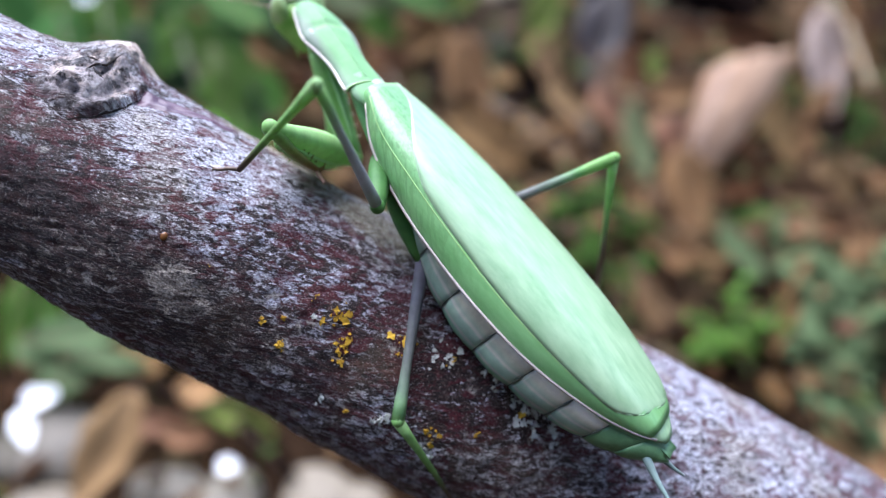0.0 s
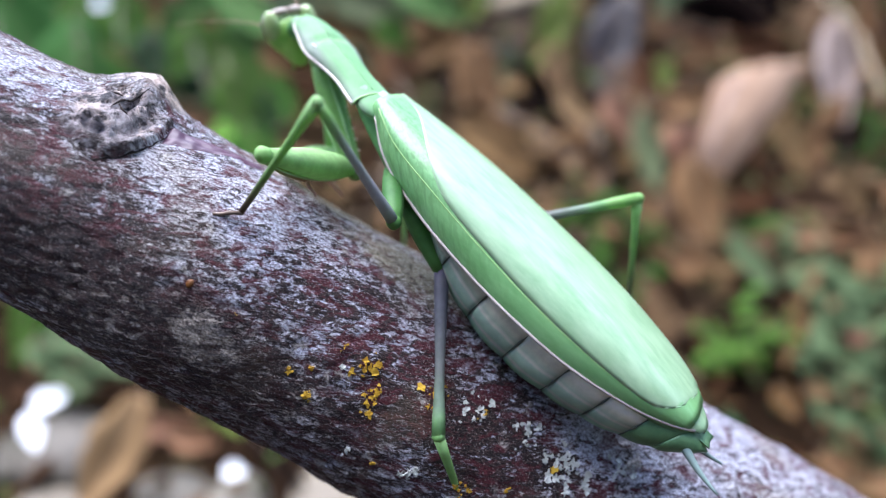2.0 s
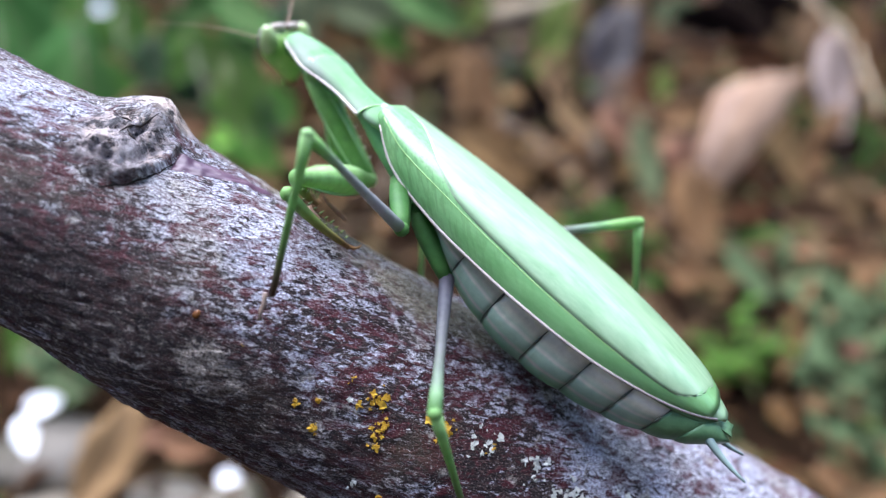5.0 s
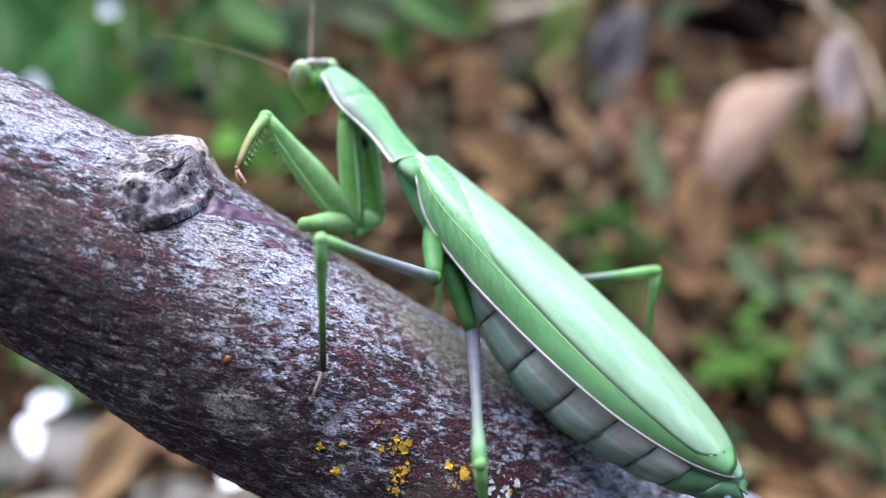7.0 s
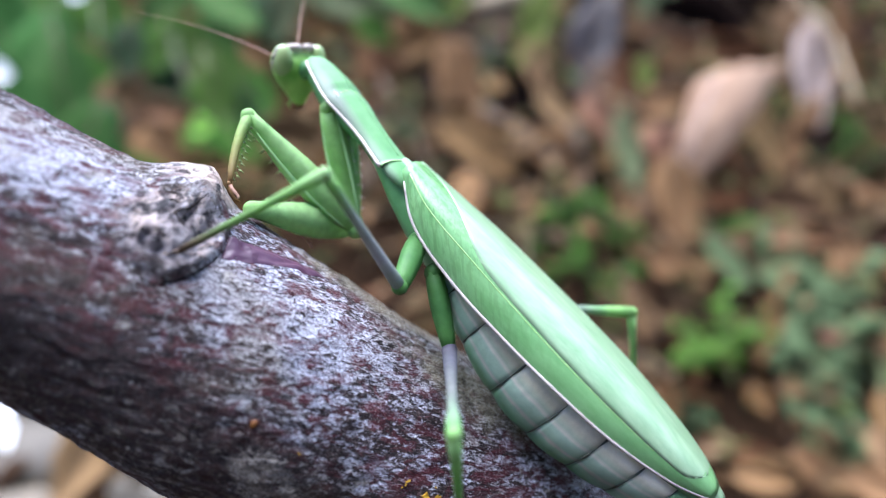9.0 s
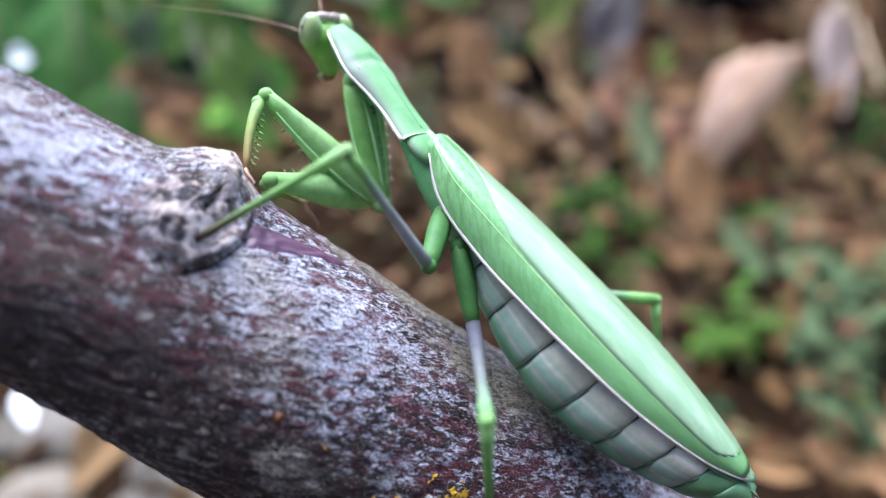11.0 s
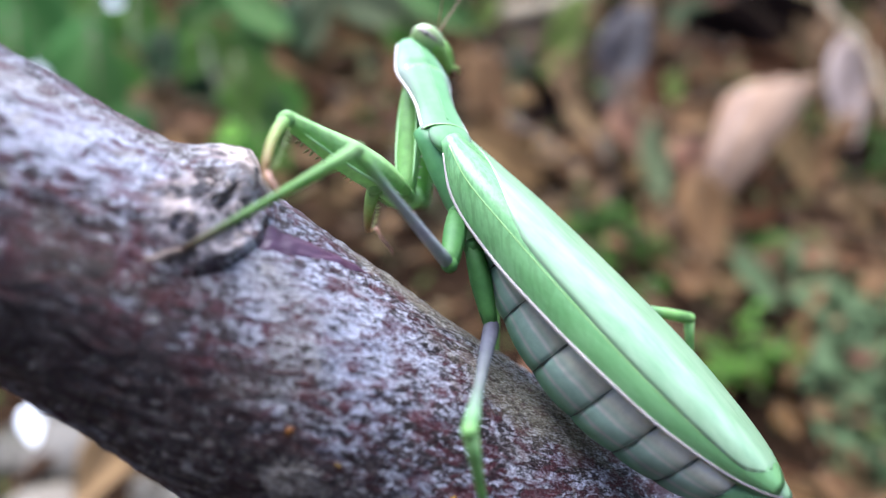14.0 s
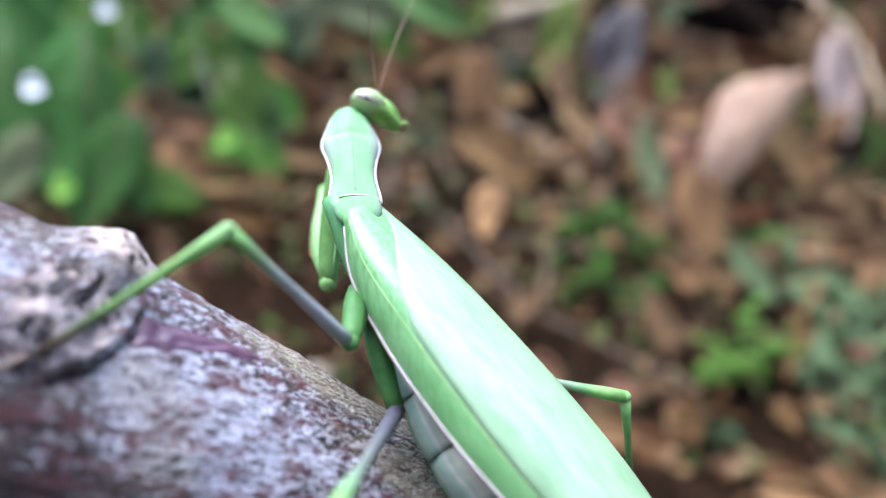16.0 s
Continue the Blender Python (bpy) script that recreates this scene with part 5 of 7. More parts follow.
laid_leaf((-0.298, 0.562, 0.074), (11, 40, -46), 0.044, 0.82, GREYLEAF, 162, "grey-brown dry leaf in the litter")
laid_leaf((-0.268, 0.524, 0.065), (-4, 39, -69), 0.049, 0.86, GREYLEAF, 163, "grey-brown dry leaf in the litter")
laid_leaf((-0.249, 0.512, 0.056), (11, 37, -47), 0.052, 1.02, TANDULL, 164, "pale tan dry leaf in the litter")
laid_leaf((-0.190, 0.423, 0.036), (33, 13, 2), 0.053, 0.55, DEAD, 165, "brown dry leaf in the litter")
twig((-0.062, 0.745, 0.025), (-0.053, 0.457, 0.025), 0.0038, 166, "thin dry brown stalk in the litter", TWIG2)
twig((-0.052, 0.678, 0.025), (-0.028, 0.458, 0.025), 0.0036, 167, "thin dry brown stalk in the litter", TWIG2)
twig((-0.056, 0.604, 0.025), (-0.063, 0.450, 0.025), 0.0034, 168, "thin dry brown stalk in the litter", TWIG2)
twig((-0.055, 0.682, 0.025), (0.008, 0.475, 0.025), 0.0037, 169, "thin dry brown stalk in the litter", TWIG2)
broad_plant((-0.370, 0.471, 0.0), FERN, 170, "broad-leaved blue-green undergrowth plant", [((-0.085, 0.183, 0.147), (4, 36, -48), 0.157, 0.49), ((0.026, 0.018, 0.128), (-2, 33, -58), 0.139, 0.36), ((0.041, 0.086, 0.123), (-7, 33, -70), 0.157, 0.33), ((0.099, 0.012, 0.085), (-18, 26, -95), 0.113, 0.44), ((-0.108, 0.250, 0.120), (27, 28, -11), 0.087, 0.80), ((0.019, 0.130, 0.127), (-15, 32, -85), 0.120, 0.45), ((0.015, 0.022, 0.143), (-9, 34, -69), 0.121, 0.33), ((0.081, 0.022, 0.080), (1, 32, -58), 0.096, 0.41)])
broad_plant((-0.299, 0.522, 0.0), MIDGREEN, 171, "mid-green leafy undergrowth plant", [((-0.091, 0.123, 0.115), (14, 34, -37), 0.107, 0.50), ((-0.059, 0.179, 0.118), (3, 36, -59), 0.095, 0.48), ((-0.141, 0.230, 0.099), (35, 13, 10), 0.077, 0.81), ((-0.107, 0.204, 0.113), (-15, 34, -86), 0.101, 0.43), ((-0.035, 0.068, 0.097), (4, 34, -53), 0.095, 0.42), ((0.032, -0.069, 0.051), (25, 19, -7), 0.068, 0.60)])
broad_plant((-0.202, 0.525, 0.0), MIDGREEN, 172, "mid-green leafy undergrowth plant", [((-0.080, 0.138, 0.101), (22, 28, -28), 0.090, 0.56), ((-0.024, 0.091, 0.088), (20, 29, -35), 0.077, 0.51), ((0.020, -0.010, 0.060), (10, 30, -52), 0.061, 0.54), ((-0.011, 0.060, 0.082), (-1, 33, -71), 0.080, 0.51), ((-0.069, 0.128, 0.102), (-13, 33, -89), 0.080, 0.47), ((0.019, 0.084, 0.069), (6, 32, -62), 0.070, 0.47), ((0.003, -0.012, 0.067), (-11, 30, -89), 0.067, 0.42)])
broad_plant((-0.254, 0.689, 0.0), FERN, 173, "broad-leaved blue-green undergrowth plant", [((-0.048, -0.047, 0.085), (27, -26, 63), 0.113, 0.29), ((-0.049, 0.065, 0.118), (29, 24, -16), 0.089, 0.57), ((-0.049, -0.082, 0.071), (23, -29, 73), 0.079, 0.42), ((0.014, 0.014, 0.106), (6, 35, -61), 0.089, 0.40)])
broad_plant((-0.236, 0.721, 0.0), PALEGREEN, 174, "light green broad-leaved plant", [((-0.007, -0.033, 0.130), (25, 28, -29), 0.085, 0.45)])
laid_leaf((-0.277, 0.376, 0.130), (-26, 32, -94), 0.057, 0.49, SAGEDULL, 175, "dull grey-green leaf of the undergrowth")
# leaves in a darker green, their shade put into the colour
laid_leaf((-0.284, 0.599, 0.114), (-14, 42, -84), 0.057, 0.56, DARKGREEN, 176, "leaf coloured dark green for shade")
laid_leaf((-0.270, 0.496, 0.084), (-13, 38, -82), 0.046, 0.52, DARKGREEN, 177, "leaf coloured dark green for shade")
laid_leaf((-0.277, 0.589, 0.057), (39, 13, 7), 0.064, 0.67, DARKGREEN, 178, "leaf coloured dark green for shade")
laid_leaf((-0.203, 0.586, 0.061), (15, 37, -48), 0.069, 0.64, DARKGREEN, 179, "leaf coloured dark green for shade")
laid_leaf((-0.202, 0.785, 0.097), (2, 44, -72), 0.078, 0.59, DARKGREEN, 180, "leaf coloured dark green for shade")
laid_leaf((-0.177, 0.424, 0.101), (32, 5, 13), 0.017, 1.22, LIME, 181, "bright lime-green round leaf")
laid_leaf((-0.250, 0.335, 0.111), (30, 10, 19), 0.015, 1.21, LIME, 182, "bright lime-green round leaf")
# white discs painted in place of blurred glints
laid_leaf((-0.325, 0.451, 0.126), (34, 8, 23), 0.014, 1.37, GLINT, 183, "small round white disc standing for a glint")
laid_leaf((-0.476, 0.669, 0.126), (38, 6, 26), 0.012, 1.39, GLINT, 184, "small round white disc standing for a glint")
laid_leaf((-0.357, 0.646, 0.126), (37, 5, 22), 0.015, 1.31, GLINT, 185, "small round white disc standing for a glint")
laid_leaf((0.190, 0.461, 0.062), (18, 32, -83), 0.085, 0.44, TANDULL, 186, "pale tan dry leaf in the litter")
laid_leaf((0.242, 0.500, 0.017), (37, 4, -34), 0.051, 0.94, DARKRED, 187, "dark reddish sheet in the litter")
laid_leaf((0.280, 0.457, 0.023), (37, -5, -27), 0.049, 0.72, GREYLEAF, 188, "grey-brown dry leaf in the litter")
laid_leaf((0.280, 0.466, 0.026), (18, 32, -90), 0.040, 0.63, GAPSHADE, 189, "near-black sheet standing for shade in the litter")
laid_leaf((0.322, 0.478, 0.041), (29, 26, -74), 0.048, 0.53, GREYLEAF, 190, "grey-brown dry leaf in the litter")
laid_leaf((0.242, 0.394, 0.033), (35, -11, -20), 0.068, 0.27, RUSTY, 191, "rust-coloured dry leaf in the litter")
laid_leaf((0.199, 0.373, 0.049), (28, 20, -64), 0.050, 0.34, PALESAGE, 192, "soft grey-green leaf of a low plant")
laid_leaf((0.229, 0.351, 0.032), (24, -25, 9), 0.037, 0.41, SAGE, 193, "soft grey-green leaf of a low plant")
laid_leaf((0.211, 0.393, 0.038), (35, -5, -24), 0.037, 0.53, MIDGREEN, 194, "green leaf in the litter")
laid_leaf((0.194, 0.353, 0.006), (30, -12, -12), 0.055, 0.34, GAPSHADE, 195, "near-black sheet standing for shade in the litter")
laid_leaf((0.184, 0.386, 0.026), (34, 2, -31), 0.042, 0.74, GREYLEAF, 196, "grey-brown dry leaf in the litter")
laid_leaf((0.161, 0.369, 0.031), (33, 3, -30), 0.029, 0.87, TANDULL, 197, "pale tan dry leaf in the litter")
laid_leaf((0.174, 0.437, 0.031), (15, 32, -86), 0.043, 0.60, GREYLEAF, 198, "grey-brown dry leaf in the litter")
laid_leaf((0.136, 0.342, 0.031), (17, 25, -77), 0.050, 0.37, GREYLEAF, 199, "grey-brown dry leaf in the litter")
plant(0.183, 0.298, 0.039, 36, 0.011, VIVID, 200, "fresh green low plant in the litter", 0.9)
plant(0.209, 0.306, 0.034, 36, 0.011, VIVID, 201, "fresh green low plant in the litter", 0.9)
plant(0.165, 0.292, 0.027, 36, 0.011, VIVID, 202, "fresh green low plant in the litter", 0.9)
plant(0.192, 0.287, 0.029, 36, 0.011, VIVID, 203, "fresh green low plant in the litter", 0.9)
plant(0.153, 0.400, 0.034, 27, 0.013, MIDGREEN, 204, "green low plant in the litter", 0.9)
plant(0.128, 0.351, 0.030, 27, 0.012, MIDGREEN, 205, "green low plant in the litter", 0.9)
plant(0.116, 0.443, 0.031, 27, 0.014, MIDGREEN, 206, "green low plant in the litter", 0.9)
plant(0.089, 0.365, 0.031, 27, 0.013, MIDGREEN, 207, "green low plant in the litter", 0.9)
plant(0.114, 0.386, 0.030, 27, 0.013, MIDGREEN, 208, "green low plant in the litter", 0.9)
plant(0.092, 0.416, 0.026, 27, 0.014, MIDGREEN, 209, "green low plant in the litter", 0.9)
plant(0.251, 0.295, 0.048, 36, 0.018, PALESAGE, 210, "soft grey-green low plant in the litter", 0.9)
plant(0.293, 0.343, 0.041, 36, 0.020, PALESAGE, 211, "soft grey-green low plant in the litter", 0.9)
plant(0.272, 0.369, 0.034, 36, 0.021, PALESAGE, 212, "soft grey-green low plant in the litter", 0.9)
plant(0.240, 0.250, 0.042, 36, 0.020, PALESAGE, 213, "soft grey-green low plant in the litter", 0.9)
plant(0.266, 0.271, 0.036, 36, 0.020, SAGE, 214, "soft grey-green low plant in the litter", 0.9)
plant(0.226, 0.214, 0.032, 36, 0.018, PALESAGE, 215, "soft grey-green low plant in the litter", 0.9)
laid_leaf((0.242, 0.333, 0.049), (4, 32, -120), 0.074, 0.15, TANDULL, 216, "pale tan dry leaf in the litter")
laid_leaf((0.301, 0.376, 0.048), (16, 32, -102), 0.067, 0.30, TAN, 217, "pale tan dry leaf in the litter")
laid_leaf((0.238, 0.278, 0.043), (29, -16, -15), 0.014, 0.7, RUSTY, 218, "rust-coloured dry leaf in the litter")
laid_leaf((0.188, 0.248, 0.033), (23, 17, -74), 0.020, 0.7, DEAD, 219, "brown dry leaf in the litter")
laid_leaf((0.200, 0.243, 0.038), (28, -10, -23), 0.016, 0.7, GREYLEAF, 220, "grey-brown dry leaf in the litter")
laid_leaf((0.144, 0.220, 0.011), (23, -13, -12), 0.052, 0.24, DEAD, 221, "brown dry leaf in the litter")
laid_leaf((0.094, 0.227, 0.025), (24, -1, -25), 0.034, 0.61, DEAD, 222, "brown dry leaf in the litter")
laid_leaf((0.129, 0.248, 0.029), (20, 17, -69), 0.027, 0.71, DEAD, 223, "brown dry leaf in the litter")
plant(0.155, 0.234, 0.026, 27, 0.010, DARKGREEN, 224, "dark green low plant in the litter", 0.9)
twig((0.022, 0.375, 0.030), (0.061, 0.317, 0.030), 0.0030, 225, "dry grey-brown twig lying in the litter", TWIG2)
twig((0.061, 0.317, 0.030), (0.106, 0.284, 0.030), 0.0026, 226, "dry grey-brown twig lying in the litter", TWIG2)
twig((0.105, 0.285, 0.030), (0.148, 0.256, 0.030), 0.0022, 227, "dry grey-brown twig lying in the litter", TWIG2)
twig((-0.034, 0.477, 0.030), (0.025, 0.370, 0.030), 0.0030, 228, "dry grey-brown twig lying in the litter", TWIG2)
twig((0.034, 0.404, 0.030), (0.111, 0.391, 0.030), 0.0028, 229, "dry brown twig lying in the litter", TWIG2)
laid_leaf((0.090, 0.259, 0.029), (26, -3, -15), 0.025, 0.59, RUSTY, 230, "rust-coloured dry leaf in the litter")
laid_leaf((0.047, 0.276, 0.033), (23, 13, -41), 0.027, 0.66, RUSTY, 231, "rust-coloured dry leaf in the litter")
laid_leaf((0.079, 0.229, 0.030), (24, 1, -24), 0.026, 0.72, TANDULL, 232, "pale tan dry leaf in the litter")
laid_leaf((0.099, 0.551, 0.028), (35, 15, -33), 0.064, 0.52, GREYLEAF, 233, "grey-brown dry leaf in the litter")
broad_plant((-0.278, 0.289, 0.0), MIDGREEN, 234, "green blade-leaved plant under the branch", [((0.018, 0.016, 0.062), (-14, 23, -81), 0.062, 0.25), ((0.025, 0.007, 0.053), (1, 27, -48), 0.034, 0.52)])
broad_plant((-0.236, 0.279, 0.0), PALESAGE, 235, "pale grey-green low plant", [((-0.004, -0.019, 0.049), (24, 8, 21), 0.059, 0.41), ((0.021, -0.026, 0.046), (19, 15, 0), 0.046, 0.36), ((0.008, -0.045, 0.036), (24, 3, 34), 0.033, 0.60), ((-0.012, -0.015, 0.046), (8, 24, -29), 0.031, 0.57)])
laid_leaf((-0.206, 0.278, 0.041), (17, 23, -20), 0.079, 0.29, TANDULL, 236, "pale tan dry leaf in the litter")
laid_leaf((-0.172, 0.251, 0.024), (22, 15, -1), 0.029, 0.74, GAPSHADE, 237, "near-black sheet standing for shade in the litter")
laid_leaf((-0.182, 0.212, 0.028), (25, 8, 20), 0.036, 0.52, RUSTY, 238, "rust-coloured dry leaf in the litter")
laid_leaf((-0.152, 0.213, 0.028), (20, 15, -2), 0.027, 0.62, RUSTY, 239, "rust-coloured dry leaf in the litter")
laid_leaf((-0.156, 0.245, 0.022), (24, 10, 9), 0.025, 0.67, AMBER, 240, "rust-coloured dry leaf in the litter")
laid_leaf((-0.132, 0.229, 0.026), (19, 16, -13), 0.041, 0.34, OLIVE, 241, "olive dead leaf in the litter")
laid_leaf((-0.112, 0.219, 0.028), (10, 20, -37), 0.047, 0.27, GAPSHADE, 242, "near-black sheet standing for shade in the litter")
stone(-0.216, 0.216, 0.030, STONE, 243, "rounded grey stone in the litter")
laid_leaf((-0.157, 0.212, 0.061), (-28, 21, -104), 0.060, 0.42, PALE, 244, "pale beige dry leaf in the litter")
stone(-0.145, 0.189, 0.025, STONE, 245, "rounded grey stone in the litter")
stone(-0.114, 0.185, 0.021, STONE, 246, "rounded grey stone in the litter")
stone(-0.065, 0.185, 0.025, PALESTONE, 247, "rounded pale beige stone in the litter")
stone(-0.042, 0.179, 0.018, PALESTONE, 248, "rounded pale beige stone in the litter")
stone(-0.244, 0.213, 0.017, STONE, 249, "rounded grey stone in the litter")
stone(-0.085, 0.161, 0.024, STONE, 250, "rounded grey stone in the litter")
stone(-0.208, 0.173, 0.024, PALESTONE, 251, "rounded pale beige stone in the litter")
stone(-0.155, 0.161, 0.024, STONE, 252, "rounded grey stone in the litter")
# white sheets painted in place of the bright glints among the stones
laid_leaf((-0.206, 0.197, 0.065), (-6, 23, -58), 0.020, 0.50, GLINT, 253, "curled white sheet standing for a bright glint")
laid_leaf((-0.210, 0.205, 0.061), (24, 4, 35), 0.016, 0.76, GLINT, 254, "curled white sheet standing for a bright glint")
laid_leaf((-0.103, 0.170, 0.061), (17, 8, 5), 0.010, 0.82, GLINT, 255, "curled white sheet standing for a bright glint")
laid_leaf((0.152, 0.186, 0.038), (25, -10, -20), 0.030, 0.50, TAN, 260, "pale tan dry leaf in the litter")
laid_leaf((0.190, 0.201, 0.038), (20, 12, -60), 0.034, 0.45, TANDULL, 261, "pale tan dry leaf in the litter")
laid_leaf((0.209, 0.185, 0.038), (26, -5, -35), 0.036, 0.50, TAN, 262, "pale tan dry leaf in the litter")
laid_leaf((0.236, 0.212, 0.038), (18, 14, -75), 0.036, 0.50, PALE, 263, "pale tan dry leaf in the litter")
laid_leaf((0.193, 0.181, 0.038), (22, 8, 20), 0.026, 0.60, GREYLEAF, 264, "grey-brown dry leaf in the litter")
laid_leaf((0.259, 0.239, 0.038), (18, 20, -100), 0.040, 0.40, TANDULL, 265, "pale tan dry leaf in the litter")
laid_leaf((0.281, 0.305, 0.038), (20, 20, -60), 0.045, 0.40, TAN, 266, "pale tan dry leaf in the litter")
laid_leaf((0.323, 0.359, 0.038), (25, 15, -40), 0.050, 0.45, TANDULL, 267, "pale tan dry leaf in the litter")
stone(-0.091, 0.292, 0.012, PALESTONE, 270, "rounded pale beige stone in the litter")
laid_leaf((-0.126, 0.623, 0.034), (22, 9, -84), 0.037, 0.60, TANDULL, 280, "pale tan dry leaf in the litter")
laid_leaf((-0.080, 0.560, 0.034), (38, 15, 12), 0.031, 0.50, TANDULL, 281, "pale tan dry leaf in the litter")
laid_leaf((-0.082, 0.478, 0.034), (19, -5, -93), 0.025, 0.55, TANDULL, 282, "pale tan dry leaf in the litter")
laid_leaf((-0.048, 0.506, 0.034), (15, 15, -36), 0.031, 0.40, TANDULL, 283, "pale tan dry leaf in the litter")
laid_leaf((0.057, 0.679, 0.034), (40, -7, -54), 0.039, 0.50, TANDULL, 284, "pale tan dry leaf in the litter")
laid_leaf((-0.118, 0.500, 0.034), (31, 24, -18), 0.023, 0.50, GREYLEAF, 285, "grey-brown dry leaf in the litter")
laid_leaf((-0.052, 0.424, 0.034), (23, 1, -83), 0.023, 0.50, TANDULL, 286, "pale tan dry leaf in the litter")
laid_leaf((0.083, 0.572, 0.034), (23, 3, -104), 0.031, 0.45, TANDULL, 287, "pale tan dry leaf in the litter")
laid_leaf((0.098, 0.469, 0.034), (35, 6, -41), 0.025, 0.50, TANDULL, 288, "pale tan dry leaf in the litter")
laid_leaf((0.112, 0.405, 0.034), (21, 0, -31), 0.020, 0.50, TANDULL, 289, "pale tan dry leaf in the litter")
laid_leaf((0.146, 0.379, 0.034), (24, 30, -15), 0.020, 0.50, TANDULL, 290, "pale tan dry leaf in the litter")
laid_leaf((0.042, 0.513, 0.034), (17, 28, -24), 0.021, 0.60, TANDULL, 291, "pale tan dry leaf in the litter")
# kept clear of litter so that the painted dark gaps show
DARK_GAPS = [(0.506, 1.046, 0.085), (0.384, 0.948, 0.075), (0.236, 0.74, 0.055), (0.093, 0.718, 0.05), (-0.004, 0.717, 0.04), (0.372, 0.861, 0.07), (0.329, 0.589, 0.035)]


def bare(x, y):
    """Whether a place lies in one of the gaps kept clear of litter and painted dark."""
    return any(math.hypot(x - a, (y - b) * 0.6) < r for a, b, r in DARK_GAPS)


rng = random.Random(7)
for i in range(270):
    x, y = rng.uniform(-0.55, 0.65), rng.uniform(0.3, 1.15)
    if bare(x, y):
        continue
    dead_leaf(x, y, rng.uniform(0.030, 0.075) * math.hypot(x, y, 0.32), (DEAD, TANDULL, DARKRED, GREYLEAF, GREYLEAF)[rng.randrange(5)], rng.uniform(0, 360), rng.uniform(-10, 40), rng.uniform(-30, 30), 100 + i, "curled dry brown leaf in the leaf litter", rng.uniform(0, 0.012), rng.uniform(0.3, 0.7))
scraps = []
for i in range(8500):
    x, y = rng.uniform(-0.75, 0.85), rng.uniform(0.05, 1.35)
    if bare(x, y):
        continue
    size = rng.uniform(0.014, 0.045) * math.hypot(x, y, 0.32)
    m = pose(x, y, ground_height(x, y) + rng.choice((0.004, 0.008, 0.012, 0.02, 0.03)), rng.uniform(-35, 35), rng.uniform(-40, 40), rng.uniform(0, 360))
    v, f = sheet(leaf_grid(size, size * rng.uniform(0.25, 0.7), rng.uniform(-0.4, 0.7), rng.uniform(-0.2, 0.5), 0.03, rng, 5, 3), 0.0005)
    scraps.append(([m @ p for p in v], f))
for i in range(5000):
    # the litter thins out away from the branch
    a, far = rng.uniform(0, 6.283), 0.9 + 2.6 * rng.random() ** 1.6
    x, y = far * math.cos(a), 0.6 + far * math.sin(a)
    if -0.75 < x < 0.85 and 0.05 < y < 1.35:
        continue
    size = rng.uniform(0.03, 0.07)
    m = pose(x, y, ground_height(x, y) + 0.006, rng.uniform(-25, 25), rng.uniform(-25, 25), rng.uniform(0, 360))
    v, f = sheet(leaf_grid(size, size * rng.uniform(0.3, 0.7), rng.uniform(-0.4, 0.7), rng.uniform(-0.2, 0.5), 0.03, rng, 4, 3), 0.0005)
    scraps.append(([m @ p for p in v], f))
tagged(part("leaf_scraps", *joined(scraps), SCRAPS), "crumbled brown leaf scraps covering the soil", "leaf litter", kind="stuff")
for i in range(45):
    x, y, a = rng.uniform(-0.5, 0.6), rng.uniform(0.15, 1.1), rng.uniform(0, 6.28)
    k = rng.uniform(0.04, 0.15)
    twig((x, y, 0.01), (x + k * math.cos(a), y + k * math.sin(a), rng.uniform(0.01, 0.04)), rng.uniform(0.001, 0.003), 500 + i)


# ---- movement ----
def aim(a, b, up=(0, 0, 1)):
    """The pose of a limb in the mantis's space, in mm: from joint a towards b."""
    a, b = Vector(a) * MM, Vector(b) * MM
    x = (b - a).normalized()
    y = Vector(up).cross(x).normalized()
    m = Matrix((x, y, x.cross(y))).transposed().to_4x4()
    return Matrix.Translation(a) @ m


def walk_leg(leg, rows, up=(0, 0, 1)):
    """Keys a leg's sections from rows of seconds and its joints: hip, coxa's end, knee, shin's end, foot."""
    for i, section in enumerate(leg):
        walk(section, [(r[0], aim(r[1 + 3 * i:4 + 3 * i], r[4 + 3 * i:7 + 3 * i], up)) for r in rows])


def walk_foreleg(leg, rows, tarsus):
    """The same for a grasping leg: shoulder, coxa's end, femur's end, shin's end; tarsus: where the foot points."""
    keyed = [[], [], [], []]
    for r in rows:
        j = [Vector(r[1 + 3 * i:4 + 3 * i]) for i in range(4)]
        bend = (j[1] - j[2]).cross(j[3] - j[2])
        plane = bend.cross(j[2] - j[1])
        plane = -plane if plane.dot(j[3] - j[2]) > 0 else plane
        keyed[0].append((r[0], aim(j[0], j[1], (0, 1, 0.3))))
        keyed[1].append((r[0], aim(j[1], j[2], plane)))
        plane2 = bend.cross(j[3] - j[2])
        plane2 = -plane2 if plane2.dot(j[1] - j[2]) > 0 else plane2
        keyed[2].append((r[0], aim(j[2], j[3], plane2)))
        keyed[3].append((r[0], aim(j[3], j[3] + Vector(tarsus), plane2)))
    for section, rows_of in zip(leg, keyed):
        walk(section, rows_of)


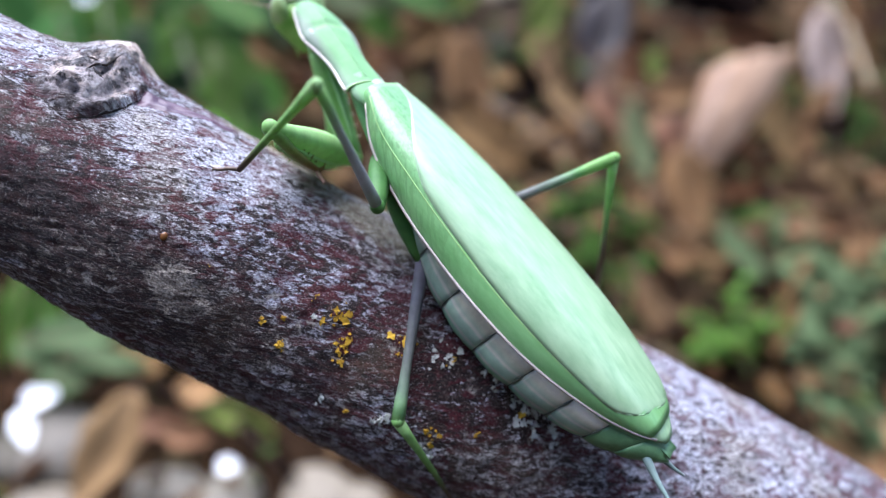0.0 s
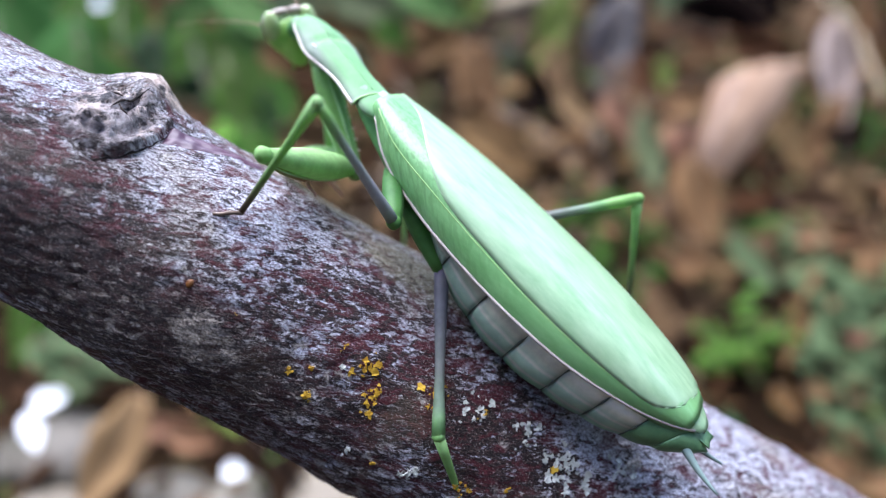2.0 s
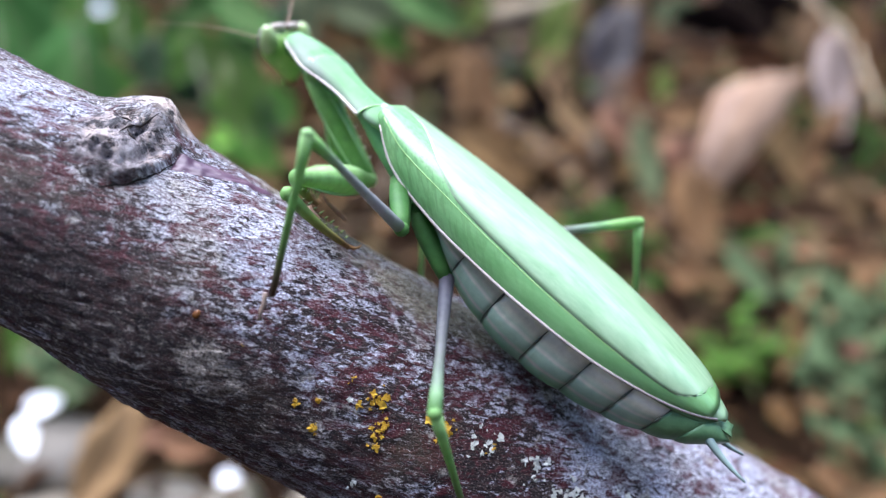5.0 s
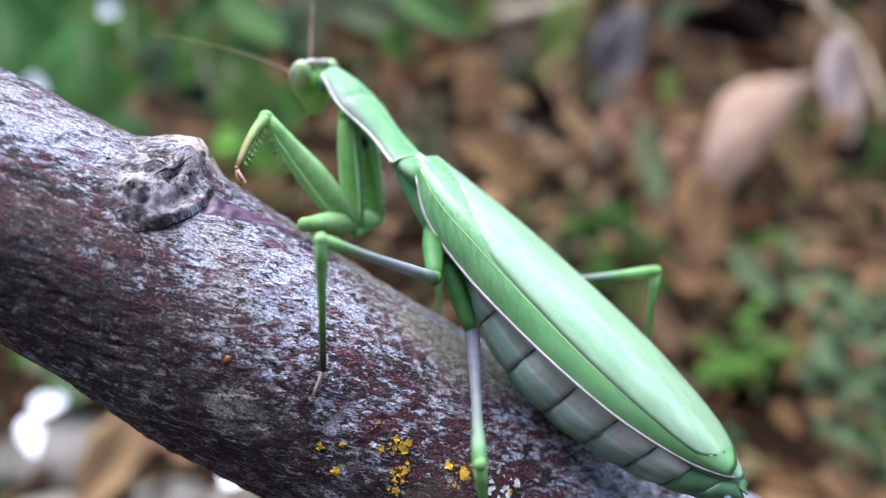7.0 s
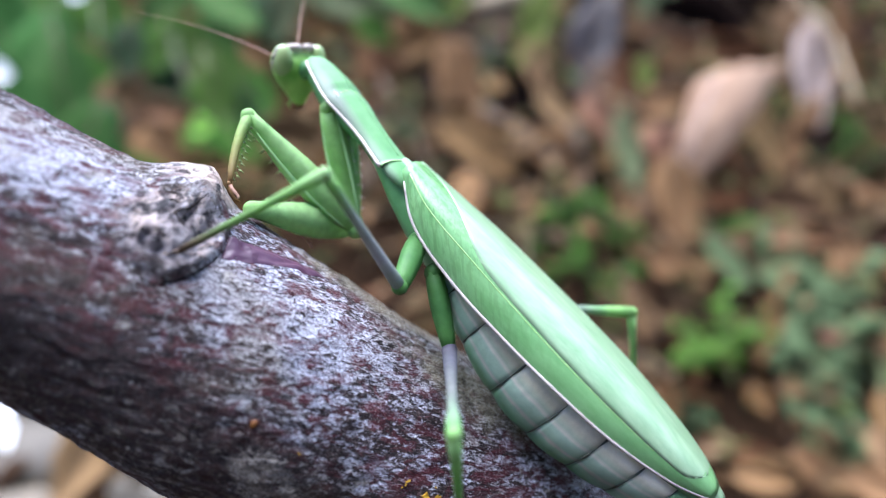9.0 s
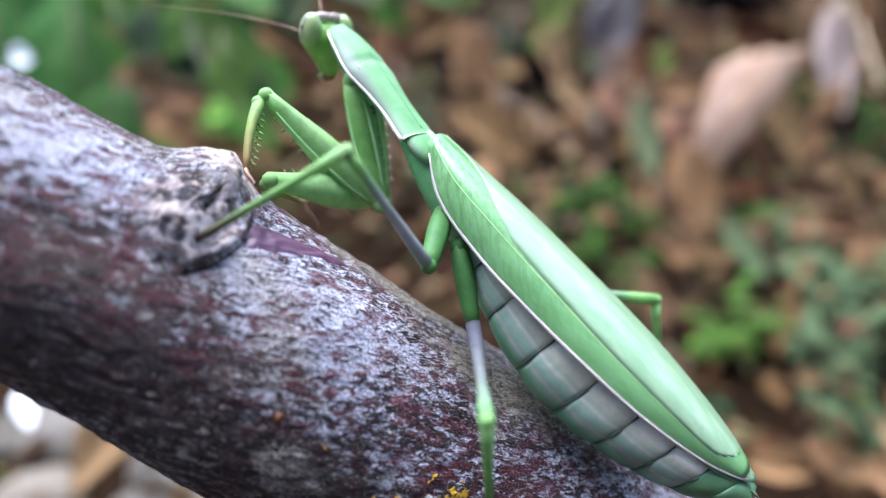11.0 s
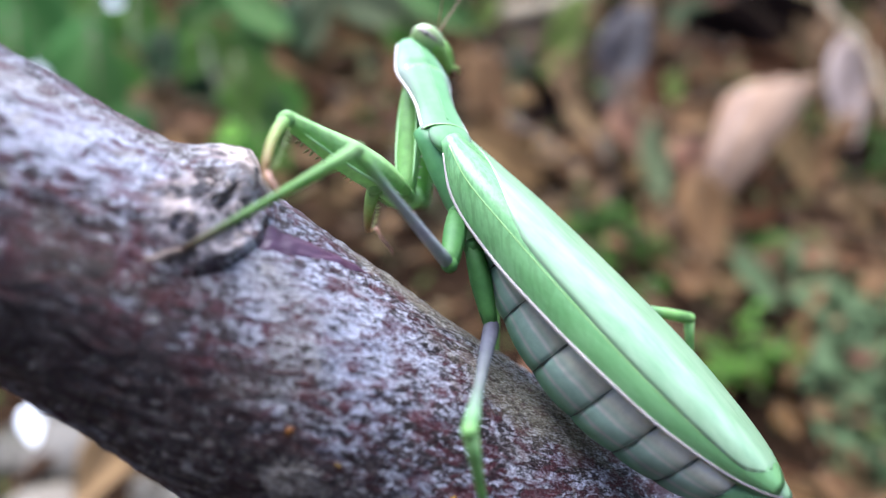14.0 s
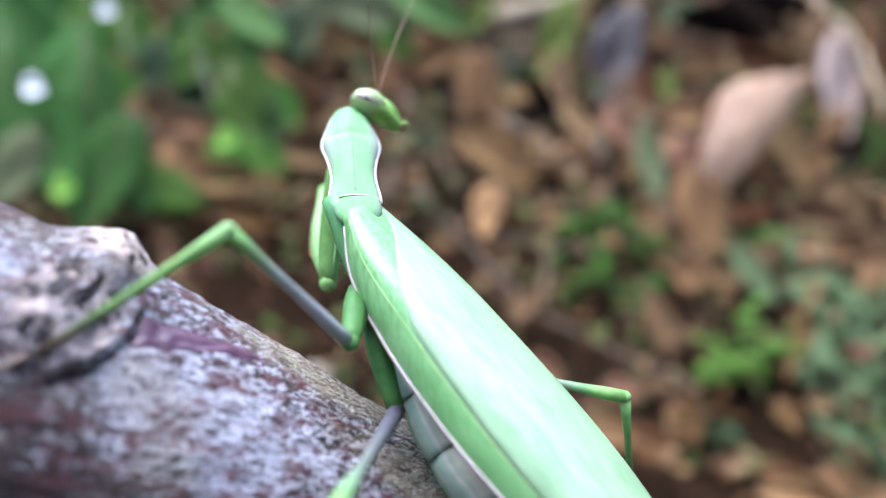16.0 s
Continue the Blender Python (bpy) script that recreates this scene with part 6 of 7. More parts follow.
def motions():
    walk(branch, [
        (0, pose(-0.02424, 0.05939, 0.27125, -44.04, 30.41, -9.58)),
        (0.5, pose(-0.02099, 0.05588, 0.26918, -43.34, 31.33, -9.79)),
        (1, pose(-0.02129, 0.05522, 0.26860, -43.39, 31.51, -9.82)),
        (1.5, pose(-0.02188, 0.05492, 0.26935, -43.29, 31.55, -9.53)),
        (2, pose(-0.02166, 0.05517, 0.26982, -42.78, 31.23, -9.10)),
        (2.5, pose(-0.01944, 0.05340, 0.26822, -42.76, 31.40, -9.14)),
        (3, pose(-0.01799, 0.05296, 0.26827, -42.84, 31.74, -9.46)),
        (3.5, pose(-0.01963, 0.05224, 0.26735, -42.39, 31.80, -9.33)),
        (4, pose(-0.02042, 0.05278, 0.26865, -42.55, 31.42, -9.21)),
        (6.5, pose(-0.01962, 0.05332, 0.26751, -42.12, 32.05, -8.74)),
        (7, pose(-0.01870, 0.05176, 0.26454, -41.85, 33.64, -8.79)),
        (7.5, pose(-0.01801, 0.04941, 0.26548, -41.67, 33.89, -8.95)),
        (8, pose(-0.01785, 0.04796, 0.26358, -40.53, 35.83, -7.52)),
        (8.5, pose(-0.01641, 0.04736, 0.26359, -38.11, 37.70, -5.30)),
        (9, pose(-0.01401, 0.04591, 0.26299, -37.69, 38.19, -4.90)),
        (11.5, pose(-0.01274, 0.04394, 0.26520, -37.22, 38.15, -4.03)),
        (12, pose(-0.01282, 0.04371, 0.26680, -36.65, 38.00, -3.85)),
        (12.5, pose(-0.01048, 0.04457, 0.26648, -36.69, 38.70, -4.20)),
        (13, pose(-0.01218, 0.04347, 0.26524, -37.18, 37.90, -3.92)),
        (13.5, pose(-0.01191, 0.04365, 0.26650, -36.35, 38.83, -4.09)),
        (14, pose(-0.01148, 0.04282, 0.26730, -36.31, 38.59, -3.95)),
        (14.5, pose(-0.01199, 0.04155, 0.26641, -36.70, 38.67, -4.08)),
        (15, pose(-0.01499, 0.03918, 0.26443, -36.98, 39.00, -4.40)),
        (15.5, pose(-0.01741, 0.03552, 0.26475, -37.24, 38.66, -4.26)),
        (16, pose(-0.01979, 0.03474, 0.26422, -37.22, 38.83, -4.57)),
    ])
    walk(mantis, [
        (0, pose(-0.00646, 0.06547, 0.29018, 22.74, -28.07, 136.79)),
        (0.5, pose(-0.00287, 0.06281, 0.28881, 23.28, -27.68, 136.76)),
        (1, pose(-0.00318, 0.06255, 0.28803, 24.07, -27.57, 136.67)),
        (1.5, pose(-0.00404, 0.06244, 0.28887, 24.00, -27.65, 137.27)),
        (2, pose(-0.00663, 0.06442, 0.29017, 21.43, -26.49, 142.86)),
        (2.5, pose(-0.00431, 0.06418, 0.28851, 23.10, -24.78, 142.22)),
        (3, pose(-0.00220, 0.06495, 0.28908, 23.85, -25.09, 141.22)),
        (3.5, pose(-0.00595, 0.06413, 0.28864, 23.95, -24.18, 144.19)),
        (4, pose(-0.00705, 0.06505, 0.28967, 24.53, -23.48, 145.20)),
        (6.5, pose(-0.00389, 0.06430, 0.28756, 26.53, -24.94, 146.68)),
        (7, pose(-0.00308, 0.06301, 0.28472, 27.86, -26.03, 146.06)),
        (7.5, pose(-0.00218, 0.06072, 0.28550, 28.61, -26.63, 145.59)),
        (8, pose(-0.00285, 0.06056, 0.28354, 29.35, -27.63, 146.82)),
        (8.5, pose(-0.00333, 0.06038, 0.28437, 31.34, -28.30, 146.88)),
        (9, pose(-0.00191, 0.05931, 0.28450, 34.13, -28.54, 145.36)),
        (11.5, pose(-0.00096, 0.05884, 0.28805, 35.68, -28.58, 146.04)),
        (12, pose(-0.00098, 0.05862, 0.28968, 35.03, -28.45, 146.32)),
        (12.5, pose(0.00210, 0.06138, 0.28936, 35.16, -28.24, 143.99)),
        (13, pose(-0.00082, 0.06006, 0.28739, 33.28, -27.06, 144.44)),
        (13.5, pose(-0.00045, 0.06016, 0.28842, 31.64, -27.35, 143.90)),
        (14, pose(-0.00038, 0.05963, 0.28882, 30.52, -26.02, 143.82)),
        (14.5, pose(-0.00103, 0.05889, 0.28775, 30.01, -25.72, 143.16)),
        (15, pose(-0.00478, 0.05672, 0.28542, 29.83, -25.00, 142.91)),
        (15.5, pose(-0.00687, 0.05341, 0.28537, 30.36, -25.00, 140.21)),
        (16, pose(-0.00885, 0.05247, 0.28475, 31.02, -24.90, 138.22)),
    ])
    walk(pronotum, [(r[0], aim(r[1:4], r[4:7]) @ Matrix.Rotation(radians(r[7]), 4, 'X')) for r in [
        (0, 2.0, 0.2, -0.9, 18.8, -5.8, -2.7, -20),
        (0.5, 2.0, 0.2, -0.9, 19.0, -5.5, -2.8, -20),
        (1.5, 2.0, 0.2, -0.9, 18.6, -6.6, -2.5, -18),
        (2.5, 2.0, 0.2, -0.9, 18.8, -6.2, -1.9, -18),
        (3, 2.0, 0.2, -0.9, 18.4, -7.2, -1.4, -17),
        (3.5, 2.0, 0.2, -0.9, 18.8, -6.1, -2.2, -16),
        (6.5, 2.0, 0.2, -0.9, 19.1, -5.3, -1.0, -14),
        (7, 2.0, 0.2, -0.9, 19.0, -5.5, -0.7, -14),
        (7.5, 2.0, 0.2, -0.9, 19.2, -5.0, -0.7, -14),
        (8, 2.0, 0.2, -0.9, 19.0, -5.7, -0.1, -13),
        (9, 2.0, 0.2, -0.9, 19.1, -5.2, 0.4, -12),
        (11.5, 2.0, 0.2, -0.9, 19.1, -5.0, 1.1, -25),
        (12.5, 2.0, 0.2, -0.9, 18.2, -6.7, 2.7, -30),
        (13.5, 1.6, -0.5, 0.2, 16.4, -10.5, 2.8, -24),
        (14, 2.0, -0.6, 0.2, 16.3, -11.3, 2.9, -24),
        (15, 1.9, -0.8, 0.0, 15.7, -12.3, 2.4, -33),
        (16, 2.0, -0.7, 0.1, 15.6, -12.5, 2.1, -34),
    ]])
    walk(head, [(r[0], pose(r[1] * MM, r[2] * MM, r[3] * MM, *r[4:7])) for r in [
        (0, 18.4, -5.8, -3.8, -39, 48, -49),
        (1, 18.8, -6.4, -3.6, -43, 49, -52),
        (2, 19.1, -6.1, -3.8, -44, 47, -53),
        (3, 18.2, -6.8, -2.6, -41, 45, -54),
        (4, 18.8, -6.1, -3.0, -38, 43, -50),
        (7, 19.3, -5.6, -2.4, -23, 44, -26),
        (8, 19.2, -5.4, -1.9, -27, 42, -32),
        (9, 19.4, -5.3, -1.0, -32, 40, -38),
        (11.5, 19.2, -6.4, 0.0, -36, 51, -42),
        (12.5, 17.8, -7.0, 0.9, -37, 55, -43),
        (13, 16.8, -9.4, 2.6, -41, 24, -76),
        (13.25, 16.1, -10.3, 2.8, -37, -19, -101),
        (13.5, 14.9, -11.6, 3.0, -24.5, -59.5, -135.5),
        (14, 15.0, -12.6, 3.0, -25.1, -58.5, -134.0),
        (15, 14.4, -13.7, 2.5, -39.6, -61.9, -117.9),
        (16, 14.4, -14.2, 2.7, -56.3, -64.1, -98.5),
    ]])
    walk_foreleg(fore_left, [
        (0, 12.3, -3.0, -4.0,  -0.6, -2.3, -9.6,  0.8, 13.7, -4.5,  -2.0, 6.7, -8.5),
        (1.5, 12.2, -3.4, -3.8,  -0.1, -4.3, -10.5,  2.2, 11.8, -6.3,  -0.3, 4.6, -10.1),
        (2.5, 12.3, -3.2, -3.5,  0.4, 2.0, -8.7,  0.3, 18.5, -5.5,  0.0, 10.7, -8.9),
        (3.5, 12.3, -3.0, -3.6,  -0.5, -2.5, -9.2,  -2.3, 14.1, -8.1,  -2.6, 6.1, -10.8),
        (4, 12.4, -2.9, -3.5,  -0.5, -3.6, -8.9,  -1.6, 13.2, -8.8,  -2.2, 5.1, -11.2),
        (6.5, 12.7, -2.5, -2.9,  0.5, -1.7, -9.7,  7.2, 13.6, -7.6,  1.6, 20.0, -6.9),
        (7, 12.6, -2.7, -2.7,  2.6, -1.3, -12.4,  16.3, 6.4, -6.3,  12.2, 13.0, -9.8),
        (7.5, 12.7, -2.3, -2.7,  2.5, -1.0, -12.1,  15.0, 8.0, -5.5,  11.2, 14.8, -8.9),
        (8, 12.7, -2.8, -2.3,  2.1, -0.5, -11.2,  15.2, 8.0, -5.1,  11.2, 14.8, -8.2),
        (8.5, 12.7, -2.6, -2.2,  1.1, 0.6, -9.2,  15.7, 7.8, -5.3,  10.8, 14.1, -8.3),
        (9, 12.8, -2.4, -2.0,  1.3, -2.2, -10.0,  16.5, 4.4, -7.1,  11.4, 9.2, -11.9),
        (11.5, 12.7, -2.8, -1.7,  1.3, -3.3, -9.7,  15.9, 4.9, -9.1,  10.3, 9.6, -13.4),
        (12.5, 12.3, -4.1, -0.7,  1.2, 0.2, -8.1,  10.9, 13.9, -8.6,  5.7, 20.2, -11.0),
        (13.5, 11.1, -6.2, 0.0,  0.8, -0.5, -7.5,  9.7, 13.7, -6.3,  4.8, 20.4, -7.9),
        (14.5, 10.2, -7.3, -0.7,  0.7, 0.8, -7.0,  7.1, 16.0, -4.1,  2.6, 23.2, -5.3),
        (15, 10.3, -7.3, -0.7,  -0.3, 0.7, -5.3,  4.4, 16.2, -0.6,  1.5, 23.9, -2.6),
        (15.15, 10.2, -7.3, -0.8,  0.3, -2.1, -8.3,  15.0, 2.0, -1.8,  11.3, 8.9, -4.6),
        (15.3, 10.2, -7.4, -0.9,  0.9, -4.9, -11.5,  13.4, -15.4, -8.5,  9.0, -9.3, -12.0),
        (15.5, 10.1, -7.4, -1.0,  0.0, -5.1, -11.3,  11.9, -16.6, -10.5,  7.4, -10.6, -14.1),
        (16, 10.0, -7.6, -1.2,  0.6, -5.2, -11.1,  13.2, -15.8, -9.2,  7.7, -11.5, -13.6),
    ], (-4, 0.5, -1))
    walk_foreleg(fore_right, [
        (0, 11.6, -4.9, -3.2,  2.8, -6.0, -14.0,  1.4, 9.5, -7.7,  0.5, 2.1, -11.8),
        (1.5, 11.4, -5.4, -3.1,  7.4, -10.4, -15.6,  4.5, 5.4, -10.6,  3.8, -2.4, -13.8),
        (3.5, 11.6, -5.0, -3.0,  5.7, -10.1, -14.6,  3.5, 5.9, -9.9,  2.9, -2.2, -12.5),
        (4, 11.7, -4.9, -2.9,  5.7, -10.7, -14.2,  3.6, 5.5, -10.3,  2.9, -2.4, -13.2),
        (6.5, 12.0, -4.6, -2.3,  2.0, -5.2, -12.2,  0.4, 11.3, -9.2,  0.8, 3.6, -12.8),
        (7, 12.0, -4.7, -2.2,  3.7, -9.2, -12.5,  5.0, 7.5, -11.9,  4.2, -0.7, -13.7),
        (8, 11.9, -4.8, -1.8,  4.2, -7.6, -13.2,  5.0, 8.8, -9.6,  5.2, 0.8, -12.5),
        (9, 12.1, -4.4, -1.5,  2.6, -6.7, -11.6,  8.0, 9.2, -12.2,  6.6, 0.8, -13.2),
        (11.5, 12.1, -4.6, -0.8,  3.0, -9.1, -10.5,  9.0, 6.3, -13.8,  8.0, -2.0, -15.4),
        (12.5, 11.4, -5.7, 0.4,  4.0, -11.2, -10.2,  7.9, 4.8, -13.9,  7.1, -3.6, -15.0),
        (13.5, 9.8, -7.5, 1.2,  2.7, -11.3, -10.3,  2.5, 5.4, -8.1,  3.1, -1.3, -13.3),
        (14.5, 8.8, -8.5, 0.5,  3.0, -13.9, -11.0,  2.4, 2.7, -8.7,  1.3, -3.6, -14.2),
        (15, 8.9, -8.4, 0.5,  4.3, -16.3, -10.1,  2.0, 0.0, -7.1,  1.7, -7.0, -11.8),
        (15.15, 8.9, -8.4, 0.4,  4.2, -15.8, -10.5,  17.3, -9.9, -2.2,  13.7, -13.5, -8.8),
        (15.3, 8.8, -8.5, 0.4,  4.0, -15.2, -10.9,  14.8, -27.6, -8.5,  8.5, -26.4, -15.3),
        (15.5, 8.8, -8.6, 0.3,  3.8, -14.4, -11.4,  14.2, -27.2, -9.4,  8.1, -26.2, -15.6),
        (16, 8.6, -8.7, 0.1,  2.6, -13.0, -12.2,  13.2, -25.5, -9.8,  7.0, -22.3, -14.2),
    ], (-3.4, -2.2, -1.8))
    walk_leg(middle_left, [
        (0, -5.5, 2.8, -4.4,  -10.7, 8.6, -4.4,  -3.2, 17.2, 4.5,  0.8, 14.4, -10.1,  5.1, 17.1, -14.0),
        (0.5, -5.5, 2.8, -4.4,  -10.6, 8.7, -4.7,  -1.7, 16.9, 3.2,  0.6, 14.1, -11.7,  4.3, 17.6, -14.8),
        (1.5, -5.5, 2.8, -4.4,  -10.6, 8.7, -4.7,  -2.0, 17.1, 3.4,  0.2, 14.3, -11.5,  3.9, 17.7, -14.8),
        (2.5, -5.5, 2.8, -4.4,  -10.5, 8.7, -5.4,  -1.3, 17.0, 2.1,  0.3, 16.4, -13.2,  3.6, 20.9, -15.4),
        (3.5, -5.5, 2.8, -4.4,  -10.7, 8.5, -5.6,  -1.5, 17.1, 1.7,  -1.5, 15.5, -13.6,  1.9, 19.9, -15.8),
        (4, -5.5, 2.8, -4.4,  -10.7, 8.5, -5.8,  -2.1, 17.6, 1.5,  -1.1, 15.9, -13.8,  2.4, 20.2, -16.0),
        (5.2, -5.5, 2.8, -4.4,  -10.3, 8.8, -5.7,  -2.3, 19.7, -0.7,  -6.7, 18.7, -15.4,  -7.9, 18.5, -19.2),
        (6.5, -5.5, 2.8, -4.4,  -10.0, 9.1, -5.7,  -2.2, 21.2, -4.0,  -7.4, 16.1, -17.6,  -9.6, 18.0, -22.8),
        (7, -5.5, 2.8, -4.4,  -9.9, 9.2, -5.4,  -2.4, 21.6, -4.6,  -8.2, 15.7, -17.6,  -10.5, 17.6, -22.8),
        (7.5, -5.5, 2.8, -4.4,  -9.7, 9.3, -5.4,  -2.7, 22.0, -4.3,  -7.9, 15.3, -17.2,  -10.3, 17.4, -22.3),
        (8, -5.5, 2.8, -4.4,  -9.8, 9.2, -5.3,  -3.2, 22.1, -4.7,  -9.4, 15.9, -17.4,  -11.7, 17.8, -22.6),
        (8.25, -5.5, 2.8, -4.4,  -9.0, 9.6, -5.8,  -0.4, 21.1, -3.7,  -3.8, 22.9, -18.6,  -4.6, 23.4, -22.5),
        (8.5, -5.5, 2.8, -4.4,  -8.1, 9.9, -6.3,  1.7, 20.0, -2.9,  9.7, 21.2, -16.0,  11.7, 25.3, -19.6),
        (9, -5.5, 2.8, -4.4,  -8.1, 9.7, -6.9,  1.3, 19.2, -1.3,  7.1, 18.4, -15.5,  8.7, 23.0, -19.0),
        (11.5, -5.5, 2.8, -4.4,  -8.7, 9.2, -7.5,  1.1, 19.1, -3.4,  5.9, 19.7, -18.0,  7.7, 23.9, -21.8),
        (12.5, -5.5, 2.8, -4.4,  -8.8, 9.0, -7.8,  0.5, 19.7, -4.7,  4.7, 23.2, -19.1,  6.5, 27.2, -23.0),
        (13.5, -5.5, 2.8, -4.4,  -9.3, 9.2, -6.7,  0.3, 19.0, -2.1,  4.4, 24.2, -16.0,  6.2, 28.5, -19.6),
        (14.5, -5.5, 2.8, -4.4,  -9.4, 9.3, -6.1,  0.6, 18.7, -1.5,  3.7, 25.9, -14.7,  5.4, 30.2, -18.1),
        (15, -5.5, 2.8, -4.4,  -9.7, 9.2, -5.5,  0.7, 18.1, -0.9,  3.1, 26.2, -13.8,  5.0, 30.6, -17.2),
        (15.5, -5.5, 2.8, -4.4,  -10.0, 9.2, -4.9,  0.0, 18.5, -0.2,  2.0, 26.4, -13.3,  3.5, 31.0, -16.6),
        (16, -5.5, 2.8, -4.4,  -10.1, 9.1, -4.5,  -0.5, 18.9, 0.2,  1.5, 26.2, -13.2,  2.7, 30.9, -16.5),
    ])
    walk_leg(hind_left, [
        (0, -9.0, 3.2, -5.5,  -16.6, 3.3, -8.1,  -27.6, 11.8, -17.0,  -39.6, 2.3, -27.3,  -38.1, 3.5, -26.0),
        (0.5, -9.0, 3.2, -5.5,  -16.6, 3.4, -8.1,  -27.5, 12.4, -16.6,  -38.9, 3.5, -28.2,  -38.6, 3.8, -27.8),
        (1.5, -9.0, 3.2, -5.5,  -16.6, 3.7, -8.0,  -28.0, 12.2, -16.2,  -39.2, 3.6, -28.2,  -38.9, 3.8, -27.9),
        (2, -9.0, 3.2, -5.5,  -16.5, 3.7, -8.2,  -28.0, 12.0, -16.7,  -40.5, 6.2, -29.0,  -40.3, 6.3, -28.9),
        (2.5, -9.0, 3.2, -5.5,  -16.5, 3.7, -8.3,  -23.9, 18.2, -10.9,  -34.8, 10.3, -23.6,  -40.5, 6.1, -30.2),
        (3.5, -9.0, 3.2, -5.5,  -16.3, 3.8, -8.7,  -25.0, 17.3, -12.6,  -36.1, 9.9, -25.4,  -41.7, 6.2, -31.8),
        (4, -9.0, 3.2, -5.5,  -16.3, 3.9, -8.7,  -25.0, 17.2, -13.2,  -36.2, 9.8, -26.0,  -41.4, 6.3, -32.1),
        (6.5, -9.0, 3.2, -5.5,  -16.1, 4.5, -8.9,  -23.8, 18.9, -11.1,  -33.3, 10.6, -24.7,  -38.7, 5.9, -32.5),
        (7, -9.0, 3.2, -5.5,  -16.1, 4.6, -9.0,  -24.4, 18.7, -11.0,  -33.8, 10.3, -24.6,  -39.5, 5.3, -32.8),
        (7.5, -9.0, 3.2, -5.5,  -16.0, 4.7, -9.1,  -24.5, 18.7, -11.1,  -34.0, 10.2, -24.5,  -39.7, 5.1, -32.6),
        (7.75, -9.0, 3.2, -5.5,  -15.9, 4.7, -9.2,  -24.8, 18.5, -11.2,  -34.4, 10.2, -24.6,  -40.3, 5.2, -32.9),
        (8, -9.0, 3.2, -5.5,  -15.9, 4.7, -9.3,  -17.5, 21.0, -7.0,  -27.2, 13.8, -21.0,  -34.6, 8.4, -31.5),
        (8.5, -9.0, 3.2, -5.5,  -15.8, 4.8, -9.4,  -17.9, 21.0, -7.3,  -28.0, 12.9, -20.4,  -36.7, 5.8, -31.8),
        (9, -9.0, 3.2, -5.5,  -15.6, 4.9, -9.6,  -20.0, 20.8, -8.4,  -30.0, 11.5, -20.9,  -38.6, 3.5, -31.6),
        (11.5, -9.0, 3.2, -5.5,  -15.5, 4.6, -9.9,  -20.9, 20.2, -9.8,  -31.1, 10.9, -22.2,  -40.0, 2.9, -32.9),
        (12.5, -9.0, 3.2, -5.5,  -15.5, 4.4, -10.1,  -21.3, 19.8, -10.4,  -31.9, 11.4, -23.0,  -40.9, 4.3, -33.7),
        (13, -9.0, 3.2, -5.5,  -15.6, 4.4, -9.9,  -21.0, 20.0, -10.0,  -31.9, 11.7, -22.4,  -40.7, 4.9, -32.5),
        (13.5, -9.0, 3.2, -5.5,  -15.7, 4.5, -9.7,  -20.6, 20.2, -10.1,  -31.7, 12.2, -22.5,  -40.7, 5.8, -32.5),
        (14.5, -9.0, 3.2, -5.5,  -15.9, 4.6, -9.3,  -20.7, 20.3, -10.7,  -32.2, 12.6, -23.0,  -40.8, 6.7, -32.3),
        (15, -9.0, 3.2, -5.5,  -16.1, 4.5, -9.0,  -20.5, 20.3, -10.5,  -32.1, 12.6, -22.7,  -41.1, 6.7, -32.1),
        (16, -9.0, 3.2, -5.5,  -16.3, 4.4, -8.5,  -19.9, 20.2, -5.7,  -31.1, 12.6, -18.3,  -42.0, 5.1, -30.5),
    ])
    walk_leg(middle_right, [
        (0, -3.0, -3.0, -4.5,  -6.0, -5.0, -4.5,  0.4, -8.0, -6.8,  -8.3, -8.0, -17.7,  -7.1, -8.0, -16.1),
        (1.5, -3.0, -3.0, -4.5,  -6.0, -5.0, -4.5,  -0.5, -8.0, -7.8,  -9.7, -7.4, -18.3,  -8.2, -7.5, -16.6),
        (3.5, -3.0, -3.0, -4.5,  -6.0, -5.0, -4.5,  -6.0, -8.0, -7.7,  -14.8, -6.0, -18.5,  -13.3, -6.3, -16.6),
        (4, -3.0, -3.0, -4.5,  -6.0, -5.0, -4.5,  -6.2, -8.0, -7.4,  -14.8, -5.8, -18.3,  -13.3, -6.2, -16.4),
        (6.5, -3.0, -3.0, -4.5,  -6.0, -5.0, -4.5,  -3.5, -8.0, -7.3,  -12.2, -6.2, -18.0,  -10.8, -6.5, -16.3),
        (7, -3.0, -3.0, -4.5,  -6.0, -5.0, -4.5,  -4.1, -8.0, -7.3,  -13.0, -6.6, -18.0,  -11.7, -6.8, -16.4),
        (8.5, -3.0, -3.0, -4.5,  -6.0, -5.0, -4.5,  -7.6, -8.0, -6.4,  -16.7, -7.4, -17.0,  -15.2, -7.5, -15.3),
        (9, -3.0, -3.0, -4.5,  -6.0, -5.0, -4.5,  -8.9, -8.0, -5.9,  -18.0, -8.8, -16.5,  -16.5, -8.7, -14.8),
        (12.5, -3.0, -3.0, -4.5,  -6.0, -5.0, -4.5,  -10.8, -8.0, -8.9,  -20.6, -6.6, -18.8,  -18.5, -6.9, -16.7),
        (14.5, -3.0, -3.0, -4.5,  -6.0, -5.0, -4.5,  -11.1, -8.0, -8.6,  -20.8, -4.5, -18.0,  -18.5, -5.3, -15.8),
        (16, -3.0, -3.0, -4.5,  -6.0, -5.0, -4.5,  -11.3, -8.0, -8.5,  -21.5, -4.8, -17.5,  -18.5, -5.7, -14.9),
    ])
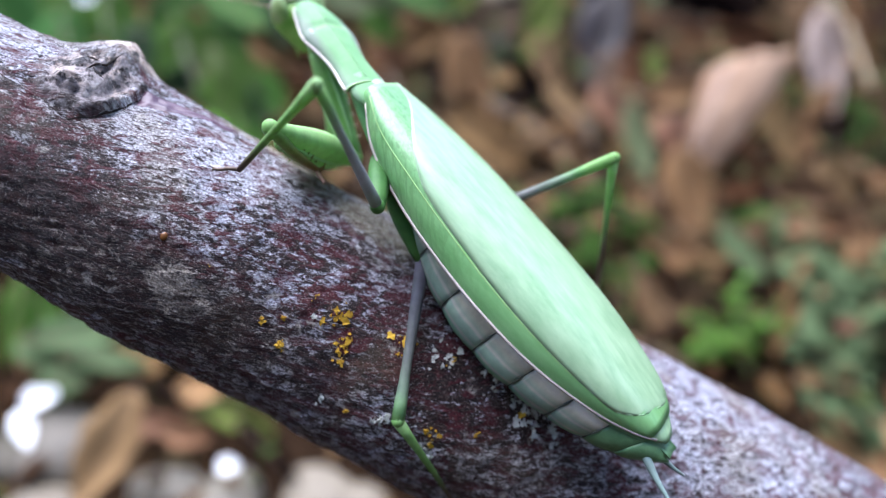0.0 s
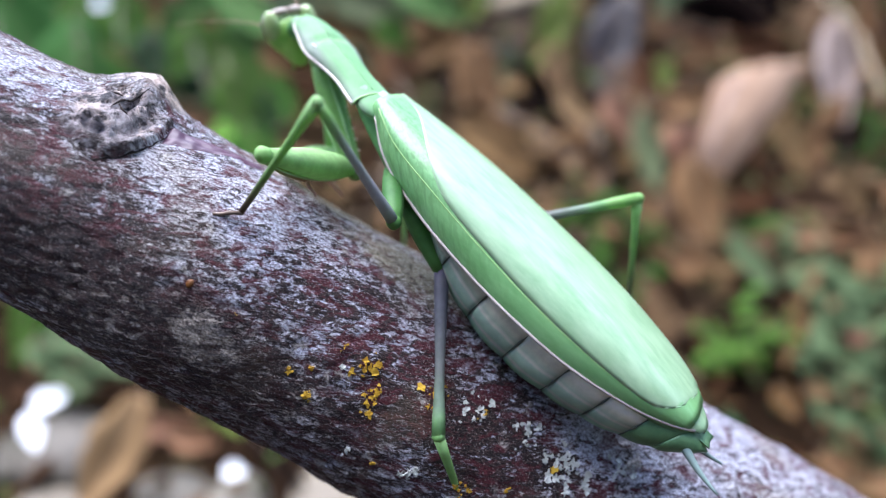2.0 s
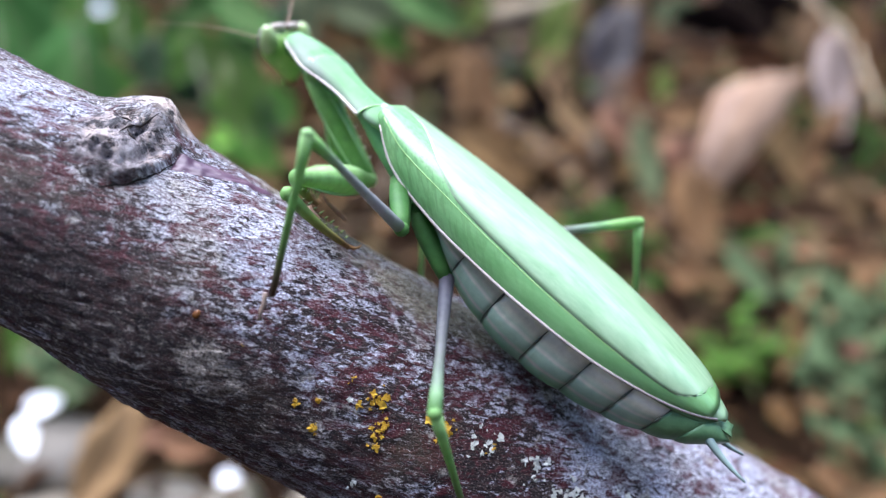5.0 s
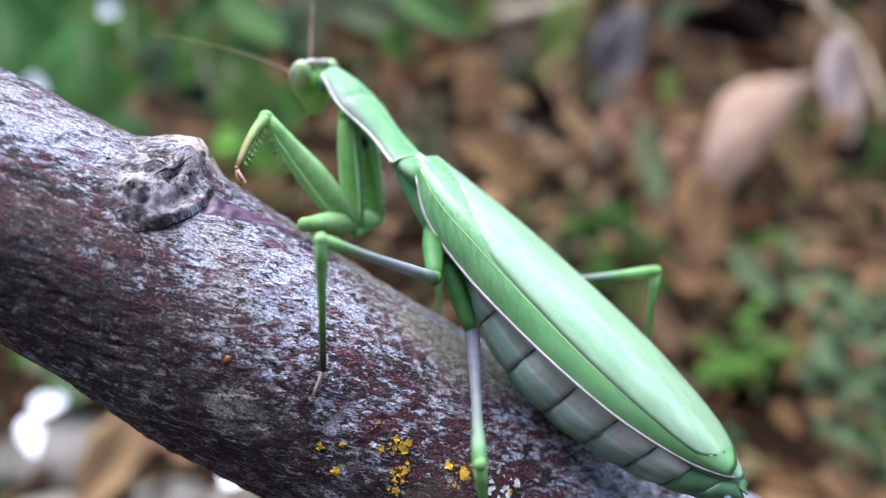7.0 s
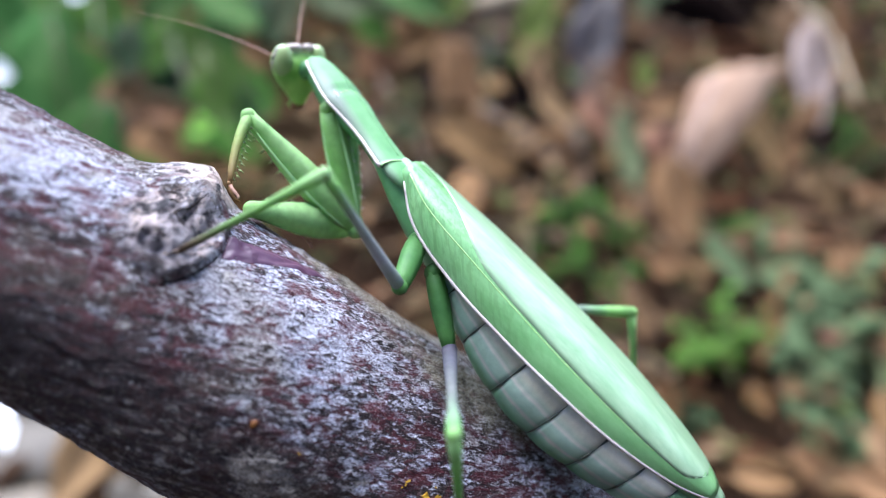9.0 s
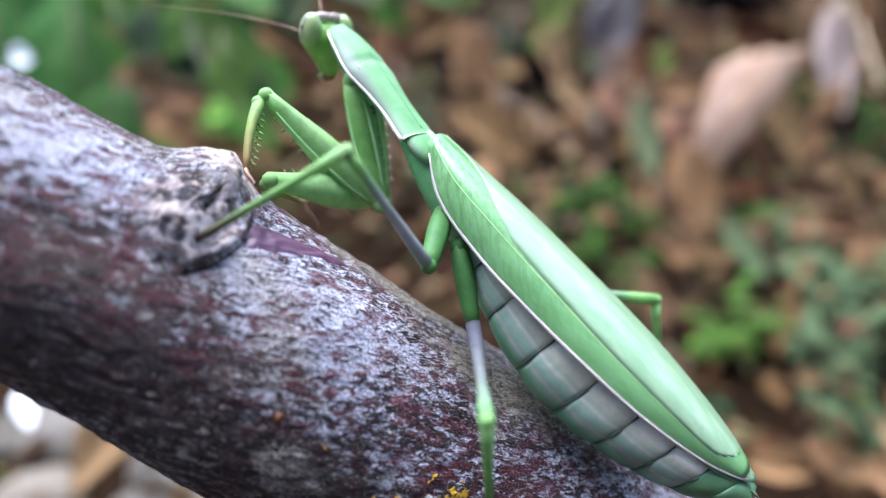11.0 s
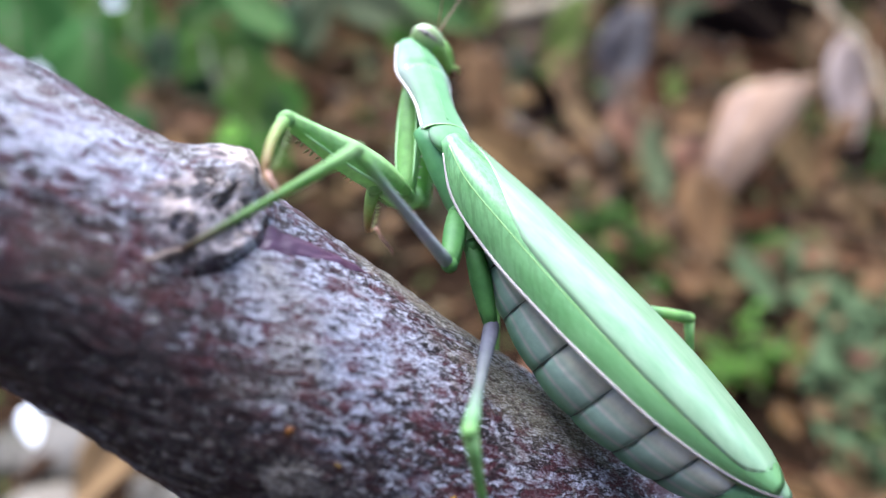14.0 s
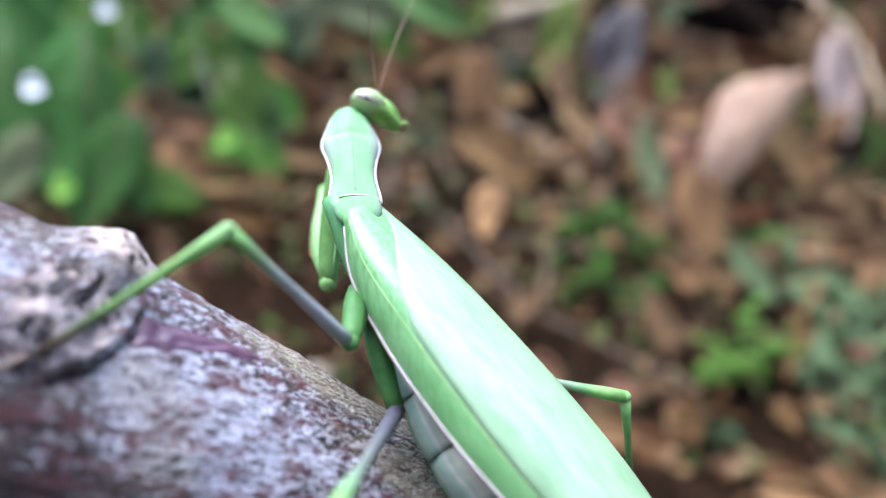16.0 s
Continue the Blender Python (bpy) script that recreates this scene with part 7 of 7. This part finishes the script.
    walk_leg(hind_right, [
        (0, -9.0, -3.2, -5.5,  -14.1, -5.6, -7.5,  -21.0, -13.1, 9.6,  -30.3, -20.6, -5.1,  -34.2, -23.8, -11.2),
        (0.5, -9.0, -3.2, -5.5,  -14.1, -5.6, -7.5,  -22.4, -13.2, 9.0,  -31.3, -20.3, -6.2,  -35.0, -23.3, -12.5),
        (1.5, -9.0, -3.2, -5.5,  -14.1, -5.6, -7.5,  -22.6, -13.1, 8.9,  -31.8, -20.2, -6.1,  -35.5, -23.1, -12.2),
        (2, -9.0, -3.2, -5.5,  -14.1, -5.6, -7.5,  -25.6, -13.0, 7.0,  -36.0, -18.7, -7.9,  -39.5, -20.6, -13.0),
        (2.5, -9.0, -3.2, -5.5,  -14.1, -5.6, -7.5,  -26.3, -13.1, 6.4,  -36.3, -18.7, -8.7,  -39.5, -20.4, -13.6),
        (3.5, -9.0, -3.2, -5.5,  -14.1, -5.6, -7.5,  -27.8, -13.1, 5.0,  -38.6, -18.2, -9.8,  -41.9, -19.8, -14.3),
        (4, -9.0, -3.2, -5.5,  -14.1, -5.6, -7.5,  -28.0, -13.1, 4.7,  -39.0, -18.0, -10.0,  -42.1, -19.3, -14.1),
        (6.5, -9.0, -3.2, -5.5,  -14.1, -5.6, -7.5,  -26.4, -13.6, 6.1,  -37.0, -17.7, -9.2,  -39.9, -18.9, -13.4),
        (7, -9.0, -3.2, -5.5,  -14.1, -5.6, -7.5,  -26.9, -13.6, 5.6,  -37.7, -18.1, -9.3,  -40.7, -19.3, -13.5),
        (8, -9.0, -3.2, -5.5,  -14.1, -5.6, -7.5,  -27.8, -13.3, 4.8,  -39.3, -17.7, -9.6,  -42.2, -18.8, -13.1),
        (8.5, -9.0, -3.2, -5.5,  -14.1, -5.6, -7.5,  -28.4, -13.5, 4.0,  -40.8, -19.4, -9.2,  -43.9, -20.8, -12.4),
        (9, -9.0, -3.2, -5.5,  -14.1, -5.6, -7.5,  -28.6, -13.6, 3.6,  -41.6, -20.8, -8.3,  -44.8, -22.6, -11.2),
        (11.5, -9.0, -3.2, -5.5,  -14.1, -5.6, -7.5,  -29.5, -13.4, 2.5,  -42.9, -20.7, -8.9,  -46.2, -22.5, -11.7),
        (12.5, -9.0, -3.2, -5.5,  -14.1, -5.6, -7.5,  -30.1, -13.4, 1.6,  -43.3, -20.1, -10.2,  -46.3, -21.7, -13.0),
        (13.5, -9.0, -3.2, -5.5,  -14.1, -5.6, -7.5,  -30.2, -13.2, 1.5,  -43.2, -19.9, -10.7,  -46.1, -21.5, -13.5),
        (14.5, -9.0, -3.2, -5.5,  -14.1, -5.6, -7.5,  -30.4, -13.1, 1.3,  -42.9, -19.8, -11.4,  -45.8, -21.4, -14.4),
        (15, -9.0, -3.2, -5.5,  -14.1, -5.6, -7.5,  -30.6, -13.0, 1.1,  -43.1, -19.9, -11.4,  -46.2, -21.6, -14.5),
        (15.5, -9.0, -3.2, -5.5,  -14.1, -5.6, -7.5,  -30.1, -12.8, 2.0,  -42.2, -20.6, -10.3,  -45.3, -22.6, -13.5),
        (16, -9.0, -3.2, -5.5,  -14.1, -5.6, -7.5,  -29.9, -12.7, 2.5,  -41.5, -21.3, -9.9,  -44.6, -23.7, -13.2),
    ])


motions()
